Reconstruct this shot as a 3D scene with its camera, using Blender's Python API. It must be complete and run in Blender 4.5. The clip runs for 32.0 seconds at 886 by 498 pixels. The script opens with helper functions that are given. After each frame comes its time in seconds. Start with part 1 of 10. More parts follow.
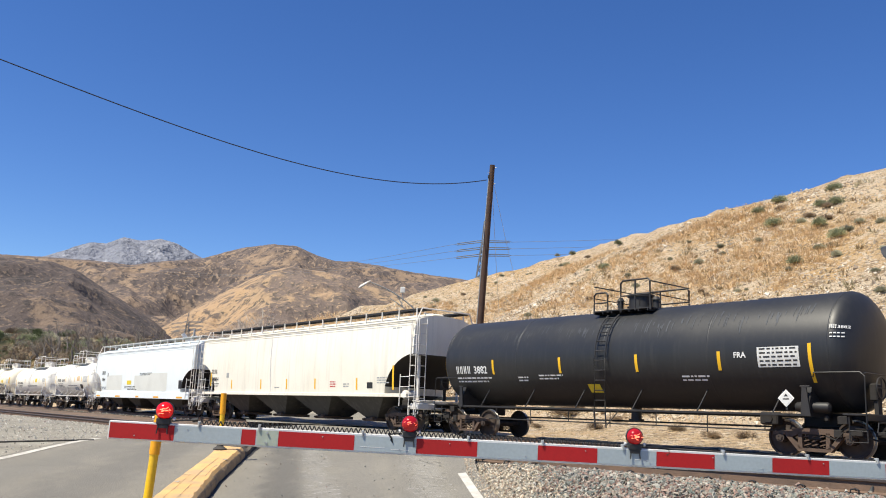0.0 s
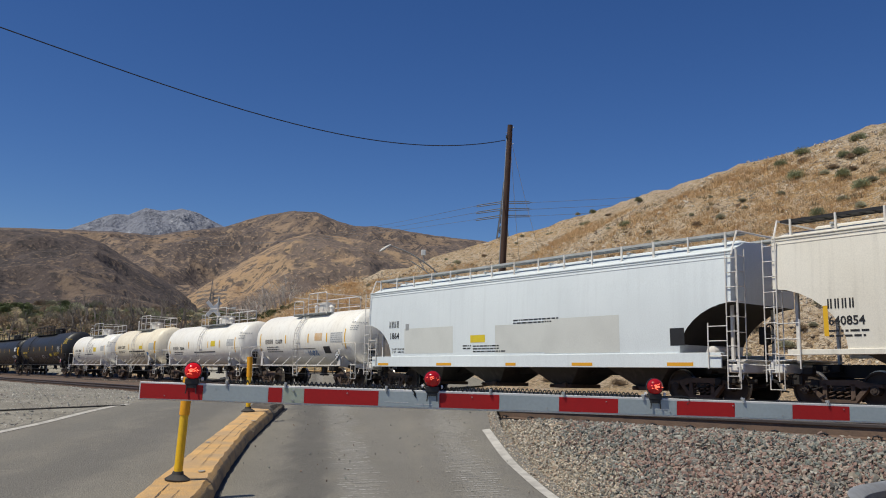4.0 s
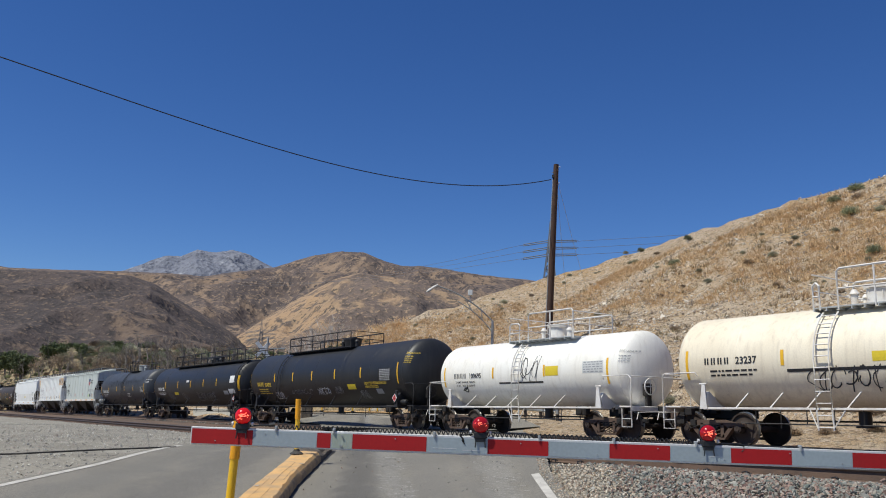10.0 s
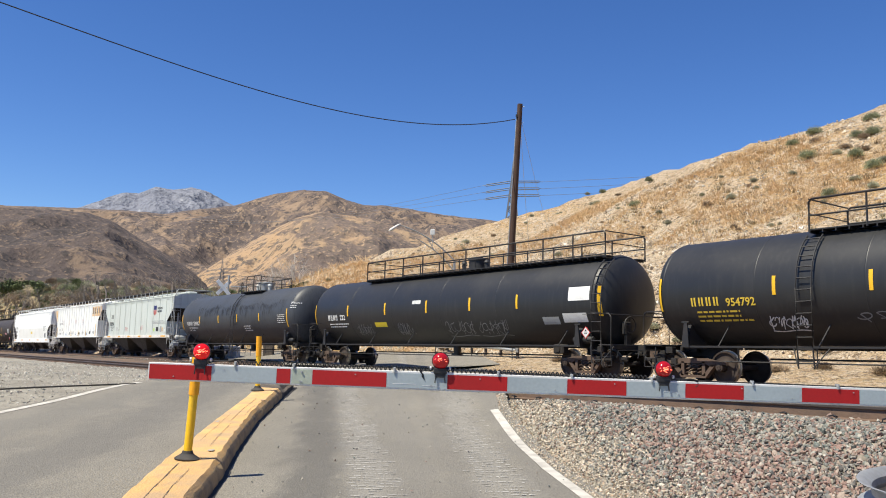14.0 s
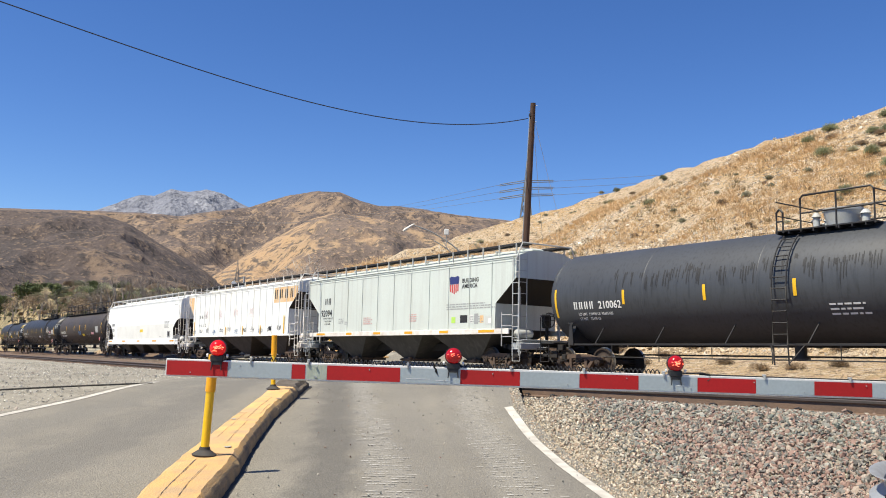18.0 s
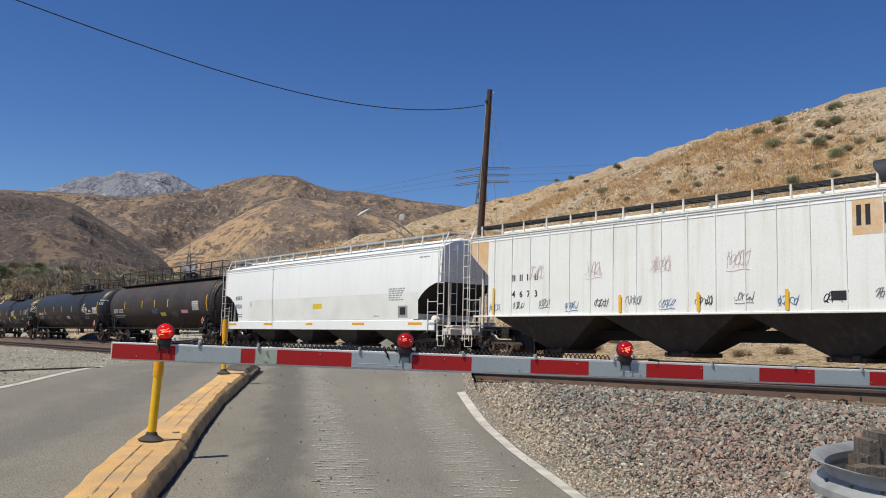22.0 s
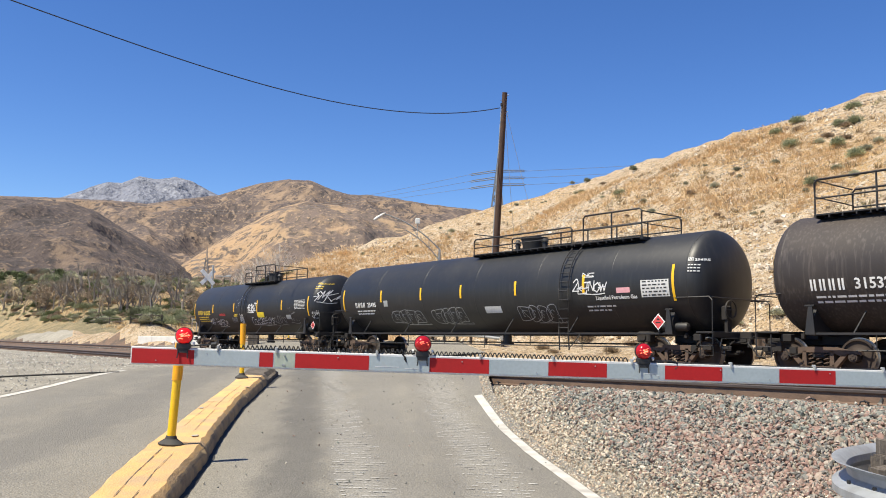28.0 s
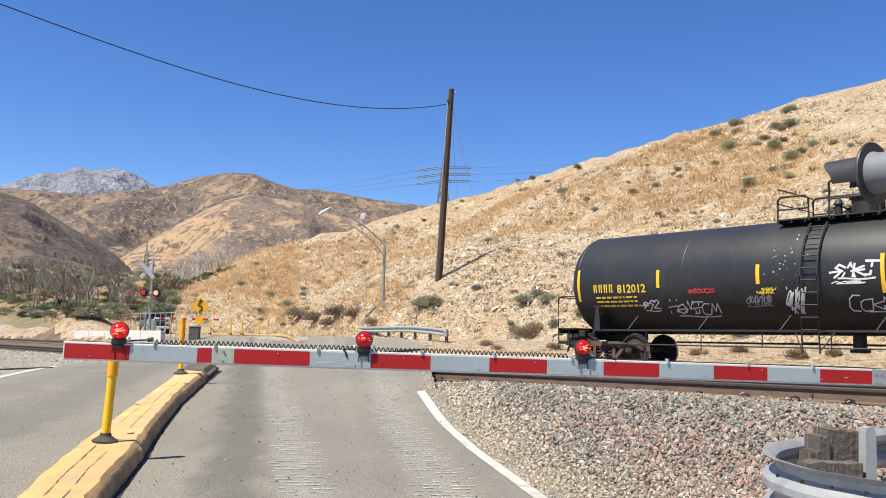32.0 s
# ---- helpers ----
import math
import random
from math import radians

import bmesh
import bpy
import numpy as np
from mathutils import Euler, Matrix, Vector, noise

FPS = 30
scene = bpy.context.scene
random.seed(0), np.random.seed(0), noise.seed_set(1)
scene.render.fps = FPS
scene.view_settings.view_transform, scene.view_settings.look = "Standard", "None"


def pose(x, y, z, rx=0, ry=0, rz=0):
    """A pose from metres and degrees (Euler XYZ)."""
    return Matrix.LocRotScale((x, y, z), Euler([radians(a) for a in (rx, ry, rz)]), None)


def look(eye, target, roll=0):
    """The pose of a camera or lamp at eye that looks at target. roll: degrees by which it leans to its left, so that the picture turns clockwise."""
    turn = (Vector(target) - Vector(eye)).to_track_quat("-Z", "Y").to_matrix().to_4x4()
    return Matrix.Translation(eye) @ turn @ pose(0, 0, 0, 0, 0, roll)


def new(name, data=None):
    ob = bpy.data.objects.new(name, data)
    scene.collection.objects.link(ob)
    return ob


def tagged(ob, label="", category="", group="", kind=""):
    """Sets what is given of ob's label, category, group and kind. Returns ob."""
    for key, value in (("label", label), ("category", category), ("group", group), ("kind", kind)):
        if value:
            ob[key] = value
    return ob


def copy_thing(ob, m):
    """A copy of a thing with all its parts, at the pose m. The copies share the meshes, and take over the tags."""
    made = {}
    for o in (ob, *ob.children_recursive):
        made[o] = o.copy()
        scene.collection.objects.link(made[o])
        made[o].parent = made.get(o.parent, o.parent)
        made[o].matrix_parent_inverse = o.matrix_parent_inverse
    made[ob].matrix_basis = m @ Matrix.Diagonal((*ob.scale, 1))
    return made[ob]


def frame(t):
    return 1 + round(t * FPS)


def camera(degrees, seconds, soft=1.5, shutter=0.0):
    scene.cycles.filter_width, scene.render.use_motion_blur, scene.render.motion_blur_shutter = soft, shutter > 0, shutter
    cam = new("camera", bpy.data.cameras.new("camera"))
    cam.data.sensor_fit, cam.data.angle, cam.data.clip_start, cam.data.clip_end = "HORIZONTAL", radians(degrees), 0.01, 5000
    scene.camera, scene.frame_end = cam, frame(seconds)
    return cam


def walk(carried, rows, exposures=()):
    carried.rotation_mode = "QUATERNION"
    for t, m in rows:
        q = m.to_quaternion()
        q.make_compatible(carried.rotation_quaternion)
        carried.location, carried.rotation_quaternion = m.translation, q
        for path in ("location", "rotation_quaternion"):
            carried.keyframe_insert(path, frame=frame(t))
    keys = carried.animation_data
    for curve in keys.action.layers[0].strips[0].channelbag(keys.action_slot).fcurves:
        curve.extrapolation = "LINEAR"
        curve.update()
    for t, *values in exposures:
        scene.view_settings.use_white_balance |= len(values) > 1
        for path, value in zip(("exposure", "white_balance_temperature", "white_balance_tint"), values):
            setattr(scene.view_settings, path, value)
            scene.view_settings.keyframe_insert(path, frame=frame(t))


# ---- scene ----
# The camera: held by hand near a car window, about 1.4 m over the road
cam = camera(55.0, 32.0, soft=1.0)
PATH = [  # seconds, x, y, z, yaw, pitch, roll
    (0, -0.045, 0.048, 1.783, -0.84, 10.17, 3.19),
    (0.5, -0.037, 0.049, 1.778, -1.82, 8.58, 3.03),
    (1, -0.031, 0.000, 1.765, -1.26, 8.00, 2.14),
    (1.5, -0.033, 0.005, 1.754, -0.43, 8.01, 1.99),
    (2, -0.026, 0.020, 1.749, -0.11, 7.60, 1.73),
    (2.5, -0.018, -0.005, 1.743, -0.11, 7.66, 1.45),
    (4.5, -0.033, 0.005, 1.739, 0.66, 7.58, 2.05),
    (5, -0.035, -0.015, 1.742, 1.19, 8.09, 1.75),
    (5.5, -0.037, 0.005, 1.741, 1.70, 8.46, 1.37),
    (6, -0.038, -0.013, 1.747, 2.10, 8.73, 1.18),
    (6.5, -0.048, 0.012, 1.756, 2.76, 9.00, 1.36),
    (7, -0.054, 0.015, 1.772, 3.35, 9.95, 1.99),
    (7.5, -0.056, 0.003, 1.780, 3.92, 11.25, 2.28),
    (8, -0.060, -0.012, 1.782, 4.69, 11.74, 2.31),
    (8.5, -0.057, -0.030, 1.783, 5.06, 11.56, 2.17),
    (9, -0.048, -0.030, 1.783, 5.06, 11.50, 2.18),
    (9.5, -0.038, -0.014, 1.775, 4.62, 11.07, 1.99),
    (10, -0.032, -0.021, 1.773, 3.70, 10.14, 2.02),
    (10.5, -0.025, -0.016, 1.770, 2.22, 9.06, 2.25),
    (11, -0.022, -0.003, 1.771, 0.98, 8.17, 2.02),
    (11.5, -0.027, -0.011, 1.766, 0.52, 7.30, 1.97),
    (12, -0.025, -0.006, 1.765, 0.47, 6.83, 2.12),
    (12.5, -0.026, 0.021, 1.763, 0.40, 6.55, 2.27),
    (13, -0.027, 0.019, 1.764, 0.63, 6.36, 2.21),
    (13.5, -0.025, 0.034, 1.757, 0.88, 6.03, 2.09),
    (14, -0.024, 0.024, 1.758, 1.01, 6.18, 2.11),
    (14.5, -0.028, 0.015, 1.772, 1.34, 7.70, 2.47),
    (16.5, -0.050, 0.004, 1.747, 1.91, 7.00, 2.92),
    (17, -0.041, -0.006, 1.740, 2.00, 6.17, 2.34),
    (17.5, -0.026, -0.035, 1.736, 2.39, 6.47, 2.08),
    (18, -0.009, -0.028, 1.726, 1.97, 6.16, 1.83),
    (18.5, -0.004, -0.018, 1.720, 1.63, 5.31, 1.74),
    (19, -0.005, -0.019, 1.718, 1.57, 4.80, 1.93),
    (19.5, -0.005, -0.012, 1.721, 1.68, 4.80, 1.79),
    (20, 0.001, -0.003, 1.717, 1.38, 4.76, 1.73),
    (20.5, 0.015, 0.003, 1.716, 0.30, 4.49, 1.66),
    (21, 0.015, -0.005, 1.719, -0.45, 4.70, 1.64),
    (21.5, 0.003, -0.015, 1.719, -0.93, 5.24, 1.84),
    (22, 0.006, 0.000, 1.722, -1.09, 5.31, 2.17),
    (22.5, -0.001, -0.006, 1.721, -0.85, 4.84, 2.47),
    (23, -0.000, 0.008, 1.722, -0.46, 4.54, 2.49),
    (23.5, -0.004, 0.003, 1.721, -0.52, 4.56, 2.50),
    (24, 0.001, 0.008, 1.718, -0.61, 4.41, 2.34),
    (24.5, 0.001, 0.011, 1.718, -0.75, 4.44, 2.28),
    (25, 0.001, 0.004, 1.720, -0.73, 4.74, 2.42),
    (25.5, -0.005, -0.004, 1.716, -0.37, 5.00, 2.46),
    (27.5, -0.001, -0.001, 1.718, -0.27, 5.37, 2.13),
    (28, 0.001, -0.002, 1.718, 0.00, 5.50, 1.88),
    (28.5, 0.001, -0.002, 1.718, 0.13, 5.56, 1.81),
    (29, 0.004, -0.006, 1.716, -0.23, 5.52, 2.13),
    (29.5, 0.002, 0.004, 1.720, -1.13, 5.51, 2.91),
    (30, 0.008, -0.002, 1.721, -2.09, 5.54, 2.93),
    (30.5, 0.013, -0.002, 1.722, -2.78, 5.61, 2.72),
    (31, 0.016, -0.004, 1.723, -3.21, 5.57, 2.43),
    (31.5, 0.023, 0.001, 1.721, -3.53, 5.45, 2.16),
    (32, 0.021, 0.001, 1.720, -3.69, 5.35, 2.10),
]


def held(x, y, z, yaw, pitch, roll):
    a, b = radians(yaw), radians(pitch)
    eye = Vector((x, y, z))
    return look(eye, eye + 10 * Vector((-math.sin(a) * math.cos(b), math.cos(a) * math.cos(b), math.sin(b))), roll)


EXPOSURE = [(t, stops, kelvin, 8.5) for t, stops, kelvin in ((0.0, 0.60, 6700), (1.0, 0.14, 6700), (2.0, -0.07, 6600), (4.5, -0.32, 6550), (6.0, -0.34, 6500), (7.0, -0.36, 6450), (8.0, -0.28, 6350), (9.0, -0.15, 6250), (9.5, -0.02, 6150), (10.0, -0.08, 6200), (11.0, 0.18, 6450), (12.0, 0.34, 6550), (13.0, 0.52, 6650), (14.0, 0.56, 6700), (17.0, 0.70, 6850), (19.0, 0.45, 6850), (20.0, 0.30, 6750), (21.0, 0.14, 6650), (22.0, 0.0, 6700), (24.0, 0.0, 6700), (25.5, 0.12, 6650), (28.0, 0.70, 6800), (29.5, 0.74, 6800), (32.0, 0.74, 6700))]
walk(cam, [(t, held(*row)) for t, *row in PATH], EXPOSURE)

# ---- sky and sun ----
SUN_ELEVATION, SUN_AZIMUTH = 59.0, -121.0   # degrees; azimuth from +y towards +x
world = bpy.data.worlds.new("sky")
scene.world = world
world.use_nodes = True
sky = world.node_tree.nodes.new("ShaderNodeTexSky")
sky.sky_type, sky.sun_disc = "NISHITA", False
sky.sun_elevation, sky.sun_rotation = radians(SUN_ELEVATION), radians(SUN_AZIMUTH)
sky.altitude, sky.air_density, sky.dust_density, sky.ozone_density = 1500, 1.0, 0.15, 6.0
back = world.node_tree.nodes["Background"]
back.inputs["Strength"].default_value = 0.100
deep = world.node_tree.nodes.new("ShaderNodeHueSaturation")
deep.inputs["Hue"].default_value, deep.inputs["Saturation"].default_value = 0.511, 1.185
world.node_tree.links.new(sky.outputs[0], deep.inputs["Color"])
world.node_tree.links.new(deep.outputs[0], back.inputs["Color"])
sun = new("sun", bpy.data.lights.new("sun", "SUN"))
sun.data.energy, sun.data.angle, sun.data.color = 5.0, radians(0.53), (0.975, 0.92, 0.79)
sa, se = radians(SUN_AZIMUTH), radians(SUN_ELEVATION)
SUN_WAY = Vector((math.sin(sa) * math.cos(se), math.cos(sa) * math.cos(se), math.sin(se)))
sun.matrix_world = look(SUN_WAY * 100, (0, 0, 0))

# ---- materials ----
def rgb(c):
    return (*c, 1.0)


def mat(name, col, rough=0.6, metal=0.0, dirt=None, amount=0.35, big=0.8, fine=30.0, bump=0.0, streak=None, streak_amount=0.0,
        streak_scale=(3.0, 3.0, 0.22), vary=0.0, emit=None, glow=0.0):
    """A procedural material: base colour, blotches of dirt, fine grain, vertical streaks, relief."""
    m = bpy.data.materials.new(name)
    m.use_nodes = True
    nt = m.node_tree
    nd, ln = nt.nodes, nt.links
    bsdf = nd["Principled BSDF"]
    tc = nd.new("ShaderNodeTexCoord")
    n1 = nd.new("ShaderNodeTexNoise")
    n1.inputs["Scale"].default_value, n1.inputs["Detail"].default_value = big, 6
    n2 = nd.new("ShaderNodeTexNoise")
    n2.inputs["Scale"].default_value, n2.inputs["Detail"].default_value = fine, 4
    ln.new(tc.outputs["Object"], n1.inputs["Vector"])
    ln.new(tc.outputs["Object"], n2.inputs["Vector"])
    dirt = dirt or tuple(c * 0.55 for c in col)
    r1 = nd.new("ShaderNodeMapRange")
    r1.inputs["From Min"].default_value, r1.inputs["From Max"].default_value, r1.inputs["To Max"].default_value = 0.42, 0.7, amount
    ln.new(n1.outputs["Fac"], r1.inputs["Value"])
    mx = nd.new("ShaderNodeMix")
    mx.data_type = "RGBA"
    mx.inputs["A"].default_value, mx.inputs["B"].default_value = rgb(col), rgb(dirt)
    ln.new(r1.outputs[0], mx.inputs["Factor"])
    out = mx.outputs["Result"]
    if streak:
        mp = nd.new("ShaderNodeMapping")
        mp.inputs["Scale"].default_value = streak_scale
        ns = nd.new("ShaderNodeTexNoise")
        ns.inputs["Scale"].default_value, ns.inputs["Detail"].default_value = 2.2, 7
        ln.new(tc.outputs["Object"], mp.inputs["Vector"])
        ln.new(mp.outputs[0], ns.inputs["Vector"])
        r2 = nd.new("ShaderNodeMapRange")
        r2.inputs["From Min"].default_value, r2.inputs["From Max"].default_value, r2.inputs["To Max"].default_value = 0.5, 0.75, streak_amount
        ln.new(ns.outputs["Fac"], r2.inputs["Value"])
        m2 = nd.new("ShaderNodeMix")
        m2.data_type = "RGBA"
        m2.inputs["B"].default_value = rgb(streak)
        ln.new(out, m2.inputs["A"])
        ln.new(r2.outputs[0], m2.inputs["Factor"])
        out = m2.outputs["Result"]
    hs = nd.new("ShaderNodeHueSaturation")
    r3 = nd.new("ShaderNodeMapRange")
    r3.inputs["To Min"].default_value, r3.inputs["To Max"].default_value = 0.86, 1.14
    ln.new(n2.outputs["Fac"], r3.inputs["Value"])
    ln.new(out, hs.inputs["Color"])
    ln.new(r3.outputs[0], hs.inputs["Value"])
    out = hs.outputs["Color"]
    if vary:
        oi = nd.new("ShaderNodeObjectInfo")
        h2 = nd.new("ShaderNodeHueSaturation")
        r4 = nd.new("ShaderNodeMapRange")
        r4.inputs["To Min"].default_value, r4.inputs["To Max"].default_value = 1 - vary, 1 + vary
        ln.new(oi.outputs["Random"], r4.inputs["Value"])
        ln.new(out, h2.inputs["Color"])
        ln.new(r4.outputs[0], h2.inputs["Value"])
        out = h2.outputs["Color"]
    ln.new(out, bsdf.inputs["Base Color"])
    rr = nd.new("ShaderNodeMapRange")
    rr.inputs["To Min"].default_value, rr.inputs["To Max"].default_value = max(rough - 0.1, 0.05), min(rough + 0.12, 1)
    ln.new(n1.outputs["Fac"], rr.inputs["Value"])
    ln.new(rr.outputs[0], bsdf.inputs["Roughness"])
    bsdf.inputs["Metallic"].default_value = metal
    if bump:
        bp = nd.new("ShaderNodeBump")
        bp.inputs["Strength"].default_value, bp.inputs["Distance"].default_value = bump, 0.02
        ln.new(n2.outputs["Fac"], bp.inputs["Height"])
        ln.new(bp.outputs[0], bsdf.inputs["Normal"])
    if emit:
        bsdf.inputs["Emission Color"].default_value = rgb(emit)
        bsdf.inputs["Emission Strength"].default_value = glow
    return m


def island_stones(name, cols):
    """Stones whose colour changes from stone to stone."""
    m = bpy.data.materials.new(name)
    m.use_nodes = True
    nd, ln = m.node_tree.nodes, m.node_tree.links
    g = nd.new("ShaderNodeNewGeometry")
    cr = nd.new("ShaderNodeValToRGB")
    cr.color_ramp.interpolation = "CONSTANT"
    els = cr.color_ramp.elements
    while len(els) < len(cols):
        els.new(0.5)
    for i, c in enumerate(cols):
        els[i].position, els[i].color = i / len(cols), rgb(c)
    ln.new(g.outputs["Random Per Island"], cr.inputs["Fac"])
    nz = nd.new("ShaderNodeTexNoise")
    nz.inputs["Scale"].default_value = 40
    tc = nd.new("ShaderNodeTexCoord")
    ln.new(tc.outputs["Object"], nz.inputs["Vector"])
    hs = nd.new("ShaderNodeHueSaturation")
    mr = nd.new("ShaderNodeMapRange")
    mr.inputs["To Min"].default_value, mr.inputs["To Max"].default_value = 0.7, 1.3
    ln.new(nz.outputs["Fac"], mr.inputs["Value"])
    ln.new(cr.outputs["Color"], hs.inputs["Color"])
    ln.new(mr.outputs[0], hs.inputs["Value"])
    ln.new(hs.outputs["Color"], nd["Principled BSDF"].inputs["Base Color"])
    nd["Principled BSDF"].inputs["Roughness"].default_value = 0.85
    return m


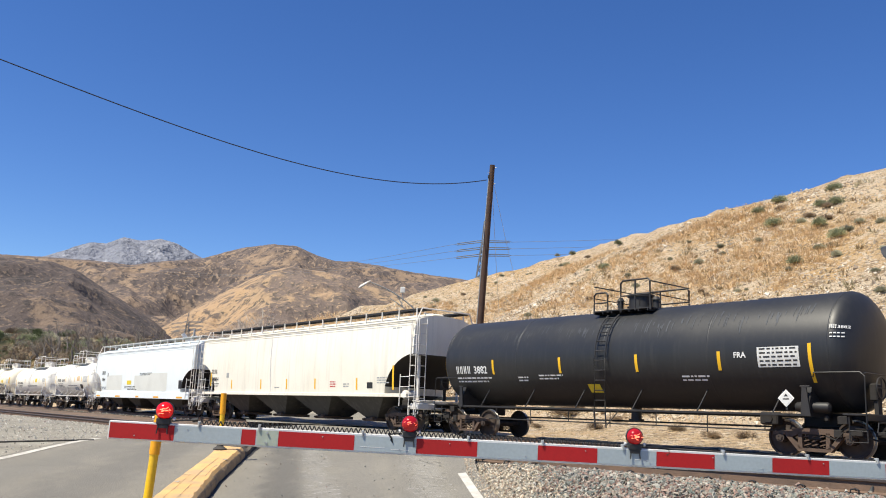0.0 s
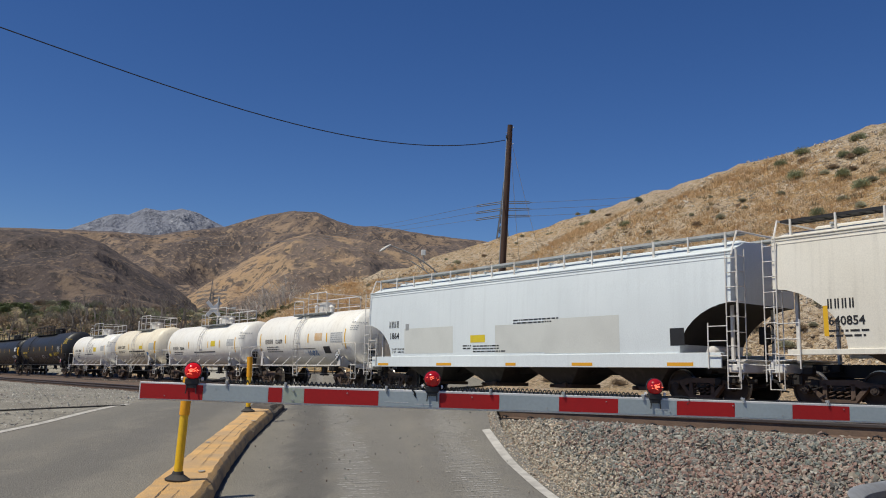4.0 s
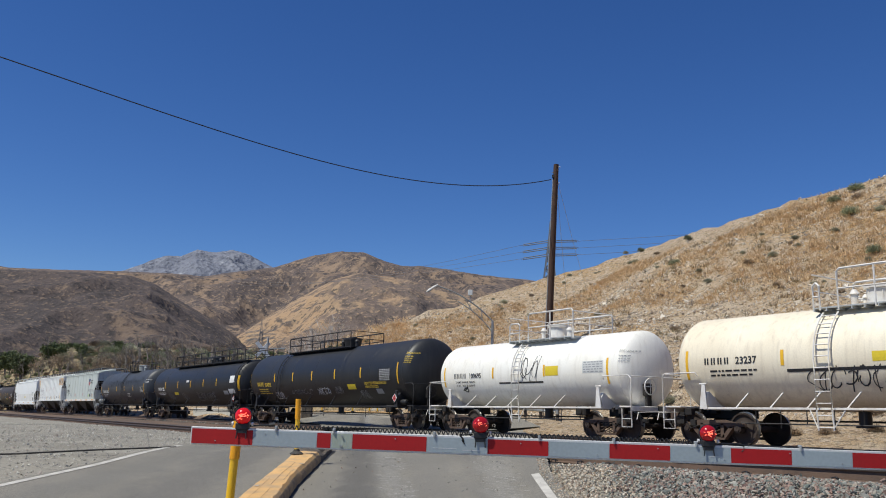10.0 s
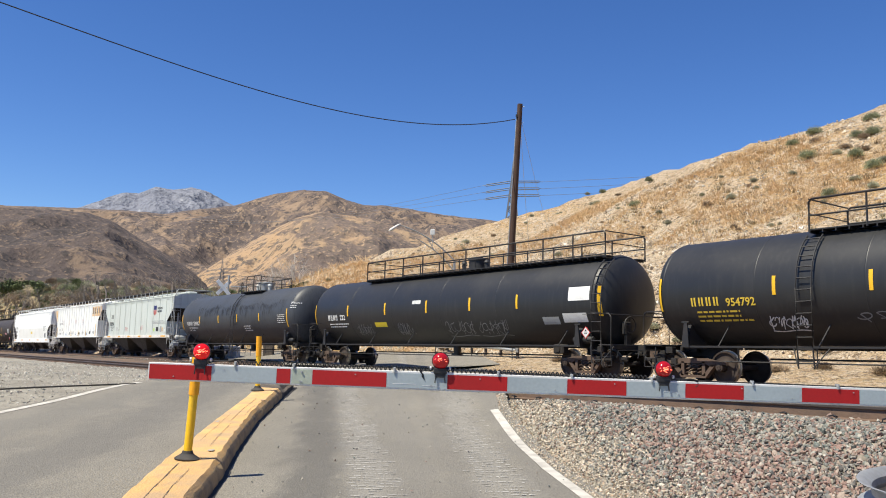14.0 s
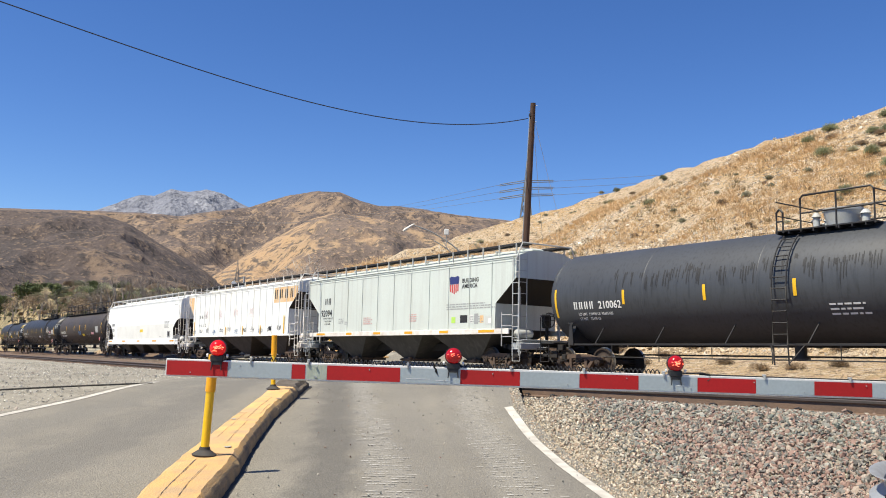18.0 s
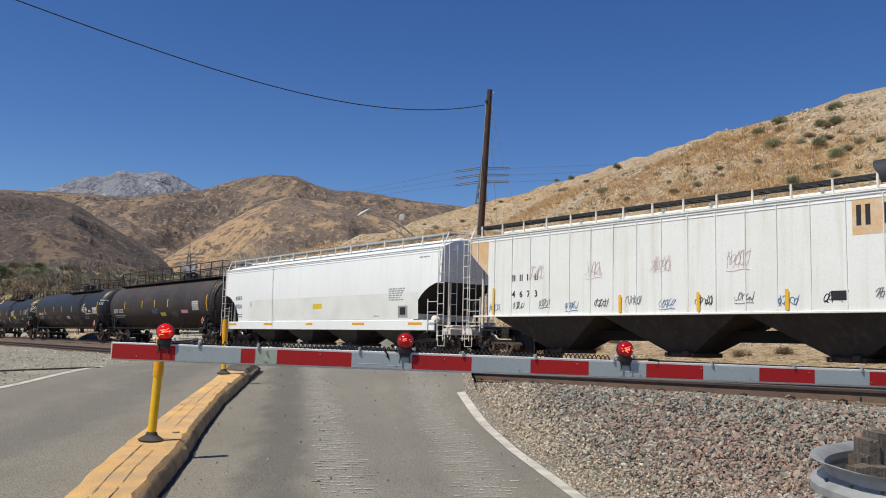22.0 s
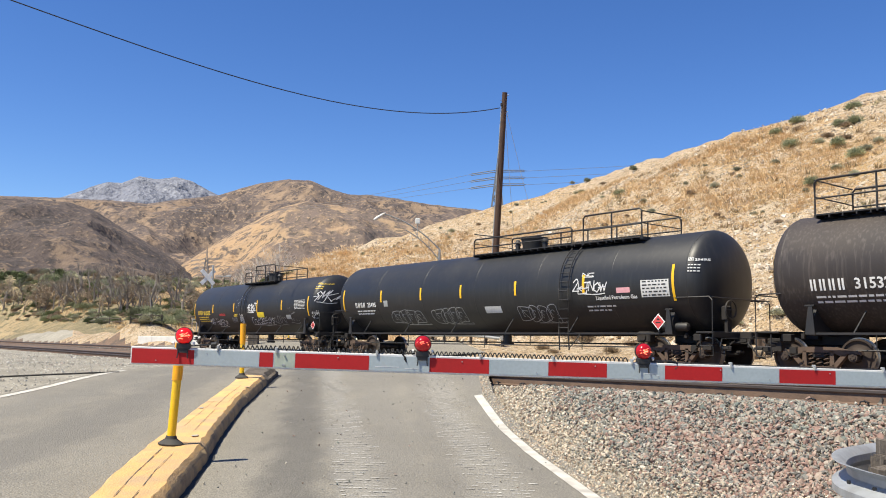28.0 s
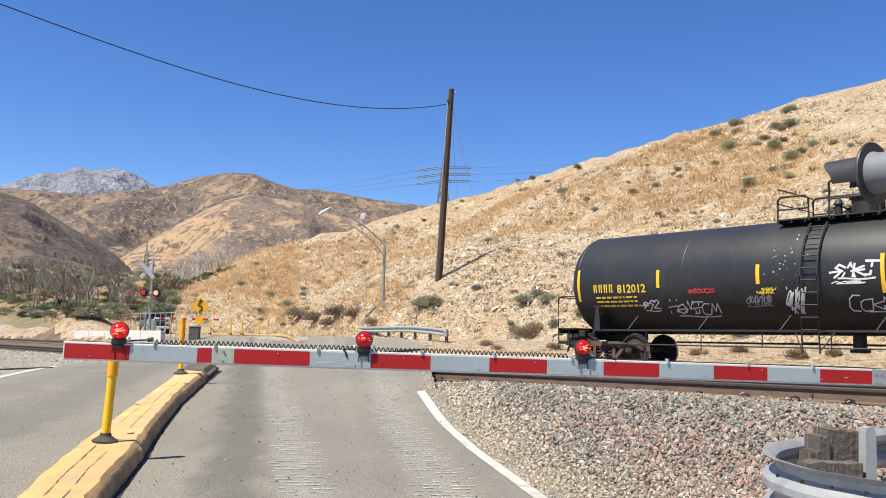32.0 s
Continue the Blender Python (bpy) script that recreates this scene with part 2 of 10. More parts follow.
M = dict(
    black=mat("black_tank_paint", (0.017, 0.018, 0.020), 0.46, dirt=(0.033, 0.032, 0.030), amount=0.4, big=0.5, streak=(0.043, 0.041, 0.039), streak_amount=0.4, streak_scale=(4, 4, 0.3)),
    brownblack=mat("dusty_black_tank_paint", (0.031, 0.025, 0.023), 0.6, dirt=(0.066, 0.052, 0.043), amount=0.6, big=0.6, streak=(0.114, 0.095, 0.085), streak_amount=0.6, streak_scale=(7, 7, 0.25)),
    slate=mat("slate_tank_paint", (0.049, 0.054, 0.062), 0.5, dirt=(0.017, 0.017, 0.019), amount=0.3, big=0.5, streak=(0.010, 0.010, 0.010), streak_amount=0.5, streak_scale=(6, 6, 0.5)),
    white=mat("white_tank_paint", (0.87, 0.845, 0.77), 0.4, dirt=(0.76, 0.69, 0.56), amount=0.45, big=0.5, streak=(0.45, 0.40, 0.33), streak_amount=0.3),
    cream=mat("cream_tank_paint", (0.85, 0.77, 0.60), 0.45, dirt=(0.64, 0.53, 0.36), amount=0.55, big=0.5, streak=(0.42, 0.35, 0.26), streak_amount=0.35),
    hop_cream=mat("cream_hopper_paint", (0.80, 0.76, 0.66), 0.5, dirt=(0.64, 0.59, 0.48), amount=0.5, big=0.35, streak=(0.40, 0.37, 0.31), streak_amount=0.35, streak_scale=(2, 2, 0.12)),
    hop_blue=mat("pale_blue_hopper_paint", (0.74, 0.79, 0.80), 0.45, dirt=(0.56, 0.61, 0.63), amount=0.4, big=0.3, streak=(0.5, 0.53, 0.54), streak_amount=0.2, streak_scale=(2, 2, 0.12)),
    hop_grey=mat("light_grey_hopper_paint", (0.55, 0.60, 0.565), 0.5, dirt=(0.46, 0.475, 0.435), amount=0.5, big=0.4, streak=(0.34, 0.33, 0.31), streak_amount=0.35, streak_scale=(2, 2, 0.12)),
    hop_white=mat("white_hopper_paint", (0.83, 0.86, 0.86), 0.42, dirt=(0.70, 0.70, 0.68), amount=0.35, big=0.3, streak=(0.6, 0.59, 0.56), streak_amount=0.2, streak_scale=(2, 2, 0.12)),
    hop_old=mat("weathered_white_hopper_paint", (0.80, 0.82, 0.80), 0.55, dirt=(0.68, 0.67, 0.62), amount=0.45, big=0.5, streak=(0.56, 0.49, 0.40), streak_amount=0.35, streak_scale=(2.5, 2.5, 0.15)),
    patch=mat("grey_overpaint", (0.52, 0.535, 0.51), 0.5, amount=0.2),
    patch2=mat("pale_grey_overpaint", (0.64, 0.65, 0.61), 0.5, amount=0.2),
    peach=mat("faded_orange_panel", (0.66, 0.43, 0.22), 0.6, dirt=(0.66, 0.57, 0.45), amount=0.8, big=2.5, fine=12),
    # under: dirt plus the deep shade beneath the cars, put into one dark colour
    under=mat("dirty_shaded_underframe", (0.015, 0.013, 0.012), 0.8, dirt=(0.029, 0.023, 0.019), amount=0.6, big=2.0, bump=0.2),
    # bays: car paint darkened for the shade below the body, with dusty streaks
    shaded_bay=mat("dusty_shaded_hopper_bay", (0.052, 0.048, 0.042), 0.75, dirt=(0.029, 0.026, 0.023), amount=0.6, big=1.2, streak=(0.116, 0.104, 0.093), streak_amount=0.5),
    steel=mat("dark_painted_steel", (0.018, 0.018, 0.019), 0.55, dirt=(0.045, 0.036, 0.03), amount=0.4, big=3),
    rusty=mat("rusty_cast_steel", (0.103, 0.066, 0.046), 0.85, dirt=(0.060, 0.042, 0.032), amount=0.8, big=4, bump=0.3),
    wheel=mat("wheel_steel", (0.052, 0.036, 0.027), 0.75, 0.1, dirt=(0.031, 0.022, 0.019), amount=0.7, big=4),
    tread=mat("polished_wheel_rim", (0.42, 0.40, 0.38), 0.3, 0.9, amount=0.3, big=6),
    white_fit=mat("white_fittings_paint", (0.72, 0.70, 0.66), 0.5, dirt=(0.45, 0.36, 0.27), amount=0.5, big=3),
    grey_fit=mat("grey_fittings_paint", (0.42, 0.44, 0.44), 0.5, dirt=(0.30, 0.25, 0.2), amount=0.5, big=3),
    yellow=mat("yellow_reflective_tape", (0.80, 0.46, 0.02), 0.4, amount=0.15, fine=60),
    orange=mat("amber_reflective_tape", (0.75, 0.36, 0.02), 0.4, amount=0.15, fine=60),
    letter_w=mat("white_lettering", (0.75, 0.75, 0.73), 0.6, amount=0.3, big=4),
    letter_y=mat("yellow_lettering", (0.72, 0.50, 0.05), 0.6, amount=0.3, big=4),
    letter_k=mat("black_lettering", (0.02, 0.02, 0.022), 0.6, amount=0.3, big=4),
    letter_r=mat("red_lettering", (0.5, 0.05, 0.05), 0.6, amount=0.3, big=4),
    faded_r=mat("faded_red_lettering", (0.55, 0.30, 0.28), 0.6, amount=0.3, big=4),
    panel_w=mat("white_data_panel", (0.62, 0.62, 0.60), 0.6, amount=0.3, big=5),
    panel_g=mat("grey_data_panel", (0.32, 0.33, 0.33), 0.6, amount=0.3, big=5),
    sticker_y=mat("yellow_sticker", (0.72, 0.55, 0.03), 0.5, amount=0.2, big=5),
    sticker_p=mat("pink_sticker", (0.70, 0.35, 0.38), 0.5, amount=0.2, big=5),
    sticker_r=mat("red_placard", (0.55, 0.06, 0.06), 0.5, amount=0.2, big=5), sticker_green=mat("green_sticker", (0.42, 0.66, 0.12), 0.5, amount=0.2, big=5), patch3=mat("faint_grey_overpaint", (0.76, 0.77, 0.74), 0.5, amount=0.25),
    spray_w=mat("white_spray_paint", (0.68, 0.68, 0.68), 0.6, amount=0.5, big=6),
    spray_l=mat("light_grey_spray_paint", (0.40, 0.41, 0.41), 0.6, amount=0.4, big=6),
    spray_g=mat("grey_spray_paint", (0.24, 0.24, 0.24), 0.6, amount=0.5, big=6),
    spray_b=mat("blue_spray_paint", (0.10, 0.22, 0.42), 0.6, amount=0.4, big=6),
    spray_k=mat("black_spray_paint", (0.03, 0.03, 0.035), 0.6, amount=0.4, big=6),
    spray_p=mat("pink_spray_paint", (0.66, 0.50, 0.52), 0.6, amount=0.5, big=6),
    navy=mat("navy_emblem", (0.03, 0.04, 0.16), 0.5), emblem_red=mat("red_emblem", (0.55, 0.05, 0.05), 0.5),
    line=mat("worn_white_road_paint", (0.54, 0.51, 0.45), 0.75, dirt=(0.27, 0.25, 0.22), amount=0.7, big=5, fine=60),
    chalk=mat("scraped_asphalt", (0.55, 0.53, 0.49), 0.9, dirt=(0.25, 0.238, 0.212), amount=1.0, big=5, fine=30),
    kerb=mat("faded_yellow_kerb_paint", (0.607, 0.364, 0.140), 0.88, dirt=(0.432, 0.296, 0.167), amount=0.95, big=3.5, fine=60, bump=0.4, streak=(0.386, 0.264, 0.144), streak_amount=0.6, streak_scale=(6, 1.5, 6), vary=0.10),
    kerb_side=mat("dirty_kerb_concrete", (0.38, 0.26, 0.13), 0.9, dirt=(0.17, 0.13, 0.09), amount=0.9, big=4.5, bump=0.4),
    crack=mat("dirt_filled_crack", (0.075, 0.06, 0.045), 0.95, dirt=(0.17, 0.14, 0.11), amount=0.8, big=9, bump=0.5), spall=mat("bare_kerb_concrete", (0.40, 0.36, 0.30), 0.9, dirt=(0.24, 0.20, 0.15), amount=0.8, big=12, bump=0.5),
    post=mat("yellow_post_plastic", (0.78, 0.47, 0.01), 0.45, dirt=(0.62, 0.42, 0.06), amount=0.3, big=5),
    post_tape=mat("amber_post_sleeve", (0.80, 0.36, 0.01), 0.35, amount=0.15, big=8),
    rubber=mat("black_rubber", (0.03, 0.028, 0.026), 0.8, dirt=(0.09, 0.08, 0.07), amount=0.6, big=6),
    arm_red=mat("red_reflective_sheeting", (0.40, 0.004, 0.006), 0.72, dirt=(0.31, 0.010, 0.010), amount=0.5, big=3, fine=50),
    arm_white=mat("white_reflective_sheeting", (0.36, 0.415, 0.43), 0.45, dirt=(0.30, 0.34, 0.355), amount=0.5, big=2, fine=50),
    arm_green=mat("yellowed_white_sheeting", (0.38, 0.42, 0.34), 0.45, amount=0.3, big=3),
    alum=mat("aluminium", (0.70, 0.70, 0.68), 0.45, 0.25, amount=0.3, big=6),
    galv=mat("galvanised_steel", (0.36, 0.375, 0.38), 0.55, 0.3, dirt=(0.26, 0.25, 0.24), amount=0.5, big=3),
    lens=mat("red_lamp_lens", (0.50, 0.006, 0.008), 0.12, emit=(1.0, 0.015, 0.02), glow=0.2),
    lens_dim=mat("dim_red_lamp_lens", (0.30, 0.006, 0.010), 0.15, emit=(1.0, 0.02, 0.03), glow=0.06),
    scuff=mat("red_paint_scuff", (0.55, 0.27, 0.21), 0.6, dirt=(0.36, 0.36, 0.36), amount=0.75, big=14),
    filament=mat("lit_lamp_core", (0.9, 0.1, 0.05), 0.3, emit=(1.0, 0.16, 0.09), glow=2.2),
    blackbox=mat("black_lamp_housing", (0.018, 0.018, 0.019), 0.5),
    signal=mat("black_signal_paint", (0.03, 0.031, 0.033), 0.45, dirt=(0.07, 0.07, 0.07), amount=0.4, big=4),
    pole=mat("creosoted_pole_wood", (0.068, 0.036, 0.024), 0.85, dirt=(0.036, 0.022, 0.018), amount=0.6, big=1.5, streak=(0.120, 0.072, 0.048), streak_amount=0.6, streak_scale=(14, 14, 0.2), bump=0.4),
    greypost=mat("weathered_timber", (0.10, 0.083, 0.068), 0.9, dirt=(0.06, 0.05, 0.042), amount=0.7, big=6, streak=(0.24, 0.205, 0.17), streak_amount=0.7, streak_scale=(30, 30, 1.0), bump=0.5),
    wire=mat("black_cable", (0.012, 0.012, 0.013), 0.6),
    rail=mat("rail_side_rust", (0.15, 0.095, 0.065), 0.8, dirt=(0.07, 0.05, 0.04), amount=0.6, big=3, bump=0.3),
    railtop=mat("greasy_rail_top", (0.035, 0.033, 0.034), 0.45, 0.4, dirt=(0.016, 0.015, 0.015), amount=0.6, big=4),
    railhead=mat("dark_rail_head", (0.075, 0.060, 0.055), 0.6, 0.2, dirt=(0.035, 0.03, 0.028), amount=0.6, big=4),
    beam=mat("worn_guard_rail_zinc", (0.37, 0.39, 0.41), 0.45, 0.35, dirt=(0.25, 0.25, 0.25), amount=0.8, big=5, bump=0.15),
    tie=mat("concrete_and_timber_tie", (0.12, 0.10, 0.085), 0.9, dirt=(0.06, 0.05, 0.045), amount=0.7, big=3, bump=0.4, vary=0.2),
    ballast=island_stones("grey_ballast_stone", [(0.250, 0.235, 0.197), (0.179, 0.186, 0.161), (0.326, 0.305, 0.258), (0.216, 0.152, 0.121), (0.145, 0.165, 0.145), (0.382, 0.364, 0.315), (0.201, 0.211, 0.188), (0.275, 0.235, 0.185), (0.229, 0.223, 0.197), (0.242, 0.165, 0.133), (0.109, 0.116, 0.105), (0.300, 0.273, 0.225)]),
    red_ballast=island_stones("reddish_ballast_stone", [(0.270, 0.174, 0.140), (0.222, 0.138, 0.112), (0.311, 0.225, 0.181), (0.204, 0.190, 0.167), (0.246, 0.158, 0.129), (0.369, 0.316, 0.264), (0.155, 0.155, 0.140), (0.286, 0.194, 0.155), (0.327, 0.261, 0.210), (0.123, 0.114, 0.104), (0.238, 0.221, 0.194)]),
    chips=island_stones("pale_stone_chips", [(0.463, 0.391, 0.290), (0.393, 0.334, 0.253), (0.532, 0.457, 0.354), (0.334, 0.257, 0.190), (0.433, 0.324, 0.235), (0.295, 0.277, 0.227), (0.569, 0.505, 0.408)]),
    gravel=island_stones("pale_gravel", [(0.430, 0.404, 0.344), (0.361, 0.344, 0.301), (0.499, 0.473, 0.404), (0.310, 0.292, 0.258), (0.533, 0.507, 0.447), (0.396, 0.335, 0.284)]),
    rock=island_stones("hill_rock", [(0.52, 0.43, 0.32), (0.58, 0.50, 0.39), (0.42, 0.34, 0.25), (0.63, 0.56, 0.46), (0.36, 0.285, 0.205)]),
    dry=mat("dry_grass", (0.720, 0.520, 0.297), 0.9, dirt=(0.620, 0.420, 0.212), amount=0.7, big=0.15, fine=3),
    withered=mat("withered_tuft", (0.36, 0.265, 0.15), 0.95, dirt=(0.38, 0.35, 0.21), amount=0.9, big=0.3, fine=3),
    sage=mat("sage_leaves", (0.25, 0.265, 0.15), 0.85, dirt=(0.17, 0.18, 0.10), amount=0.6, big=2, vary=0.3),
    sage_grey=mat("grey_sage_leaves", (0.36, 0.35, 0.24), 0.9, dirt=(0.25, 0.245, 0.16), amount=0.6, big=2, vary=0.25),
    brush=mat("brown_brush", (0.30, 0.225, 0.15), 0.9, dirt=(0.17, 0.13, 0.09), amount=0.6, big=2, vary=0.25),
    leaf=mat("dark_green_leaves", (0.10, 0.125, 0.045), 0.8, dirt=(0.065, 0.085, 0.035), amount=0.6, big=1.5, vary=0.25),
    bark=mat("grey_bark", (0.20, 0.175, 0.15), 0.9, dirt=(0.12, 0.10, 0.09), amount=0.6, big=3), pale_bark=mat("pale_dead_bark", (0.46, 0.41, 0.36), 0.9, dirt=(0.28, 0.24, 0.21), amount=0.6, big=3),
    tower=mat("dull_tower_steel", (0.15, 0.16, 0.175), 0.7, amount=0.3, big=0.3),
    concrete=mat("white_concrete", (0.60, 0.585, 0.55), 0.85, dirt=(0.45, 0.43, 0.40), amount=0.5, big=1.5, bump=0.2),
    sign_y=mat("yellow_sign_sheet", (0.85, 0.42, 0.01), 0.4, amount=0.1),
    van_paint=mat("dark_grey_car_paint", (0.10, 0.11, 0.12), 0.3, 0.3), glassy=mat("dark_car_glass", (0.02, 0.025, 0.03), 0.08),
)


def cover(name, cols, scales, bump=0.6, distance=0.3, stretch=1.0, drift=None):
    """Ground cover: soil, grass and stones mixed by noise at several scales."""
    m = bpy.data.materials.new(name)
    m.use_nodes = True
    nd, ln = m.node_tree.nodes, m.node_tree.links
    tc = nd.new("ShaderNodeMapping")                       # stretch below 1 draws the pattern out down the slope
    tc.inputs["Scale"].default_value = (1.0, 1.0, stretch)
    ln.new(nd.new("ShaderNodeTexCoord").outputs["Object"], tc.inputs["Vector"])
    last = None
    for i, ((c, lo, hi), sc) in enumerate(zip(cols, scales)):
        if last is None:
            rg = nd.new("ShaderNodeRGB")
            rg.outputs[0].default_value = rgb(c)
            last = rg.outputs[0]
            continue
        nz = nd.new("ShaderNodeTexNoise")
        nz.inputs["Scale"].default_value, nz.inputs["Detail"].default_value, nz.inputs["Roughness"].default_value = sc, 8, 0.62
        ln.new(tc.outputs["Vector"], nz.inputs["Vector"])
        mr = nd.new("ShaderNodeMapRange")
        mr.inputs["From Min"].default_value, mr.inputs["From Max"].default_value = lo, hi
        ln.new(nz.outputs["Fac"], mr.inputs["Value"])
        if drift and i == 1:                               # the second cover gains ground from one flank to the other
            sx, gr, ad = nd.new("ShaderNodeSeparateXYZ"), nd.new("ShaderNodeMapRange"), nd.new("ShaderNodeMath")
            gr.inputs["From Min"].default_value, gr.inputs["From Max"].default_value = drift
            gr.inputs["To Min"].default_value, gr.inputs["To Max"].default_value = -0.11, 0.11
            ln.new(tc.outputs["Vector"], sx.inputs[0])
            ln.new(sx.outputs["X"], gr.inputs["Value"])
            ln.new(nz.outputs["Fac"], ad.inputs[0])
            ln.new(gr.outputs[0], ad.inputs[1])
            ln.new(ad.outputs[0], mr.inputs["Value"])
        mx = nd.new("ShaderNodeMix")
        mx.data_type = "RGBA"
        mx.inputs["B"].default_value = rgb(c)
        ln.new(mr.outputs[0], mx.inputs["Factor"])
        ln.new(last, mx.inputs["A"])
        last = mx.outputs["Result"]
    ln.new(last, nd["Principled BSDF"].inputs["Base Color"])
    nd["Principled BSDF"].inputs["Roughness"].default_value = 0.95
    nz = nd.new("ShaderNodeTexNoise")
    nz.inputs["Scale"].default_value, nz.inputs["Detail"].default_value = scales[-1], 8
    ln.new(tc.outputs["Vector"], nz.inputs["Vector"])
    bp = nd.new("ShaderNodeBump")
    bp.inputs["Strength"].default_value, bp.inputs["Distance"].default_value = bump, distance
    ln.new(nz.outputs["Fac"], bp.inputs["Height"])
    ln.new(bp.outputs[0], nd["Principled BSDF"].inputs["Normal"])
    return m


M["soil"] = cover("gravelly_soil", [((0.281, 0.257, 0.209), 0, 1), ((0.210, 0.191, 0.155), 0.45, 0.65), ((0.350, 0.326, 0.268), 0.5, 0.7), ((0.154, 0.139, 0.117), 0.55, 0.68), ((0.392, 0.369, 0.310), 0.57, 0.66)], [1, 0.15, 1.1, 9.0, 26.0], 0.6, 0.05)
M["hillside"] = cover("sandy_hillside", [((0.651, 0.475, 0.290), 0, 1), ((0.630, 0.405, 0.185), 0.48, 0.59), ((0.735, 0.585, 0.408), 0.51, 0.61), ((0.399, 0.280, 0.166), 0.55, 0.61), ((0.777, 0.635, 0.465), 0.55, 0.60), ((0.294, 0.210, 0.128), 0.565, 0.60), ((0.745, 0.600, 0.427), 0.55, 0.59), ((0.273, 0.195, 0.123), 0.58, 0.62)], [1, 0.05, 0.3, 0.8, 1.9, 3.1, 5.2, 8.5], 1.0, 0.6)
M["track_bed"] = cover("oily_track_bed", [((0.162, 0.104, 0.068), 0, 1), ((0.086, 0.065, 0.050), 0.45, 0.6), ((0.223, 0.144, 0.094), 0.56, 0.66), ((0.050, 0.042, 0.036), 0.52, 0.62)], [1, 0.4, 2.0, 12.0], 0.6, 0.04)
M["flat_far"] = cover("dry_scrubland", [((0.36, 0.265, 0.14), 0, 1), ((0.19, 0.160, 0.085), 0.47, 0.57), ((0.40, 0.300, 0.16), 0.54, 0.62), ((0.13, 0.118, 0.068), 0.52, 0.60), ((0.40, 0.325, 0.21), 0.58, 0.66), ((0.155, 0.125, 0.08), 0.55, 0.61), ((0.42, 0.33, 0.20), 0.57, 0.62)], [1, 0.03, 0.08, 0.5, 1.2, 3.0, 6.5], 0.8, 0.4)
M["ridge_brown"] = cover("burnt_chaparral", [((0.110, 0.083, 0.071), 0, 1), ((0.224, 0.155, 0.102), 0.51, 0.58), ((0.081, 0.063, 0.057), 0.50, 0.58), ((0.255, 0.180, 0.120), 0.55, 0.61), ((0.055, 0.044, 0.041), 0.53, 0.59), ((0.232, 0.166, 0.116), 0.555, 0.60)], [1, 0.0052, 0.009, 0.026, 0.07, 0.15], 0.5, 10.0, 0.65)
M["ridge_dark"] = cover("charred_slope", [((0.077, 0.058, 0.051), 0, 1), ((0.160, 0.111, 0.077), 0.56, 0.65), ((0.055, 0.044, 0.041), 0.48, 0.59), ((0.160, 0.113, 0.079), 0.57, 0.63), ((0.040, 0.032, 0.030), 0.53, 0.60), ((0.153, 0.109, 0.079), 0.565, 0.61)], [1, 0.0085, 0.014, 0.04, 0.10, 0.22], 0.5, 6.0, 0.65)
M["ridge_gold"] = cover("golden_slope", [((0.351, 0.233, 0.131), 0, 1), ((0.142, 0.106, 0.086), 0.46, 0.54), ((0.318, 0.219, 0.131), 0.54, 0.60), ((0.123, 0.093, 0.074), 0.53, 0.59), ((0.081, 0.065, 0.052), 0.545, 0.60), ((0.314, 0.219, 0.138), 0.56, 0.61)], [1, 0.0075, 0.018, 0.045, 0.11, 0.20], 0.5, 7.0, 0.65, (-265.0, -105.0))
# the blue of distance haze is mixed into these granite greys
M["hazy_rock"] = cover("haze_blue_granite_peak", [((0.190, 0.201, 0.242), 0, 1), ((0.255, 0.264, 0.300), 0.48, 0.62), ((0.135, 0.146, 0.182), 0.50, 0.60), ((0.330, 0.338, 0.370), 0.60, 0.68), ((0.105, 0.114, 0.145), 0.54, 0.64)], [1, 0.003, 0.010, 0.022, 0.05], 0.9, 26.0)


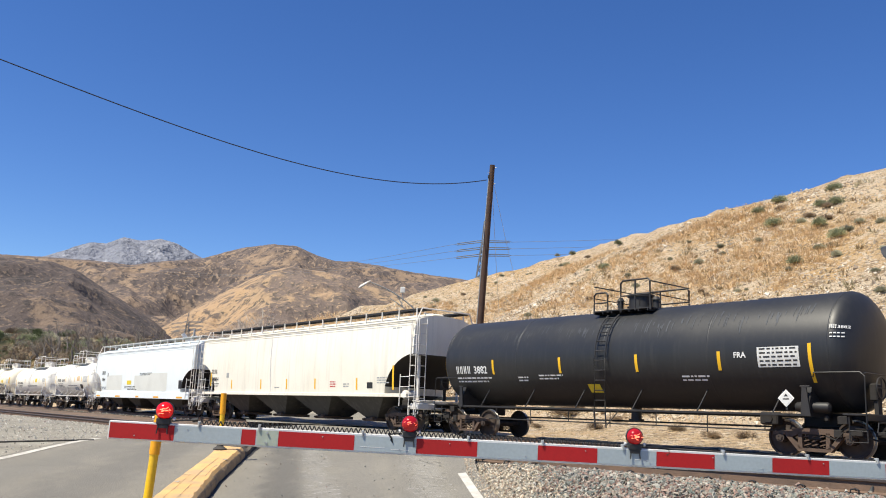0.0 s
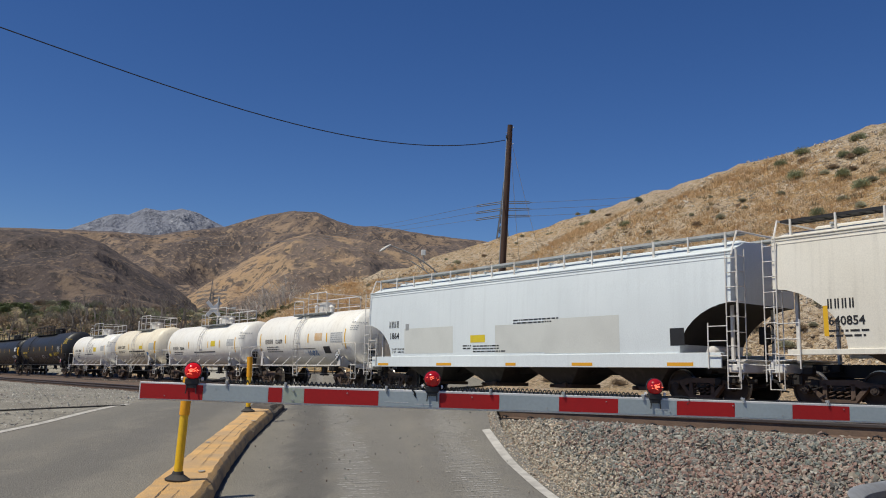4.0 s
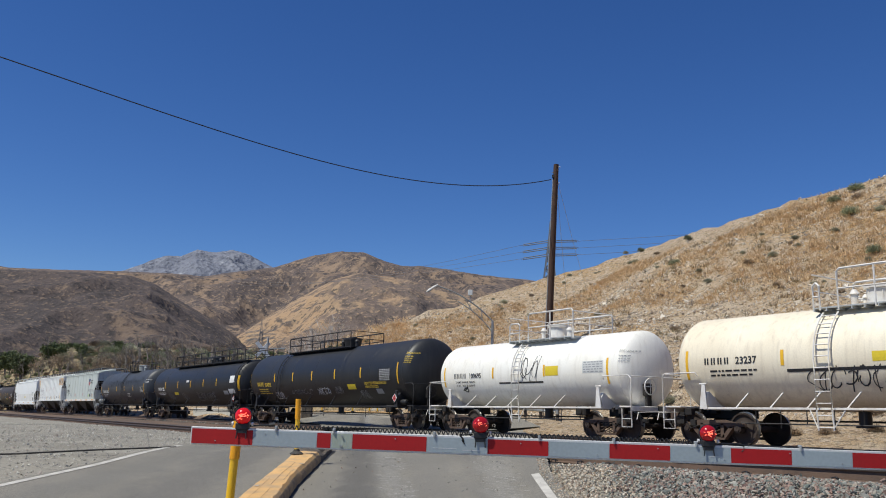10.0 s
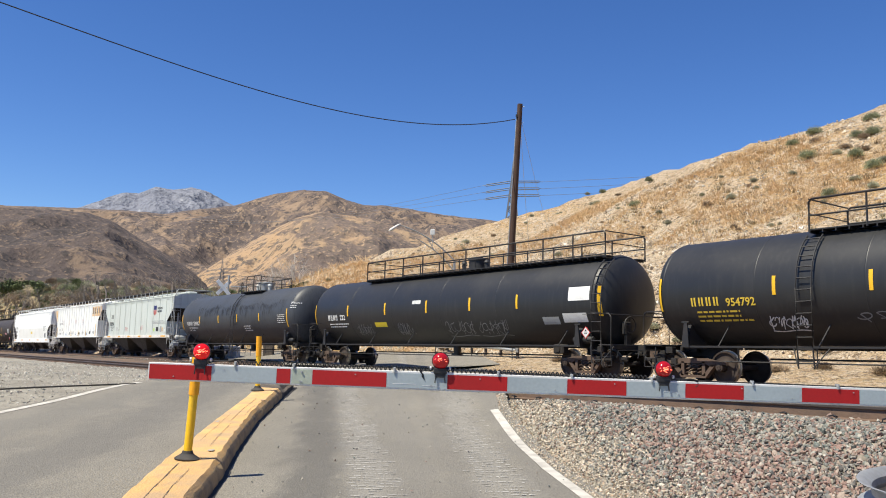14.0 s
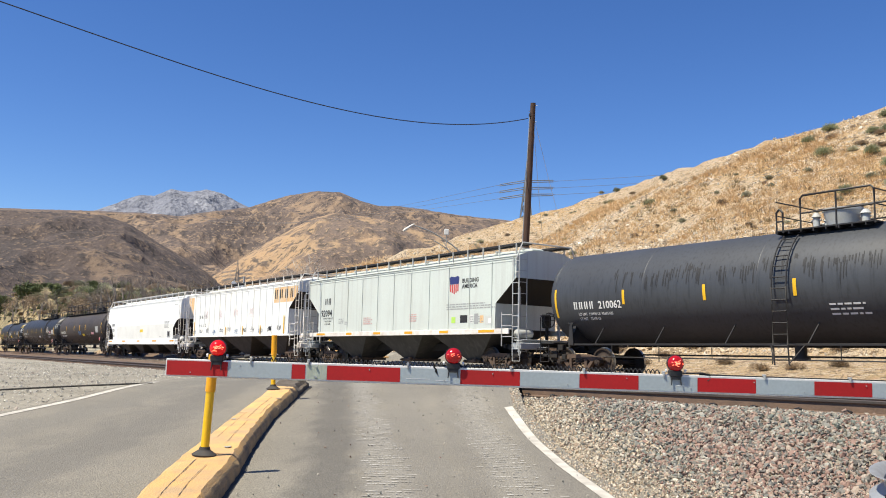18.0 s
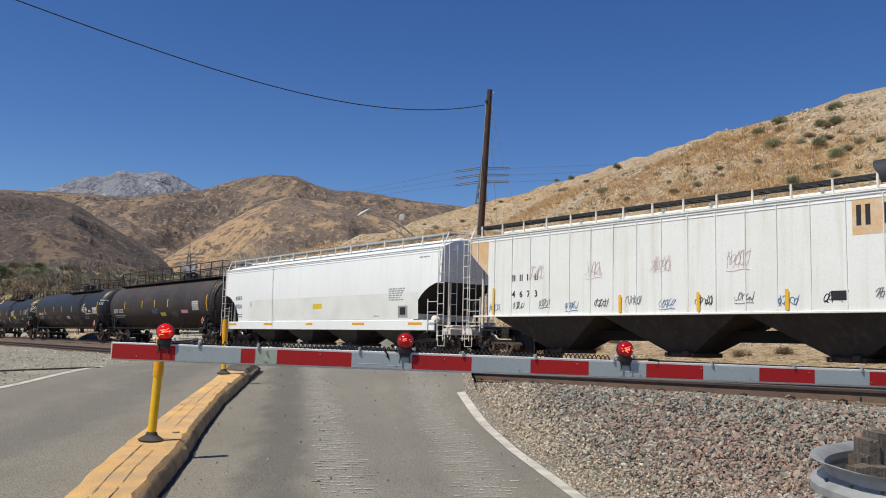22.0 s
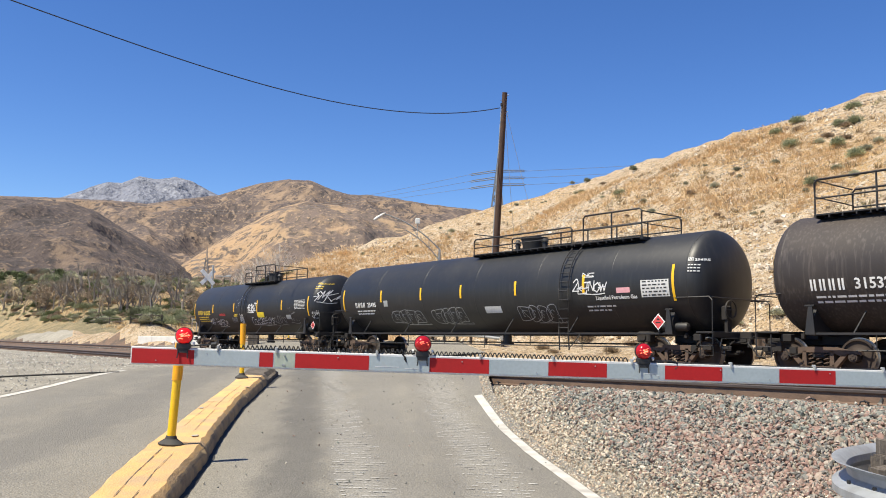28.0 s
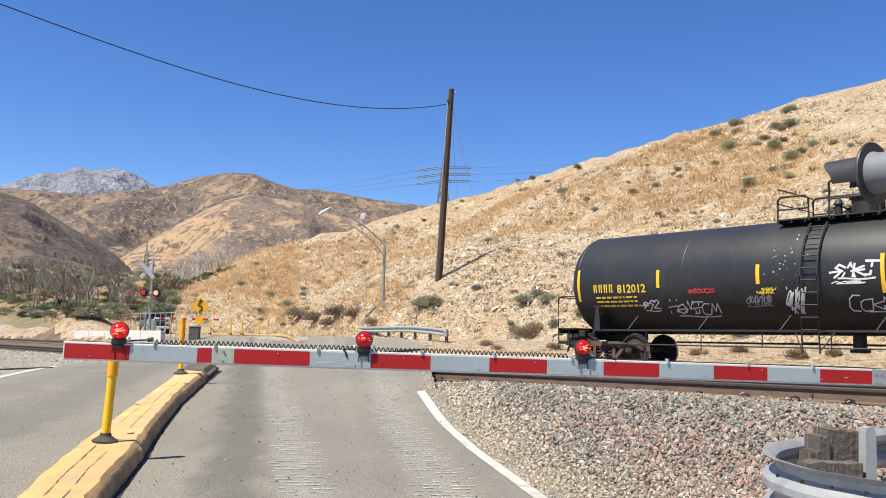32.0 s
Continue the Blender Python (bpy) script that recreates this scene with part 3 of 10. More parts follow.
def road_surface():
    """Worn asphalt: grey stone chips, darker wheel tracks that lean with the lane, pale scraped tracks."""
    m = mat("worn_asphalt", (0.209, 0.192, 0.158), 0.9, dirt=(0.170, 0.156, 0.130), amount=0.7, big=0.7, fine=70, bump=0.6)
    nd, ln = m.node_tree.nodes, m.node_tree.links
    bsdf = nd["Principled BSDF"]
    last = bsdf.inputs["Base Color"].links[0].from_socket
    tc = nd.new("ShaderNodeTexCoord")
    sep = nd.new("ShaderNodeSeparateXYZ")
    ln.new(tc.outputs["Object"], sep.inputs[0])
    mp = nd.new("ShaderNodeMapping")
    mp.inputs["Scale"].default_value = (2.2, 0.9, 1.0)
    nz = nd.new("ShaderNodeTexNoise")
    nz.inputs["Scale"].default_value, nz.inputs["Detail"].default_value = 1.6, 8
    ln.new(tc.outputs["Object"], mp.inputs[0])
    ln.new(mp.outputs[0], nz.inputs["Vector"])
    for x0, k, w, col, amount in ((-1.13, -0.15, 0.46, (0.098, 0.092, 0.081), 0.74), (-0.25, -0.12, 0.5, (0.162, 0.152, 0.135), 0.4), (0.95, -0.07, 0.34, (0.152, 0.142, 0.125), 0.45), (0.12, -0.07, 0.25, (0.138, 0.129, 0.116), 0.3),
                                  (-0.64, -0.155, 0.30, (0.266, 0.254, 0.228), 0.45), (0.47, -0.083, 0.32, (0.266, 0.254, 0.228), 0.4), (-3.7, -0.06, 0.75, (0.119, 0.112, 0.101), 0.55), (-5.0, 0.0, 0.6, (0.142, 0.134, 0.119), 0.45)):
        slope = nd.new("ShaderNodeMath")
        slope.operation = "MULTIPLY_ADD"
        slope.inputs[1].default_value, slope.inputs[2].default_value = k, x0 - 7.1 * k
        ln.new(sep.outputs["Y"], slope.inputs[0])
        off = nd.new("ShaderNodeMath")
        off.operation = "SUBTRACT"
        ln.new(sep.outputs["X"], off.inputs[0])
        ln.new(slope.outputs[0], off.inputs[1])
        size = nd.new("ShaderNodeMath")
        size.operation = "ABSOLUTE"
        ln.new(off.outputs[0], size.inputs[0])
        wear = nd.new("ShaderNodeMath")
        wear.operation = "MULTIPLY_ADD"
        wear.inputs[1].default_value, wear.inputs[2].default_value = w * 1.6, -w * 0.8
        ln.new(nz.outputs["Fac"], wear.inputs[0])
        add = nd.new("ShaderNodeMath")
        ln.new(size.outputs[0], add.inputs[0])
        ln.new(wear.outputs[0], add.inputs[1])
        mr = nd.new("ShaderNodeMapRange")
        mr.interpolation_type = "SMOOTHSTEP"
        mr.inputs["From Min"].default_value, mr.inputs["From Max"].default_value = w, w * 0.15
        mr.inputs["To Max"].default_value = amount
        ln.new(add.outputs[0], mr.inputs["Value"])
        mx = nd.new("ShaderNodeMix")
        mx.data_type = "RGBA"
        mx.inputs["B"].default_value = rgb(col)
        ln.new(last, mx.inputs["A"])
        ln.new(mr.outputs[0], mx.inputs["Factor"])
        last = mx.outputs["Result"]
    chips = nd.new("ShaderNodeTexNoise")
    chips.inputs["Scale"].default_value, chips.inputs["Detail"].default_value = 75, 3
    ln.new(tc.outputs["Object"], chips.inputs["Vector"])
    cr = nd.new("ShaderNodeMapRange")
    cr.inputs["From Min"].default_value, cr.inputs["From Max"].default_value = 0.3, 0.7
    cr.inputs["To Min"].default_value, cr.inputs["To Max"].default_value = 0.62, 1.42
    ln.new(chips.outputs["Fac"], cr.inputs["Value"])
    hs = nd.new("ShaderNodeHueSaturation")
    ln.new(last, hs.inputs["Color"])
    ln.new(cr.outputs[0], hs.inputs["Value"])
    ln.new(hs.outputs["Color"], bsdf.inputs["Base Color"])
    return m


M["asphalt"] = road_surface()


# ---- mesh building ----
class Build:
    """Collects vertices and faces of one mesh."""

    def __init__(self):
        self.v, self.f = [], []

    def add(self, verts, faces, m=None):
        o = len(self.v)
        self.v += [tuple(m @ Vector(p)) for p in verts] if m else [tuple(p) for p in verts]
        self.f += [tuple(i + o for i in q) for q in faces]
        return self

    def box(self, c, s, m=None, ch=0.0):
        hx, hy, hz = s[0] / 2, s[1] / 2, s[2] / 2
        if not ch:
            vs = [(c[0] + a * hx, c[1] + b * hy, c[2] + d * hz) for a in (-1, 1) for b in (-1, 1) for d in (-1, 1)]
            return self.add(vs, [(0, 1, 3, 2), (4, 6, 7, 5), (0, 4, 5, 1), (2, 3, 7, 6), (0, 2, 6, 4), (1, 5, 7, 3)], m)
        ch = min(ch, hx * 0.9, hy * 0.9, hz * 0.9)
        # chamfered along the edges: a rounded ring section from below to above
        ring = lambda z, k: [(c[0] + a * (hx - k - (ch if i else 0)), c[1] + b * (hy - k - (0 if i else ch)), c[2] + z)
                             for a, b, i in ((1, -1, 1), (1, -1, 0), (1, 1, 0), (1, 1, 1), (-1, 1, 1), (-1, 1, 0), (-1, -1, 0), (-1, -1, 1))]
        vs = ring(-hz, ch) + ring(-hz + ch, 0) + ring(hz - ch, 0) + ring(hz, ch)
        fs = [tuple(range(7, -1, -1)), tuple(range(24, 32))]
        for k in range(3):
            fs += [(k * 8 + i, k * 8 + (i + 1) % 8, k * 8 + 8 + (i + 1) % 8, k * 8 + 8 + i) for i in range(8)]
        return self.add(vs, fs, m)

    def cyl(self, a, b, r, seg=10, r2=None, caps=True):
        a, b = Vector(a), Vector(b)
        q = (b - a).to_track_quat("Z", "Y").to_matrix()
        r2 = r if r2 is None else r2
        vs = [a + q @ Vector((math.cos(t) * r, math.sin(t) * r, 0)) for t in (2 * math.pi * i / seg for i in range(seg))]
        vs += [b + q @ Vector((math.cos(t) * r2, math.sin(t) * r2, 0)) for t in (2 * math.pi * i / seg for i in range(seg))]
        fs = [(i, (i + 1) % seg, seg + (i + 1) % seg, seg + i) for i in range(seg)]
        if caps:
            fs += [tuple(range(seg - 1, -1, -1)), tuple(range(seg, 2 * seg))]
        return self.add(vs, fs)

    def tube(self, pts, r, seg=6):
        pts = [Vector(p) for p in pts]
        vs, fs = [], []
        for i, p in enumerate(pts):
            way = (pts[min(i + 1, len(pts) - 1)] - pts[max(i - 1, 0)]).normalized()
            q = way.to_track_quat("Z", "Y").to_matrix()
            vs += [p + q @ Vector((math.cos(t) * r, math.sin(t) * r, 0)) for t in (2 * math.pi * k / seg for k in range(seg))]
        for i in range(len(pts) - 1):
            fs += [(i * seg + k, i * seg + (k + 1) % seg, (i + 1) * seg + (k + 1) % seg, (i + 1) * seg + k) for k in range(seg)]
        fs += [tuple(range(seg - 1, -1, -1)), tuple(range((len(pts) - 1) * seg, len(pts) * seg))]
        return self.add(vs, fs)

    def lathe(self, prof, m=None, seg=32):
        """Turns (x, r) round the x axis."""
        vs, fs = [], []
        for x, r in prof:
            vs += [(x, r * math.cos(t), r * math.sin(t)) for t in (2 * math.pi * k / seg for k in range(seg))]
        for i in range(len(prof) - 1):
            fs += [(i * seg + k, (i + 1) * seg + k, (i + 1) * seg + (k + 1) % seg, i * seg + (k + 1) % seg) for k in range(seg)]
        fs += [tuple(range(seg)), tuple(range(len(prof) * seg - 1, (len(prof) - 1) * seg - 1, -1))]
        return self.add(vs, fs, m)

    def prism(self, poly, y0, y1, axis="y", m=None):
        """A polygon in the x-z plane (axis y), pushed from y0 to y1."""
        n = len(poly)
        put = {"y": lambda p, y: (p[0], y, p[1]), "x": lambda p, y: (y, p[0], p[1]), "z": lambda p, y: (p[0], p[1], y)}[axis]
        vs = [put(p, y0) for p in poly] + [put(p, y1) for p in poly]
        fs = [tuple(range(n)), tuple(range(2 * n - 1, n - 1, -1))] + [(i, n + i, n + (i + 1) % n, (i + 1) % n) for i in range(n)]
        return self.add(vs, fs, m)

    def mesh(self, name, smooth=True, angle=38):
        me = bpy.data.meshes.new(name)
        me.from_pydata(self.v, [], self.f)
        if smooth:
            me.polygons.foreach_set("use_smooth", [True] * len(me.polygons))
            me.set_sharp_from_angle(angle=radians(angle))
        return me


def fixed_normals(me):
    bm = bmesh.new()
    bm.from_mesh(me)
    bmesh.ops.recalc_face_normals(bm, faces=bm.faces)
    bm.to_mesh(me)
    bm.free()


def part(name, b, material, parent=None, label="", m=None, smooth=True):
    """Links a Build (or a ready mesh) as one object, under a thing or a part."""
    me = b
    if isinstance(b, Build):
        me = b.mesh(name, smooth)
        fixed_normals(me)
        me.materials.append(material)
    ob = new(name, me)
    if parent:
        ob.parent = parent
    if m is not None:
        ob.matrix_basis = m
    if label:
        ob["label"] = label
    return ob


def thing(name, label, category, group="", m=None, kind=""):
    ob = new(name)
    ob.empty_display_size = 0.2
    if m is not None:
        ob.matrix_basis = m
    return tagged(ob, label, category, group, kind)


def single(name, b, material, label, category, group="", kind="", m=None, smooth=True):
    return tagged(part(name, b, material, None, "", m, smooth), label, category, group, kind)


# ---- the plan: the tracks run along ALONG, the camera looks over them ----
AZ = radians(37.4)
ALONG = Vector((math.sin(AZ), -math.cos(AZ), 0))       # the way the train goes
ACROSS = Vector((math.cos(AZ), math.sin(AZ), 0))       # away from the camera
TRACK_N, NEAR_N, GRADE, RAIL_0 = 21.68, 10.35, 0.0213, 1.17
YAW = -math.degrees(math.pi / 2 - AZ)

S_A, SLOPE = -11.5, 0.0105


def rail_z(s):
    return RAIL_0 + GRADE * s


def ease(t, a, b):
    u = min(max((t - a) / (b - a), 0.0), 1.0)
    return u * u * (3 - 2 * u)


def near_lift(s):
    """How far the empty track lies over the plain grade on its way past the road."""
    return 0.08 * ease(s, S_A - 5, S_A) + SLOPE * max(0.0, min(s, S_A + 14) - S_A)


def base_z(x, y):
    """The ground without roads and hills: it climbs to the level of the rails and follows their grade."""
    n, s = ACROSS.x * x + ACROSS.y * y, ALONG.x * x + ALONG.y * y
    w = max(ease(n, 6.5, 9.3), ease(y, 12, 18))
    level = rail_z(max(s, -330)) + 0.75 * ease(n, 24.6, 30)
    level += near_lift(s) * (1 - ease(n, 12.2, 15.0))
    return (1 - w) * (0.30 + 0.033 * max(y, -40)) + w * level, n, s


CREST = [(-200, 0.3), (-130, 0.6), (-112, 1.4), (-104, 3.0), (-98, 4.4), (-94, 5.6), (-91, 6.6), (-88, 8.0), (-84, 9.6), (-80, 10.9), (-76, 12.0), (-72, 12.8), (-68, 15.0), (-64, 17.9), (-60, 18.9), (-56, 18.6), (-52, 17.9), (-48, 17.6), (-44, 18.0), (-40, 18.2), (-36, 19.2), (-32, 20.6), (-28, 21.1), (-24, 21.7), (-10, 24.8), (60, 38.8)]


def crest_z(s):
    return float(np.interp(s, [a for a, _ in CREST], [b for _, b in CREST]))


def rough(x, y, f):
    return noise.noise(Vector((x * f, y * f, 3.7)))


def hill_z(x, y, n, s):
    """Height of the cut hillside over its foot."""
    foot = 30.5 + 1.0 * rough(x, y, 0.12) + 4.6 * math.exp(-((s + 60) / 11.0) ** 2)
    if n <= foot:
        return 0.0
    top = (crest_z(s) - 0.5) * ease(math.degrees(math.atan2(x, y)), -15.6, -13.0)        # the slope runs out before the bend of the road
    d = n - foot
    h = 1.5 * ease(d, 0, 2.6) + 0.55 * max(d - 1.2, 0)
    h += 0.9 * rough(x, y, 0.09) * ease(d, 0, 8) + 0.35 * rough(x, y, 0.35) * ease(d, 0, 3) + 0.15 * rough(x, y, 0.9)
    if h > top:
        h = top - 0.12 * max(d - top / 0.55, 0) + 0.25 * rough(x, y, 0.25)
    return max(h, 0)


def edge_r(y):
    return float(np.interp(y, [-20, 2, 6.5, 8.4, 12.0, 13.5, 15.2, 17, 40], [2.6, 1.95, 1.26, 0.98, 0.61, 0.62, 0.75, 0.95, 1.3]))


def edge_l(y):
    return -6.15 + 0.02 * y


def ground_z(x, y):
    z, n, s = base_z(x, y)
    h = hill_z(x, y, n, s)
    z += h
    if 8.3 < n < 25.0:
        z -= 0.17 * ease(n, 8.3, 9.4) * (1 - ease(n, 24.0, 25.0))                                          # the track bed lies under the rail heads
    z -= 0.05
    if h == 0:
        z += 0.05 * rough(x, y, 0.25) + 0.02 * rough(x, y, 1.3)
    if y < 34:
        z -= 0.06 * (1 - ease(max(x - edge_r(y), edge_l(y) - x), 0.05, 1.1))
    r = math.hypot(x, y)
    if n > 24 and s < -56:
        z += 1.15 * math.exp(-((n - 27.0 - 1.0 * rough(x, y, 0.08)) / 1.9) ** 2) * ease(-s, 66, 70) * (0.8 + 0.6 * rough(x, y, 0.3))
        z += 1.6 * math.exp(-(((x + 28.5) / 3.6) ** 2 + ((y - 83.0) / 3.2) ** 2))
    if r > 80 and x < 0:
        z += (15.0 * ease(r, 92, 235) + 0.9 * rough(x, y, 0.03) * ease(r, 92, 130)) * ease(math.degrees(math.atan2(-x, y)), 8, 14) * ease(n, 28, 44)
    if r > 300:
        z = z * max(1 - (r - 300) / 500, 0) - 2.0 * ease(r, 300, 800)
    return z


def edge_far(y):
    return 1.2 if y < 40 else 1.2 - 0.3 * (y - 40)


def ground_sheet():
    angles = [*range(-180, -48, 6), *np.arange(-46, 46.1, 0.34), *range(48, 181, 6)]
    radii = [0.4]
    while radii[-1] < 4700:
        radii.append(radii[-1] * (1.026 if 4 < radii[-1] < 170 else 1.12) + 0.02)
    vs, fs, mi = [], [], []
    for r in radii:
        for a in angles:
            x, y = r * math.sin(radians(a)), r * math.cos(radians(a))
            vs.append((x, y, ground_z(x, y)))
    k = len(angles)
    for i in range(len(radii) - 1):
        for j in range(k - 1):
            fs.append((i * k + j, (i + 1) * k + j, (i + 1) * k + j + 1, i * k + j + 1))
            x, y, _ = vs[i * k + j]
            n = ACROSS.x * x + ACROSS.y * y
            bz, n, s = base_z(x, y)
            sandy = hill_z(x, y, n, s) > 0.06 and radii[i] < 320 or (24.2 <= n < 29.5 + 0.8 * rough(x, y, 0.4) and -104 < s < -60)
            mi.append(3 if 9.2 < n < 24.2 and s > -150 else 1 if sandy or (24.2 <= n < 33 and s > -48 and x > edge_far(y)) else 2 if (n > 29 + 3 * rough(x, y, 0.2) and s < -62) or radii[i] > 130 else 0)
    me = bpy.data.meshes.new("ground")
    me.from_pydata(vs, [], [f[::-1] for f in fs])
    me.polygons.foreach_set("material_index", mi)
    me.polygons.foreach_set("use_smooth", [True] * len(fs))
    for key in ("soil", "hillside", "flat_far", "track_bed"):
        me.materials.append(M[key])
    tagged(new("ground", me), "pale gravelly ground rising into a dry sandy hillside", "ground", kind="structure")


ground_sheet()


# ---- mountains ----
def ridge(name, table, r0, r1, material, label, spurs, amp, seed, extra=3.0, z0=-6.0):
    """A mountain face from r0 out to its crest at r1; table gives azimuth and elevation of the crest."""
    azs, els = [a for a, _ in table], [e for _, e in table]
    na, nr = int((azs[-1] - azs[0]) / 0.11), 90
    vs, fs = [], []
    for i in range(nr + 1):
        u = i / nr
        for j in range(na + 1):
            a = azs[0] + (azs[-1] - azs[0]) * j / na
            top = 1.72 + r1 * math.tan(radians(float(np.interp(a, azs, els)) + 0.04 * noise.noise(Vector((a * 1.3, seed, 0))) + 0.025 * noise.noise(Vector((a * 5, seed, 1)))))
            r = r0 + (r1 - r0) * u
            p = Vector((r * math.sin(radians(a)), r * math.cos(radians(a)), seed * 40)) / (0.11 * r1)
            q = p + 0.5 * Vector((noise.noise(p * 1.3), noise.noise(p * 1.3 + Vector((7, 3, 1))), 0))
            big = 0.5 - abs(noise.noise(q * spurs))
            fine = 0.5 - abs(noise.noise(q * spurs * 2.7))
            tiny = 0.5 - abs(noise.noise(q * spurs * 7.0))
            sh = math.sin(u * math.pi / 2) ** 1.15 * 0.55 + u * 0.45 + amp * (big * 0.60 + fine * 0.31 + tiny * 0.09 - 0.37) * 2.0 * u ** 0.8 * (1 - u) ** 0.75
            z = min(z0 + (top - z0) * sh, 1.72 + (top - 1.72) * r / r1 * (1 - 0.05 * (1 - u)))
            vs.append((r * math.sin(radians(a)), r * math.cos(radians(a)), z))
    for j in range(na + 1):                                 # the far side falls away
        a = azs[0] + (azs[-1] - azs[0]) * j / na
        vs.append(((r1 * 1.12) * math.sin(radians(a)), (r1 * 1.12) * math.cos(radians(a)), z0))
    k = na + 1
    for i in range(nr + 1):
        fs += [(i * k + j, i * k + j + 1, (i + 1) * k + j + 1, (i + 1) * k + j) for j in range(na)]
    b = Build()
    b.v, b.f = vs, fs
    me = b.mesh(name, True, 180)
    me.materials.append(material)
    return tagged(new(name, me), label, "mountain", kind="structure")


ridge("mountain_peak", [(-33, 2), (-26, 6.2), (-24.7, 7.3), (-23.1, 8.05), (-21.9, 8.62), (-21.0, 8.6), (-20.0, 9.15), (-18.8, 9.06), (-17.8, 9.31), (-16.7, 9.07), (-15.6, 8.58), (-14.5, 8.1), (-12, 6), (-8, 2)],
      3000, 4300, M["hazy_rock"], "distant grey granite mountain peak, tinted blue for haze", 1.3, 0.6, 3.3)
ridge("mountain_ridge", [(-75, 5), (-50, 6.5), (-36, 7.6), (-31, 7.0), (-27.8, 7.17), (-24.7, 7.37), (-21.5, 7.5), (-19.4, 7.45), (-18.1, 7.75), (-14.9, 8.37), (-13.5, 8.92), (-12.4, 9.29), (-10.6, 9.67), (-9.1, 9.68), (-7.5, 9.13), (-6.4, 8.89), (-5.3, 8.95), (-3.3, 8.77), (-1.0, 8.47), (2.4, 8.2), (8, 8), (20, 8), (45, 6), (70, 5)],
      900, 2300, M["ridge_brown"], "burnt brown chaparral mountains with bare gullies", 0.9, 0.62, 8.1)
ridge("mountain_spur", [(-22, 0.2), (-19.4, 1.8), (-18.16, 2.86), (-16.2, 4.34), (-13.57, 6.2), (-11.06, 7.75), (-9.3, 8.3), (-5.9, 8.0), (-3.2, 7.3), (1, 6.2), (8, 4), (14, 2)],
      700, 1250, M["ridge_gold"], "golden grass spur in front of burnt mountains", 1.0, 0.44, 5.6)
ridge("mountain_foothill", [(-75, 4), (-45, 6.3), (-31, 6.9), (-25.8, 7.15), (-23.9, 7.15), (-22.3, 6.7), (-20.7, 5.75), (-19.2, 4.95), (-17.4, 3.9), (-15.5, 2.5), (-13, 0.3)],
      560, 1100, M["ridge_dark"], "dark burnt foothill with faint trails", 0.85, 0.48, 2.4)
# ---- road ----
def road_z(x, y):
    z, n, s = base_z(x, y)
    return z


def strip(name, left, right, material, lift, step=0.6, y0=0.0, y1=10.0, cuts=4):
    """A strip of road surface between two lines x = left(y), right(y)."""
    b, rows = Build(), int((y1 - y0) / step) + 1
    for i in range(rows + 1):
        y = y0 + (y1 - y0) * i / rows
        for j in range(cuts + 1):
            x = left(y) + (right(y) - left(y)) * j / cuts
            b.v.append((x, y, road_z(x, y) + lift))
    k = cuts + 1
    b.f = [(i * k + j, i * k + j + 1, (i + 1) * k + j + 1, (i + 1) * k + j) for i in range(rows) for j in range(cuts)]
    me = b.mesh(name, True, 180)
    me.materials.append(material)
    return me


tagged(new("road", strip("road", edge_l, lambda y: edge_r(y) + 0.16, M["asphalt"], -0.012, 0.12, -14.0, 40.0, 30)), "grey worn asphalt road with tyre marks crossing the tracks", "road", kind="structure")


def mid_road(t):
    pts = [(-2.3, 40.0), (-4.2, 49.0), (-6.6, 57.0), (-10.2, 63.5), (-16.0, 69.0), (-21.5, 79.0), (-26.0, 94.0)]
    i = min(int(t), len(pts) - 2)
    f = t - i
    p0, p1, p2, p3 = (pts[max(i - 1, 0)], pts[i], pts[i + 1], pts[min(i + 2, len(pts) - 1)])
    return [0.5 * ((2 * p1[k]) + (-p0[k] + p2[k]) * f + (2 * p0[k] - 5 * p1[k] + 4 * p2[k] - p3[k]) * f * f + (-p0[k] + 3 * p1[k] - 3 * p2[k] + p3[k]) * f ** 3) for k in (0, 1)]


def far_road():
    b = Build()
    for i in range(61):
        x, y = mid_road(i * 0.1)
        x2, y2 = mid_road(min(i * 0.1 + 0.01, 6))
        x1, y1 = mid_road(max(i * 0.1 - 0.01, 0))
        w = Vector((y2 - y1, -(x2 - x1), 0)).normalized()
        for k in (-5.6, -1.9, 1.9, 4.6):
            px, py = x + w.x * k, y + w.y * k
            b.v.append((px, py, base_z(px, py)[0] + 0.03))
    b.f = [(i * 4 + j, i * 4 + j + 1, i * 4 + j + 5, i * 4 + j + 4) for i in range(60) for j in range(3)]
    me = b.mesh("road", True, 180)
    me.materials.append(M["asphalt"])
    tagged(new("road", me), "asphalt road bending away beyond the crossing", "road", kind="structure")


far_road()
trim = lambda name, me, label: tagged(new(name, me), label, "road marking", kind="structure")
trim("road_edge_line", strip("road_edge_line", lambda y: edge_r(y) - 0.11, lambda y: edge_r(y) + 0.0, M["line"], -0.007, 0.12, 2.0, 12.0, 2), "worn white painted edge line on the road")
trim("road_edge_line", strip("road_edge_line", lambda y: edge_l(y) + 0.10, lambda y: edge_l(y) + 0.22, M["line"], -0.007, 0.12, 2.0, 15.5, 2), "worn white painted edge line on the road")


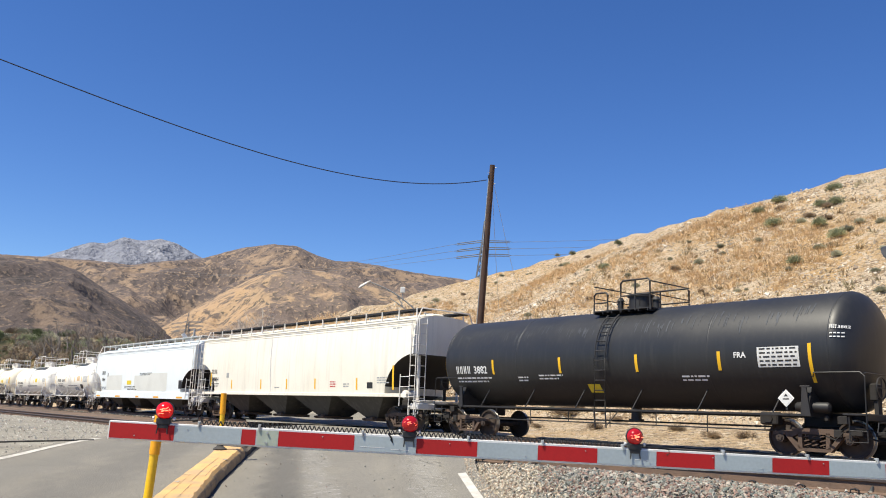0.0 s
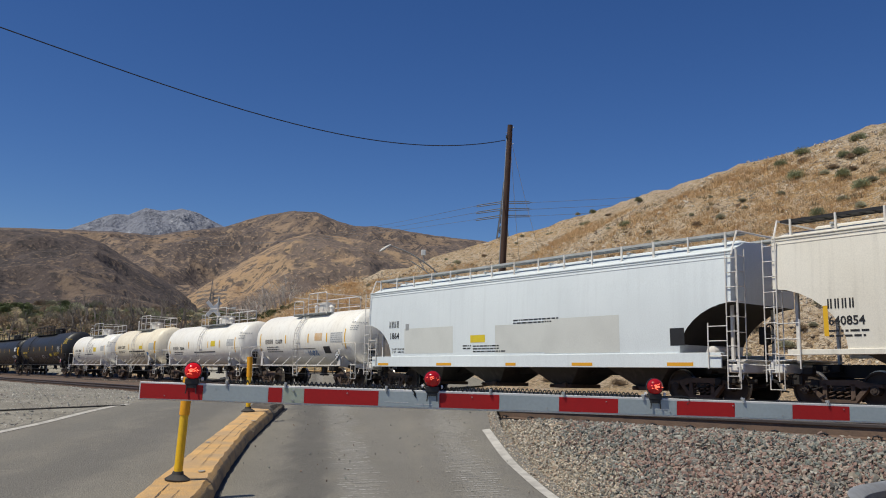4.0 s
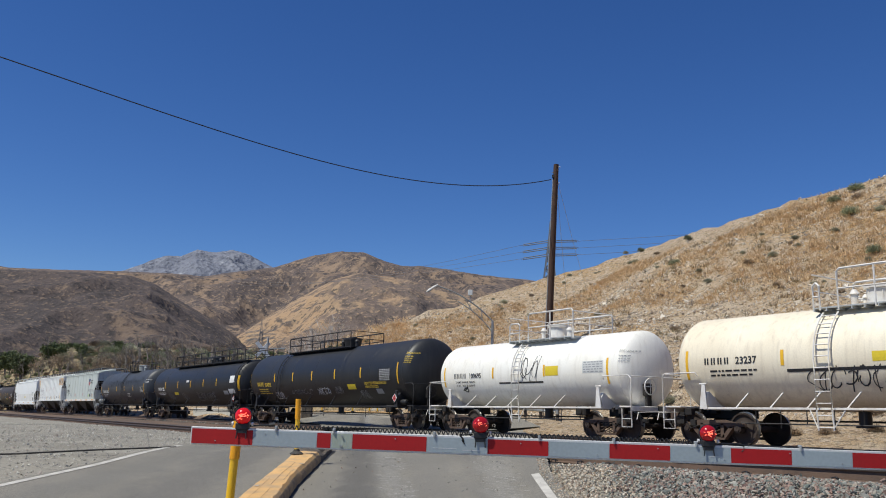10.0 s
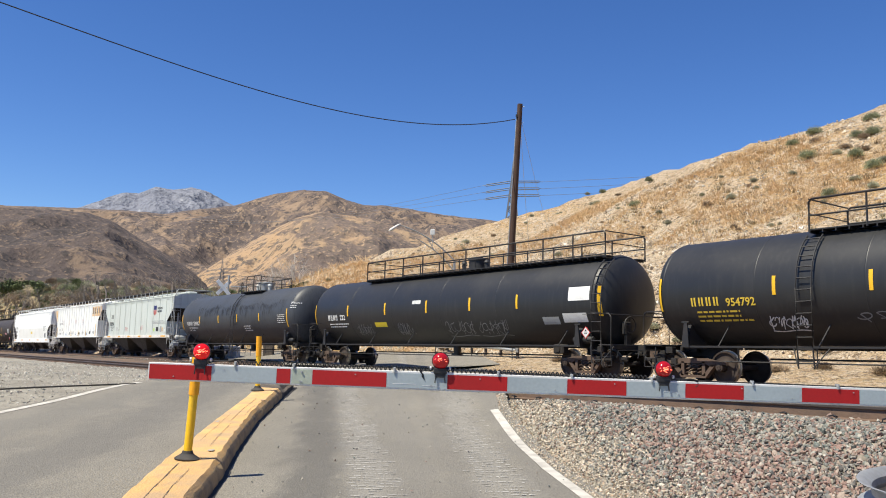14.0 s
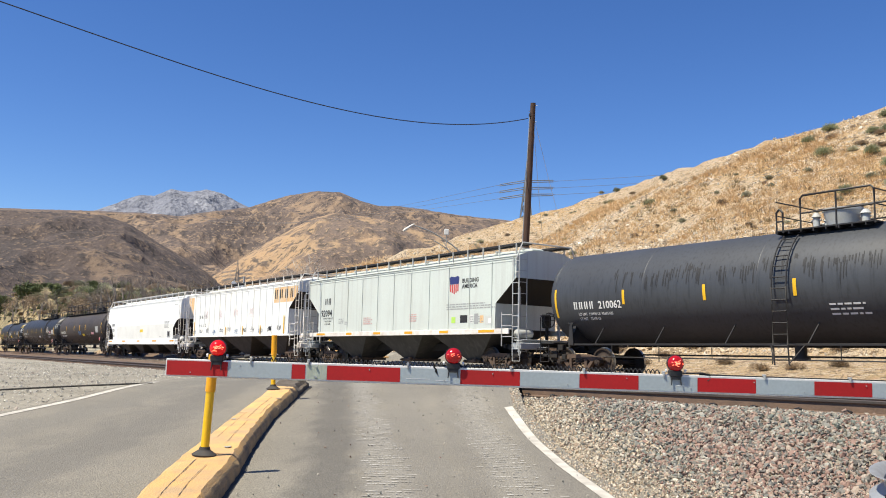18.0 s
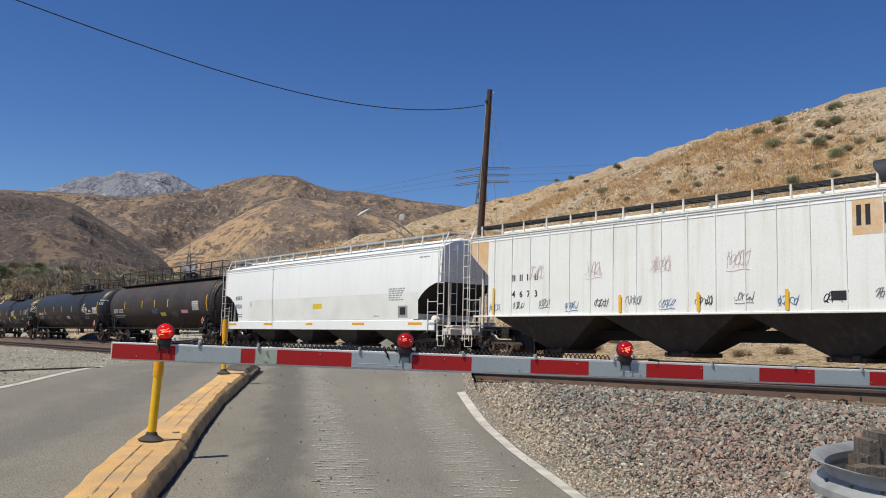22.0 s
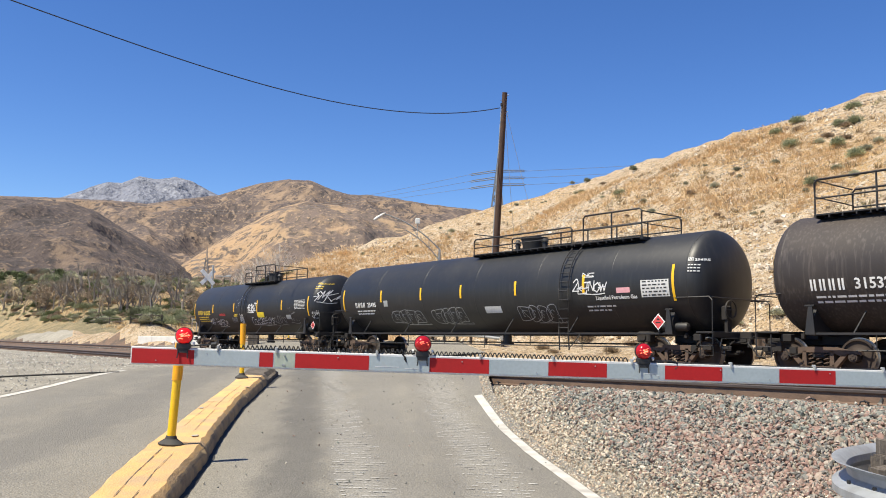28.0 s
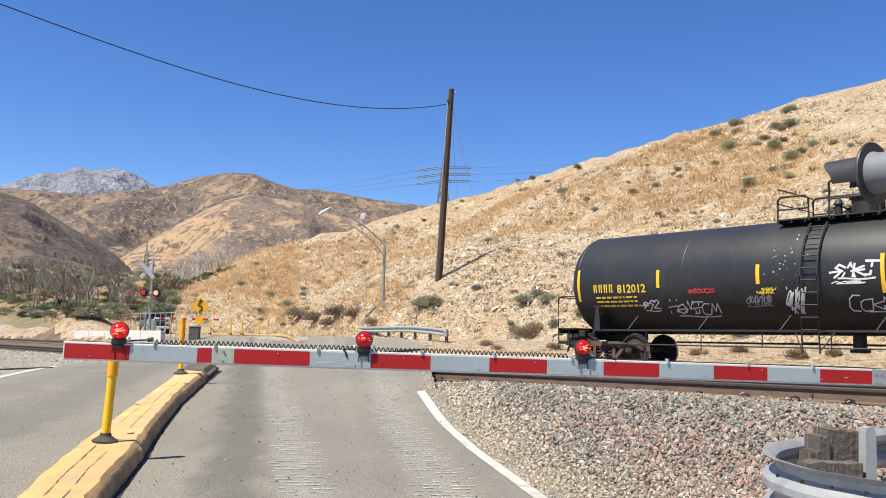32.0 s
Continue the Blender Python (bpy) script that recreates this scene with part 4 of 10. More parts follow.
def scrapes():
    """Rows of short pale scrape marks across both wheel tracks."""
    b, rng = Build(), random.Random(4)
    for x0, k0, w in ((-0.66, -0.155, 0.40), (0.45, -0.085, 0.46)):
        y = 4.2
        while y < 14.4:
            x = x0 + k0 * (y - 7.3) + rng.uniform(-0.04, 0.04)
            worn = 0.5 + 0.6 * rng.random() * (0.6 + 0.4 * math.sin(y * 1.9))
            u = -w * rng.uniform(0.35, 0.62)
            end = w * rng.uniform(0.35, 0.62)
            while u < end:
                long = rng.uniform(0.012, 0.085)
                if rng.random() < worn:
                    d, yy = rng.uniform(0.012, 0.026), y + rng.uniform(-0.006, 0.006) + 0.03 * u
                    xa, xb = x + u, x + u + long
                    b.add([(xa, yy, road_z(xa, yy) - 0.0075), (xb, yy + rng.uniform(-0.004, 0.004), road_z(xb, yy) - 0.0075), (xb - 0.004, yy + d, road_z(xb, yy) - 0.0075), (xa + 0.003, yy + d * rng.uniform(0.6, 1.2), road_z(xa, yy) - 0.0075)], [(0, 1, 2, 3)])
                u += long + rng.uniform(0.003, 0.02)
            y += rng.uniform(0.085, 0.125)
    me = b.mesh("scrape_marks", False)
    me.materials.append(M["chalk"])
    tagged(new("scrape_marks", me), "rows of pale scrape marks on the asphalt", "road marking", kind="stuff")


scrapes()


# ---- kerb island with flexible posts ----
def kerb_left(y):
    return float(np.interp(y, [1, 4.92, 5.3, 6.15, 7.35, 8.65, 10.15, 12.16, 14.56, 16], [-1.32, -2.065, -2.136, -2.287, -2.45, -2.60, -2.775, -2.99, -3.25, -3.4]))


def kerb_right(y):
    return float(np.interp(y, [1, 4.94, 5.45, 6.15, 7.38, 8.64, 11.0, 12.73, 14.4, 16], [-1.1, -1.63, -1.70, -1.81, -1.97, -2.18, -2.51, -2.67, -2.77, -2.85]))


def kerb_chunk(a, c, seed, ragged, height=0.15):
    """One cast length of kerb with a chipped, uneven right-hand edge."""
    rng, b, n = random.Random(seed), Build(), max(8, int((c - a) / 0.13))
    rows = 9
    for i in range(n + 1):
        y = a + (c - a) * i / n
        l, r = kerb_left(y), kerb_right(y)
        z = road_z(r, y)
        chip = ragged * rng.random() ** 3
        j = lambda k: rng.uniform(-k, k)
        w = r - l
        b.v += [(l - 0.02, y, z - 0.06), (l + j(0.006), y, z + height - 0.03 + j(0.006)), (l + 0.03 + j(0.008), y, z + height + j(0.003)), (l + w * 0.38, y, z + height + 0.002 + j(0.003)), (l + w * 0.66, y, z + height + j(0.003)),
                (r - 0.045 - chip + j(0.006), y, z + height - 0.002 + j(0.004)), (r - 0.012 - chip * 0.7 + j(0.008), y, z + height - 0.035 - chip * 0.6), (r + 0.012 + j(0.008), y, z + height * 0.45), (r + 0.02 + j(0.006), y, z - 0.06)]
    b.f = [(i * rows + k, i * rows + k + 1, (i + 1) * rows + k + 1, (i + 1) * rows + k) for i in range(n) for k in range(rows - 1)]
    b.f += [tuple(range(rows - 1, -1, -1)), tuple(range(n * rows, n * rows + rows))]
    return b


def kerb_line(f0, y0, y1, half_w, seed, name, island, label, lift=0.156):
    """A wandering dark joint or crack along the kerb top, f0 across it from left to right."""
    rng, b = random.Random(seed), Build()
    k = max(4, int((y1 - y0) / 0.07))
    off = 0.0
    for i in range(k + 1):
        y = y0 + (y1 - y0) * i / k
        off = off * 0.85 + rng.uniform(-0.002, 0.002)
        x = kerb_left(y) + (kerb_right(y) - kerb_left(y)) * f0 + off
        w = half_w * rng.uniform(0.45, 1.3) * (0.2 if i in (0, k) else 1.0)
        z = road_z(kerb_right(y), y) + lift
        b.v += [(x - w, y, z), (x + w, y, z)]
    b.f = [(2 * i, 2 * i + 1, 2 * i + 3, 2 * i + 2) for i in range(k)]
    return part(name, b, M["crack"], island, label)


def kerb_island():
    island = thing("kerb_island", "long yellow painted concrete median kerb, cracked and worn", "kerb")
    # the cut at 7.42 puts the post's shadow line into the kerb as a gap
    cuts = [1.5, 3.1, 5.2, 7.42, 10.3, 13.5]
    for i in range(len(cuts) - 1):
        ob = part("kerb_stone", kerb_chunk(cuts[i] + 0.004, cuts[i + 1] - 0.004, 30 + i, 0.028), M["kerb"], island)
        ob.data.materials.append(M["kerb_side"])
        for p in ob.data.polygons:
            if p.index % 8 in (6, 7):
                p.material_index = 1
    part("kerb_end_stone", kerb_chunk(13.51, 14.9, 51, 0.09, 0.13), M["crack"], island, "broken dark kerb end")
    for f0, y0, y1, w in ((0.36, 2.0, 5.3, 0.0042), (0.36, 5.36, 7.15, 0.0036), (0.62, 2.6, 5.6, 0.0032), (0.62, 5.7, 6.9, 0.0026), (0.60, 8.0, 9.6, 0.0022), (0.52, 9.8, 12.2, 0.0024), (0.30, 8.3, 10.4, 0.0018), (0.78, 10.2, 11.4, 0.0022)):
        kerb_line(f0, y0, y1, w, int(f0 * 100 + y0 * 7), "joint" if w > 0.0031 else "crack", island, "dark open joint along the kerb top" if w > 0.0031 else "thin dark crack in the kerb top")
    rng = random.Random(19)
    for k in range(1, 4):                                  # scuffed and spalled patches in the paint
        y, f0 = 5.6 + k * 2.1 + rng.uniform(-0.2, 0.2), rng.uniform(0.12, 0.85)
        x = kerb_left(y) + (kerb_right(y) - kerb_left(y)) * f0
        ring = [(x + rng.uniform(0.5, 1.2) * 0.04 * math.cos(q * 0.9), y + rng.uniform(0.4, 1.2) * 0.07 * math.sin(q * 0.9)) for q in range(7)]
        part("worn_patch", Build().add([(px, py, road_z(kerb_right(py), py) + 0.1565) for px, py in ring], [tuple(range(7))]), M["spall"], island, "grey patch where the paint has worn off")
    b = Build()
    for i in range(42):
        y, y2 = 2 + i * 0.31, 2 + (i + 1) * 0.31
        w, w2 = (0.035 + 0.03 * rough(q, 1, 0.9) for q in (i, i + 1))
        b.add([(kerb_right(y) + 0.012, y, road_z(-2, y) - 0.006), (kerb_right(y) + 0.02 + w, y, road_z(-2, y) - 0.006), (kerb_right(y2) + 0.02 + w2, y2, road_z(-2, y2) - 0.006), (kerb_right(y2) + 0.012, y2, road_z(-2, y2) - 0.006)], [(0, 1, 2, 3)])
    part("gutter_joint", b, M["rubber"], island, "dark dirt-filled joint beside the kerb")


kerb_island()


def flexible_post(x, y, lean, size=1.0):
    t = thing("flexible_post", "yellow flexible delineator post on a black rubber base", "post", "posts on the kerb island",
              pose(x, y, road_z(x, y) + 0.15, lean[0], lean[1], 0))
    b = Build().lathe([(-0.0, 0.10), (0.012, 0.105), (0.03, 0.08), (0.05, 0.05), (0.075, 0.042)], pose(0, 0, 0, 0, -90, 0), 16)
    part("rubber_base", b, M["rubber"], t)
    b = Build().cyl((0, 0, 0.06), (0, 0, 0.92 * size), 0.036, 14)
    part("tube", b, M["post"], t)
    b = Build().cyl((0, 0, 0.60 * size), (0, 0, 0.95 * size), 0.043, 14)
    part("reflective_sleeve", b, M["post_tape"], t, "amber reflective sleeve")
    return t


flexible_post(-2.24, 7.30, (0, 2.2), 0.90)
flexible_post(-3.0, 13.1, (0, -1.5), 0.87)

# ---- crossing gate arm ----
ARM_0, ARM_WAY = Vector((-0.4715, 5.7834, 1.431)), Vector((0.99756, 0.0696, -0.00426))


def arm_pose(u, up=0.0, out=0.0):
    m = Matrix((ARM_WAY, Vector((-ARM_WAY.y, ARM_WAY.x, 0)), Vector((0, 0, 1)))).transposed().to_4x4()
    return Matrix.Translation(ARM_0) @ m @ Matrix.Translation((u, out, up))


def gate_arm():
    t = thing("crossing_gate_arm", "lowered red and white striped railroad crossing gate arm with red lamps", "gate arm", m=arm_pose(0))
    h = 0.118
    part("tip_section", Build().box((-1.06, 0.0, 0.058), (1.02, 0.03, h), None, 0.004), M["alum"], t)
    part("main_section", Build().box((2.0, 0.004, 0.058), (5.26, 0.034, h + 0.006), None, 0.004), M["alum"], t)
    bounds = [(-1.562, -1.156, "arm_red"), (-1.156, -0.73, "arm_white"), (-0.73, -0.638, "arm_red"), (-0.632, -0.494, "arm_green"), (-0.494, 0.0, "arm_red")]
    for i in range(10):
        bounds.append((0.4064 * i, 0.4064 * (i + 1), "arm_red" if i % 2 else "arm_white"))
    for a, c, key in bounds:
        front = -0.0165 if c < -0.633 else -0.0148
        b = Build().box(((a + c) / 2, front - 0.0008, 0.057), (c - a - 0.002, 0.0016, 0.096))
        part("stripe", b, M[key], t)
    part("end_bracket", Build().prism([(4.065, 0.0), (4.18, 0.005), (4.62, 0.02), (4.62, 0.1), (4.22, 0.1), (4.14, 0.118), (4.065, 0.118)], -0.02, 0.02), M["galv"], t)
    for u in (4.09, 4.13, -0.565):
        for z in (0.025, 0.09):
            part("bolt", Build().cyl((u, -0.014, z), (u, -0.026, z), 0.007, 6), M["galv"], t)
    for u in (-1.005, -0.62, 0.05, 0.75, 1.25, 1.8, 2.5, 3.1, 3.6):
        part("cable_clip", Build().box((u, -0.004, 0.13), (0.018, 0.036, 0.022), None, 0.003).cyl((u, -0.02, 0.105), (u, -0.02, 0.13), 0.007, 6), M["galv"], t)
    rng = random.Random(15)
    for i in range(13):                                     # rivets and a few pale scratches on the sheeting
        u = -1.45 + i * 0.425 + rng.uniform(-0.05, 0.05)
        part("rivet", Build().cyl((u, -0.0155 - (0.003 if u < -0.63 else 0.001), 0.03 + 0.055 * (i % 2)), (u, -0.0205, 0.03 + 0.055 * (i % 2)), 0.0045, 6), M["galv"], t)
    for u, z, ln in ((0.12, 0.035, 0.16), (0.30, 0.027, 0.12), (1.93, 0.045, 0.09), (3.86, 0.05, 0.03)):
        part("scratch", Build().box((u, -0.0168, z), (ln, 0.001, 0.004)), M["alum"], t, "pale scratch")
    # coiled supply cable on the upper edge
    pts = []
    n = 92
    for i in range(n * 8 + 1):
        a = 2 * math.pi * i / 8
        u = -1.0 + 2.78 * i / (n * 8)
        pts.append((u, 0.012 * math.cos(a), 0.136 + 0.013 * math.sin(a) + 0.002 * math.sin(u * 9)))
    part("coiled_cable", Build().tube(pts, 0.0042, 5), M["wire"], t)
    for k, u in enumerate((-1.232, 0.357, 1.882)):
        m = Matrix.Translation((u, 0, 0.12))
        lamp = part("gate_lamp", Build().add(*lathe_y([(-0.055, 0.0001), (-0.052, 0.027), (-0.035, 0.047), (-0.012, 0.055), (0.012, 0.055), (0.035, 0.047), (0.052, 0.027), (0.055, 0.0001)], (0, 0, 0.076))), M["lens" if k == 0 else "lens_dim"], t, "round red lamp", m)
        part("rim", Build().add(*lathe_y([(-0.010, 0.054), (-0.010, 0.059), (0.010, 0.059), (0.010, 0.054)], (0, 0, 0.076))), M["blackbox"], lamp)
        core = Build()                                      # bright facets of the lens over the lit bulb
        rng = random.Random(k + 3)
        for j in range(16 if k != 1 else 6):
            px, pz = rng.gauss(0.0, 0.017), rng.gauss(0.002, 0.009)
            rr = math.hypot(px, pz)
            if rr > 0.043:
                continue
            yy = -0.0575 + 0.028 * (rr / 0.05) ** 2
            a, ln, wd = rng.uniform(-0.5, 0.5), rng.uniform(0.006, 0.016), rng.uniform(0.0015, 0.0035)
            ux, uz = math.cos(a), math.sin(a)
            ring = [(px + ux * ln * c1 - uz * wd * c2, pz + uz * ln * c1 + ux * wd * c2) for c1, c2 in ((-1, -0.6), (0.7, -1), (1, 0.5), (-0.6, 1))]
            core.add([(x, yy + d, 0.076 + z) for d in (0.0, 0.006) for x, z in ring], [(0, 1, 2, 3), (7, 6, 5, 4), (0, 4, 5, 1), (1, 5, 6, 2), (2, 6, 7, 3), (3, 7, 4, 0)])
        part("lit_core", core, M["filament"], lamp, "bright facets of the lit lens")
        part("housing", Build().box((0, 0, 0.008), (0.088, 0.06, 0.044), None, 0.006).box((0, -0.02, -0.02), (0.07, 0.012, 0.03)), M["blackbox"], lamp)
        for sx in (-1, 1):
            part("bracket_foot", Build().cyl((sx * 0.028, -0.024, -0.01), (sx * 0.034, -0.03, -0.072), 0.004, 6), M["blackbox"], lamp)
            part("knob", Build().cyl((sx * 0.060, -0.01, 0.026), (sx * 0.072, -0.01, 0.026), 0.012, 8), M["alum"], lamp)
        part("lead", Build().tube([(0.05, 0, 0.01), (0.12, -0.004, 0.012), (0.19, -0.006, 0.016), (0.235, -0.01, 0.008), (0.24, -0.012, -0.02), (0.22, -0.014, -0.035)] if k == 2 else
             [(-0.05, 0, 0.01), (-0.10, -0.004, 0.012), (-0.125, -0.006, 0.0), (-0.12, -0.016, -0.03), (-0.105, -0.018, -0.05), (-0.115, -0.018, -0.02), (-0.14, -0.016, 0.01)] if k == 1 else
             [(0.05, 0, 0.012), (0.12, -0.004, 0.02), (0.18, -0.006, 0.024)], 0.0055, 5), M["wire"], lamp)
        if k == 0:
            part("plug", Build().cyl((0.18, -0.004, 0.024), (0.215, -0.004, 0.03), 0.014, 8), M["blackbox"], lamp)
    part("rear_cable", Build().tube([(2.05, 0.0, 0.125), (2.5, 0.0, 0.122), (3.2, 0, 0.122), (4.0, 0, 0.124), (4.4, 0, 0.11)], 0.007, 6), M["wire"], t)
    return t


def lathe_y(prof, c):
    """Vertices and faces of (y, r) turned round the y axis through c."""
    seg, vs, fs = 20, [], []
    for y, r in prof:
        vs += [(c[0] + r * math.cos(a), c[1] + y, c[2] + r * math.sin(a)) for a in (2 * math.pi * k / seg for k in range(seg))]
    for i in range(len(prof) - 1):
        fs += [(i * seg + k, i * seg + (k + 1) % seg, (i + 1) * seg + (k + 1) % seg, (i + 1) * seg + k) for k in range(seg)]
    fs += [tuple(range(seg)), tuple(range(len(prof) * seg - 1, (len(prof) - 1) * seg - 1, -1))]
    return vs, fs


gate_arm()


def track_point(n, s, z=0.0):
    p = ACROSS * n + ALONG * s
    return Vector((p.x, p.y, rail_z(s) + z + (near_lift(s) if n < 13 else 0.0)))


# ---- tracks ----
def track(centre, label):
    t = thing("railroad_track", label, "track", "railroad tracks", kind="structure")
    prof = [(-0.07, -0.175), (0.07, -0.175), (0.07, -0.160), (0.012, -0.145), (0.010, -0.05), (0.036, -0.035), (0.037, -0.008), (0.028, 0.0), (-0.028, 0.0), (-0.037, -0.008), (-0.036, -0.035), (-0.010, -0.05), (-0.012, -0.145), (-0.07, -0.160)]
    for off in (-0.755, 0.755):
        b = Build()
        stations = (-330, -60, -30, S_A - 6, S_A - 5, S_A - 4, S_A - 3, S_A - 2, S_A - 1, S_A, S_A + 14, 120)
        for s in stations:
            b.v += [tuple(track_point(centre + off + y, s, z)) for y, z in prof]
        k = len(prof)
        b.f = [(j * k + i, j * k + (i + 1) % k, j * k + k + (i + 1) % k, j * k + k + i) for j in range(len(stations) - 1) for i in range(k)]
        ob = part("rail", b, M["rail"], t, smooth=False)
        ob.data.materials.append(M["railtop"])
        ob.data.materials.append(M["railhead"])
        for i, p in enumerate(ob.data.polygons):
            i %= k
            if i == 7:
                p.material_index = 1
            elif 4 < i < 10:
                p.material_index = 2
    return t


near_track = track(NEAR_N, "empty railroad track with rusty rails on ballast")
far_track = track(TRACK_N, "railroad track on which the train runs")
# ---- the train ----
SPEED = 8.73
HALF_W = 1.58


class Side:
    """Lays flat marks on the near side of a car: a tank (r, zc) or a flat wall at y."""

    def __init__(self, r=None, zc=None, y=None):
        self.r, self.zc, self.y, self.head = r, zc, y, None

    def at(self, x, z, lift=0.006):
        if self.r:
            r, out = self.r, 0.0
            if self.head and abs(x) > self.head[0]:                # on the domed end of the tank
                u = min((abs(x) - self.head[0]) / self.head[1], 0.97)
                r, out, lift = r * math.sqrt(1 - u * u), math.copysign(0.016 * u, x), lift + 0.012
            a = math.asin(max(-0.98, min(0.98, (z - self.zc) / r)))
            return (x + out, -(r + lift) * math.cos(a), self.zc + (r + lift) * math.sin(a))
        return (x, (self.y(z) if callable(self.y) else self.y) - lift, z)

    def rect(self, b, x0, x1, z0, z1, lift=0.006, seg=None):
        seg = seg or (max(2, int(abs(z1 - z0) / 0.07)) if self.r or callable(self.y) else 1)
        vs = []
        for i in range(seg + 1):
            z = z0 + (z1 - z0) * i / seg
            vs += [self.at(x0, z, lift), self.at(x1, z, lift)]
        return b.add(vs, [(2 * i, 2 * i + 1, 2 * i + 3, 2 * i + 2) for i in range(seg)])

    def poly(self, b, pts, lift=0.006):
        return b.add([self.at(x, z, lift) for x, z in pts], [tuple(range(len(pts)))])

    def stroke(self, b, pts, w, lift=0.008):
        for (xa, za), (xb, zb) in zip(pts, pts[1:]):
            d = Vector((xb - xa, zb - za))
            if d.length < 1e-4:
                continue
            nrm = Vector((-d.y, d.x)).normalized() * w / 2
            e = d.normalized() * w * 0.35
            self.poly(b, [(xa - e.x + nrm.x, za - e.y + nrm.y), (xa - e.x - nrm.x, za - e.y - nrm.y), (xb + e.x - nrm.x, zb + e.y - nrm.y), (xb + e.x + nrm.x, zb + e.y + nrm.y)], lift)


def code_bars(side, b, x0, x1, z0, z1, count):
    """Company codes as plain upright bars, one for each character."""
    w = (x1 - x0) / count
    for i in range(count):
        side.rect(b, x0 + i * w, x0 + (i + 0.22) * w, z0, z1)
        side.rect(b, x0 + (i + 0.40) * w, x0 + (i + 0.62) * w, z0, z1)
    return b


def text_bars(side, b, x, z, width, rows, h=0.05, gap=0.085, rng=None):
    """Small print that cannot be read: rows of bars."""
    rng = rng or random.Random(rows)
    for i in range(rows):
        u = 0.0
        end = width * rng.uniform(0.7, 1.0)
        while u < end:
            w = min(rng.uniform(0.06, 0.26), end - u)
            side.rect(b, x + u, x + u + w, z - i * gap - h, z - i * gap, seg=1)
            u += w + 0.045
    return b


def lettering(side, words, x, z, h):
    """Readable words as a mesh of the built-in font, laid on the side."""
    cu = bpy.data.curves.new("lettering", "FONT")
    cu.body, cu.size, cu.resolution_u, cu.offset = words, h * 1.38, 2, h * 0.028
    ob = bpy.data.objects.new("lettering", cu)
    me = bpy.data.meshes.new_from_object(ob)
    me.materials.clear()
    b = Build()
    b.v = [side.at(x + v.co.x, z + v.co.y, 0.009) for v in me.vertices]
    b.f = [tuple(p.vertices) for p in me.polygons]
    bpy.data.objects.remove(ob)
    bpy.data.curves.remove(cu)
    bpy.data.meshes.remove(me)
    return b


def graffiti(side, b, x, z, w, h, seed, width=0.035, loops=7):
    """A sprayed scrawl of round, looping strokes that spells nothing."""
    rng = random.Random(seed)
    step = w / loops
    for i in range(loops):
        cx, cz = x + step * (i + 0.5), z + h * rng.uniform(0.42, 0.58)
        rx, rz, lean = step * rng.uniform(0.42, 0.7), h * rng.uniform(0.26, 0.46), rng.uniform(0.05, 0.4)
        a0, span = rng.uniform(0, 6.28), rng.choice((3.2, 4.2, 5.2, 6.4)) * rng.choice((-1, 1))
        pts = []
        for q in range(13):
            a, k = a0 + span * q / 12, 1.0 - 0.3 * q / 12
            pts.append((cx + rx * k * math.cos(a) + lean * rz * math.sin(a), cz + rz * k * math.sin(a)))
        pts.append((cx + step * rng.uniform(-0.2, 0.9), z + h * rng.choice((0.02, 0.1, 0.9, 1.0))))
        thick = width * rng.uniform(0.75, 1.15)
        side.stroke(b, pts, thick)
        if rng.random() < 0.5:
            xa = cx + step * rng.uniform(-0.35, 0.35)
            side.stroke(b, [(xa + lean * h * f, z + h * (0.03 + 0.94 * f)) for f in (0, 0.25, 0.5, 0.75, 1.0)], thick)
    if rng.random() < 0.4:
        side.stroke(b, [(x + w * f / 8, z - h * (0.10 + 0.05 * math.sin(f * 0.8))) for f in range(9)], width * 0.9)
    return b


TAG_FORMS = ("00 14 21 34 40", "04 10 23 30 44", "34 14 03 01 10 30", "00 04 02 33 02 40", "00 24 40", "43 24 13 32 21 10", "24 03 01 20 42 33 24", "04 44 24 20 00", "00 04 30 34", "03 14 24 33 22 00 40")


def tag_strokes(side, b, x, z, w, h, seed, width=0.03, count=5, lean=0.18):
    """A quick spray tag of pointed strokes that spells nothing."""
    rng = random.Random(seed)
    step = w / count
    for i in range(count):
        tall, low = h * rng.uniform(0.62, 1.0), h * rng.uniform(0.0, 0.2)
        pts = [(x + step * (i + 0.30 * int(q[0])) + lean * tall * int(q[1]) / 4, z + low + tall * int(q[1]) / 4 + 0.03 * h * rng.uniform(-1, 1)) for q in rng.choice(TAG_FORMS).split()]
        side.stroke(b, pts, width * rng.uniform(0.85, 1.15))
        if rng.random() < 0.35:
            side.stroke(b, [(x + step * i - 0.1 * step, z + low + tall * 0.42), (x + step * (i + 1.1), z + low + tall * 0.52)], width)
    side.stroke(b, [(x + w * f / 6, z - h * (0.08 - 0.05 * math.sin(f * 1.1))) for f in range(1, 7)], width * 0.9)
    return b


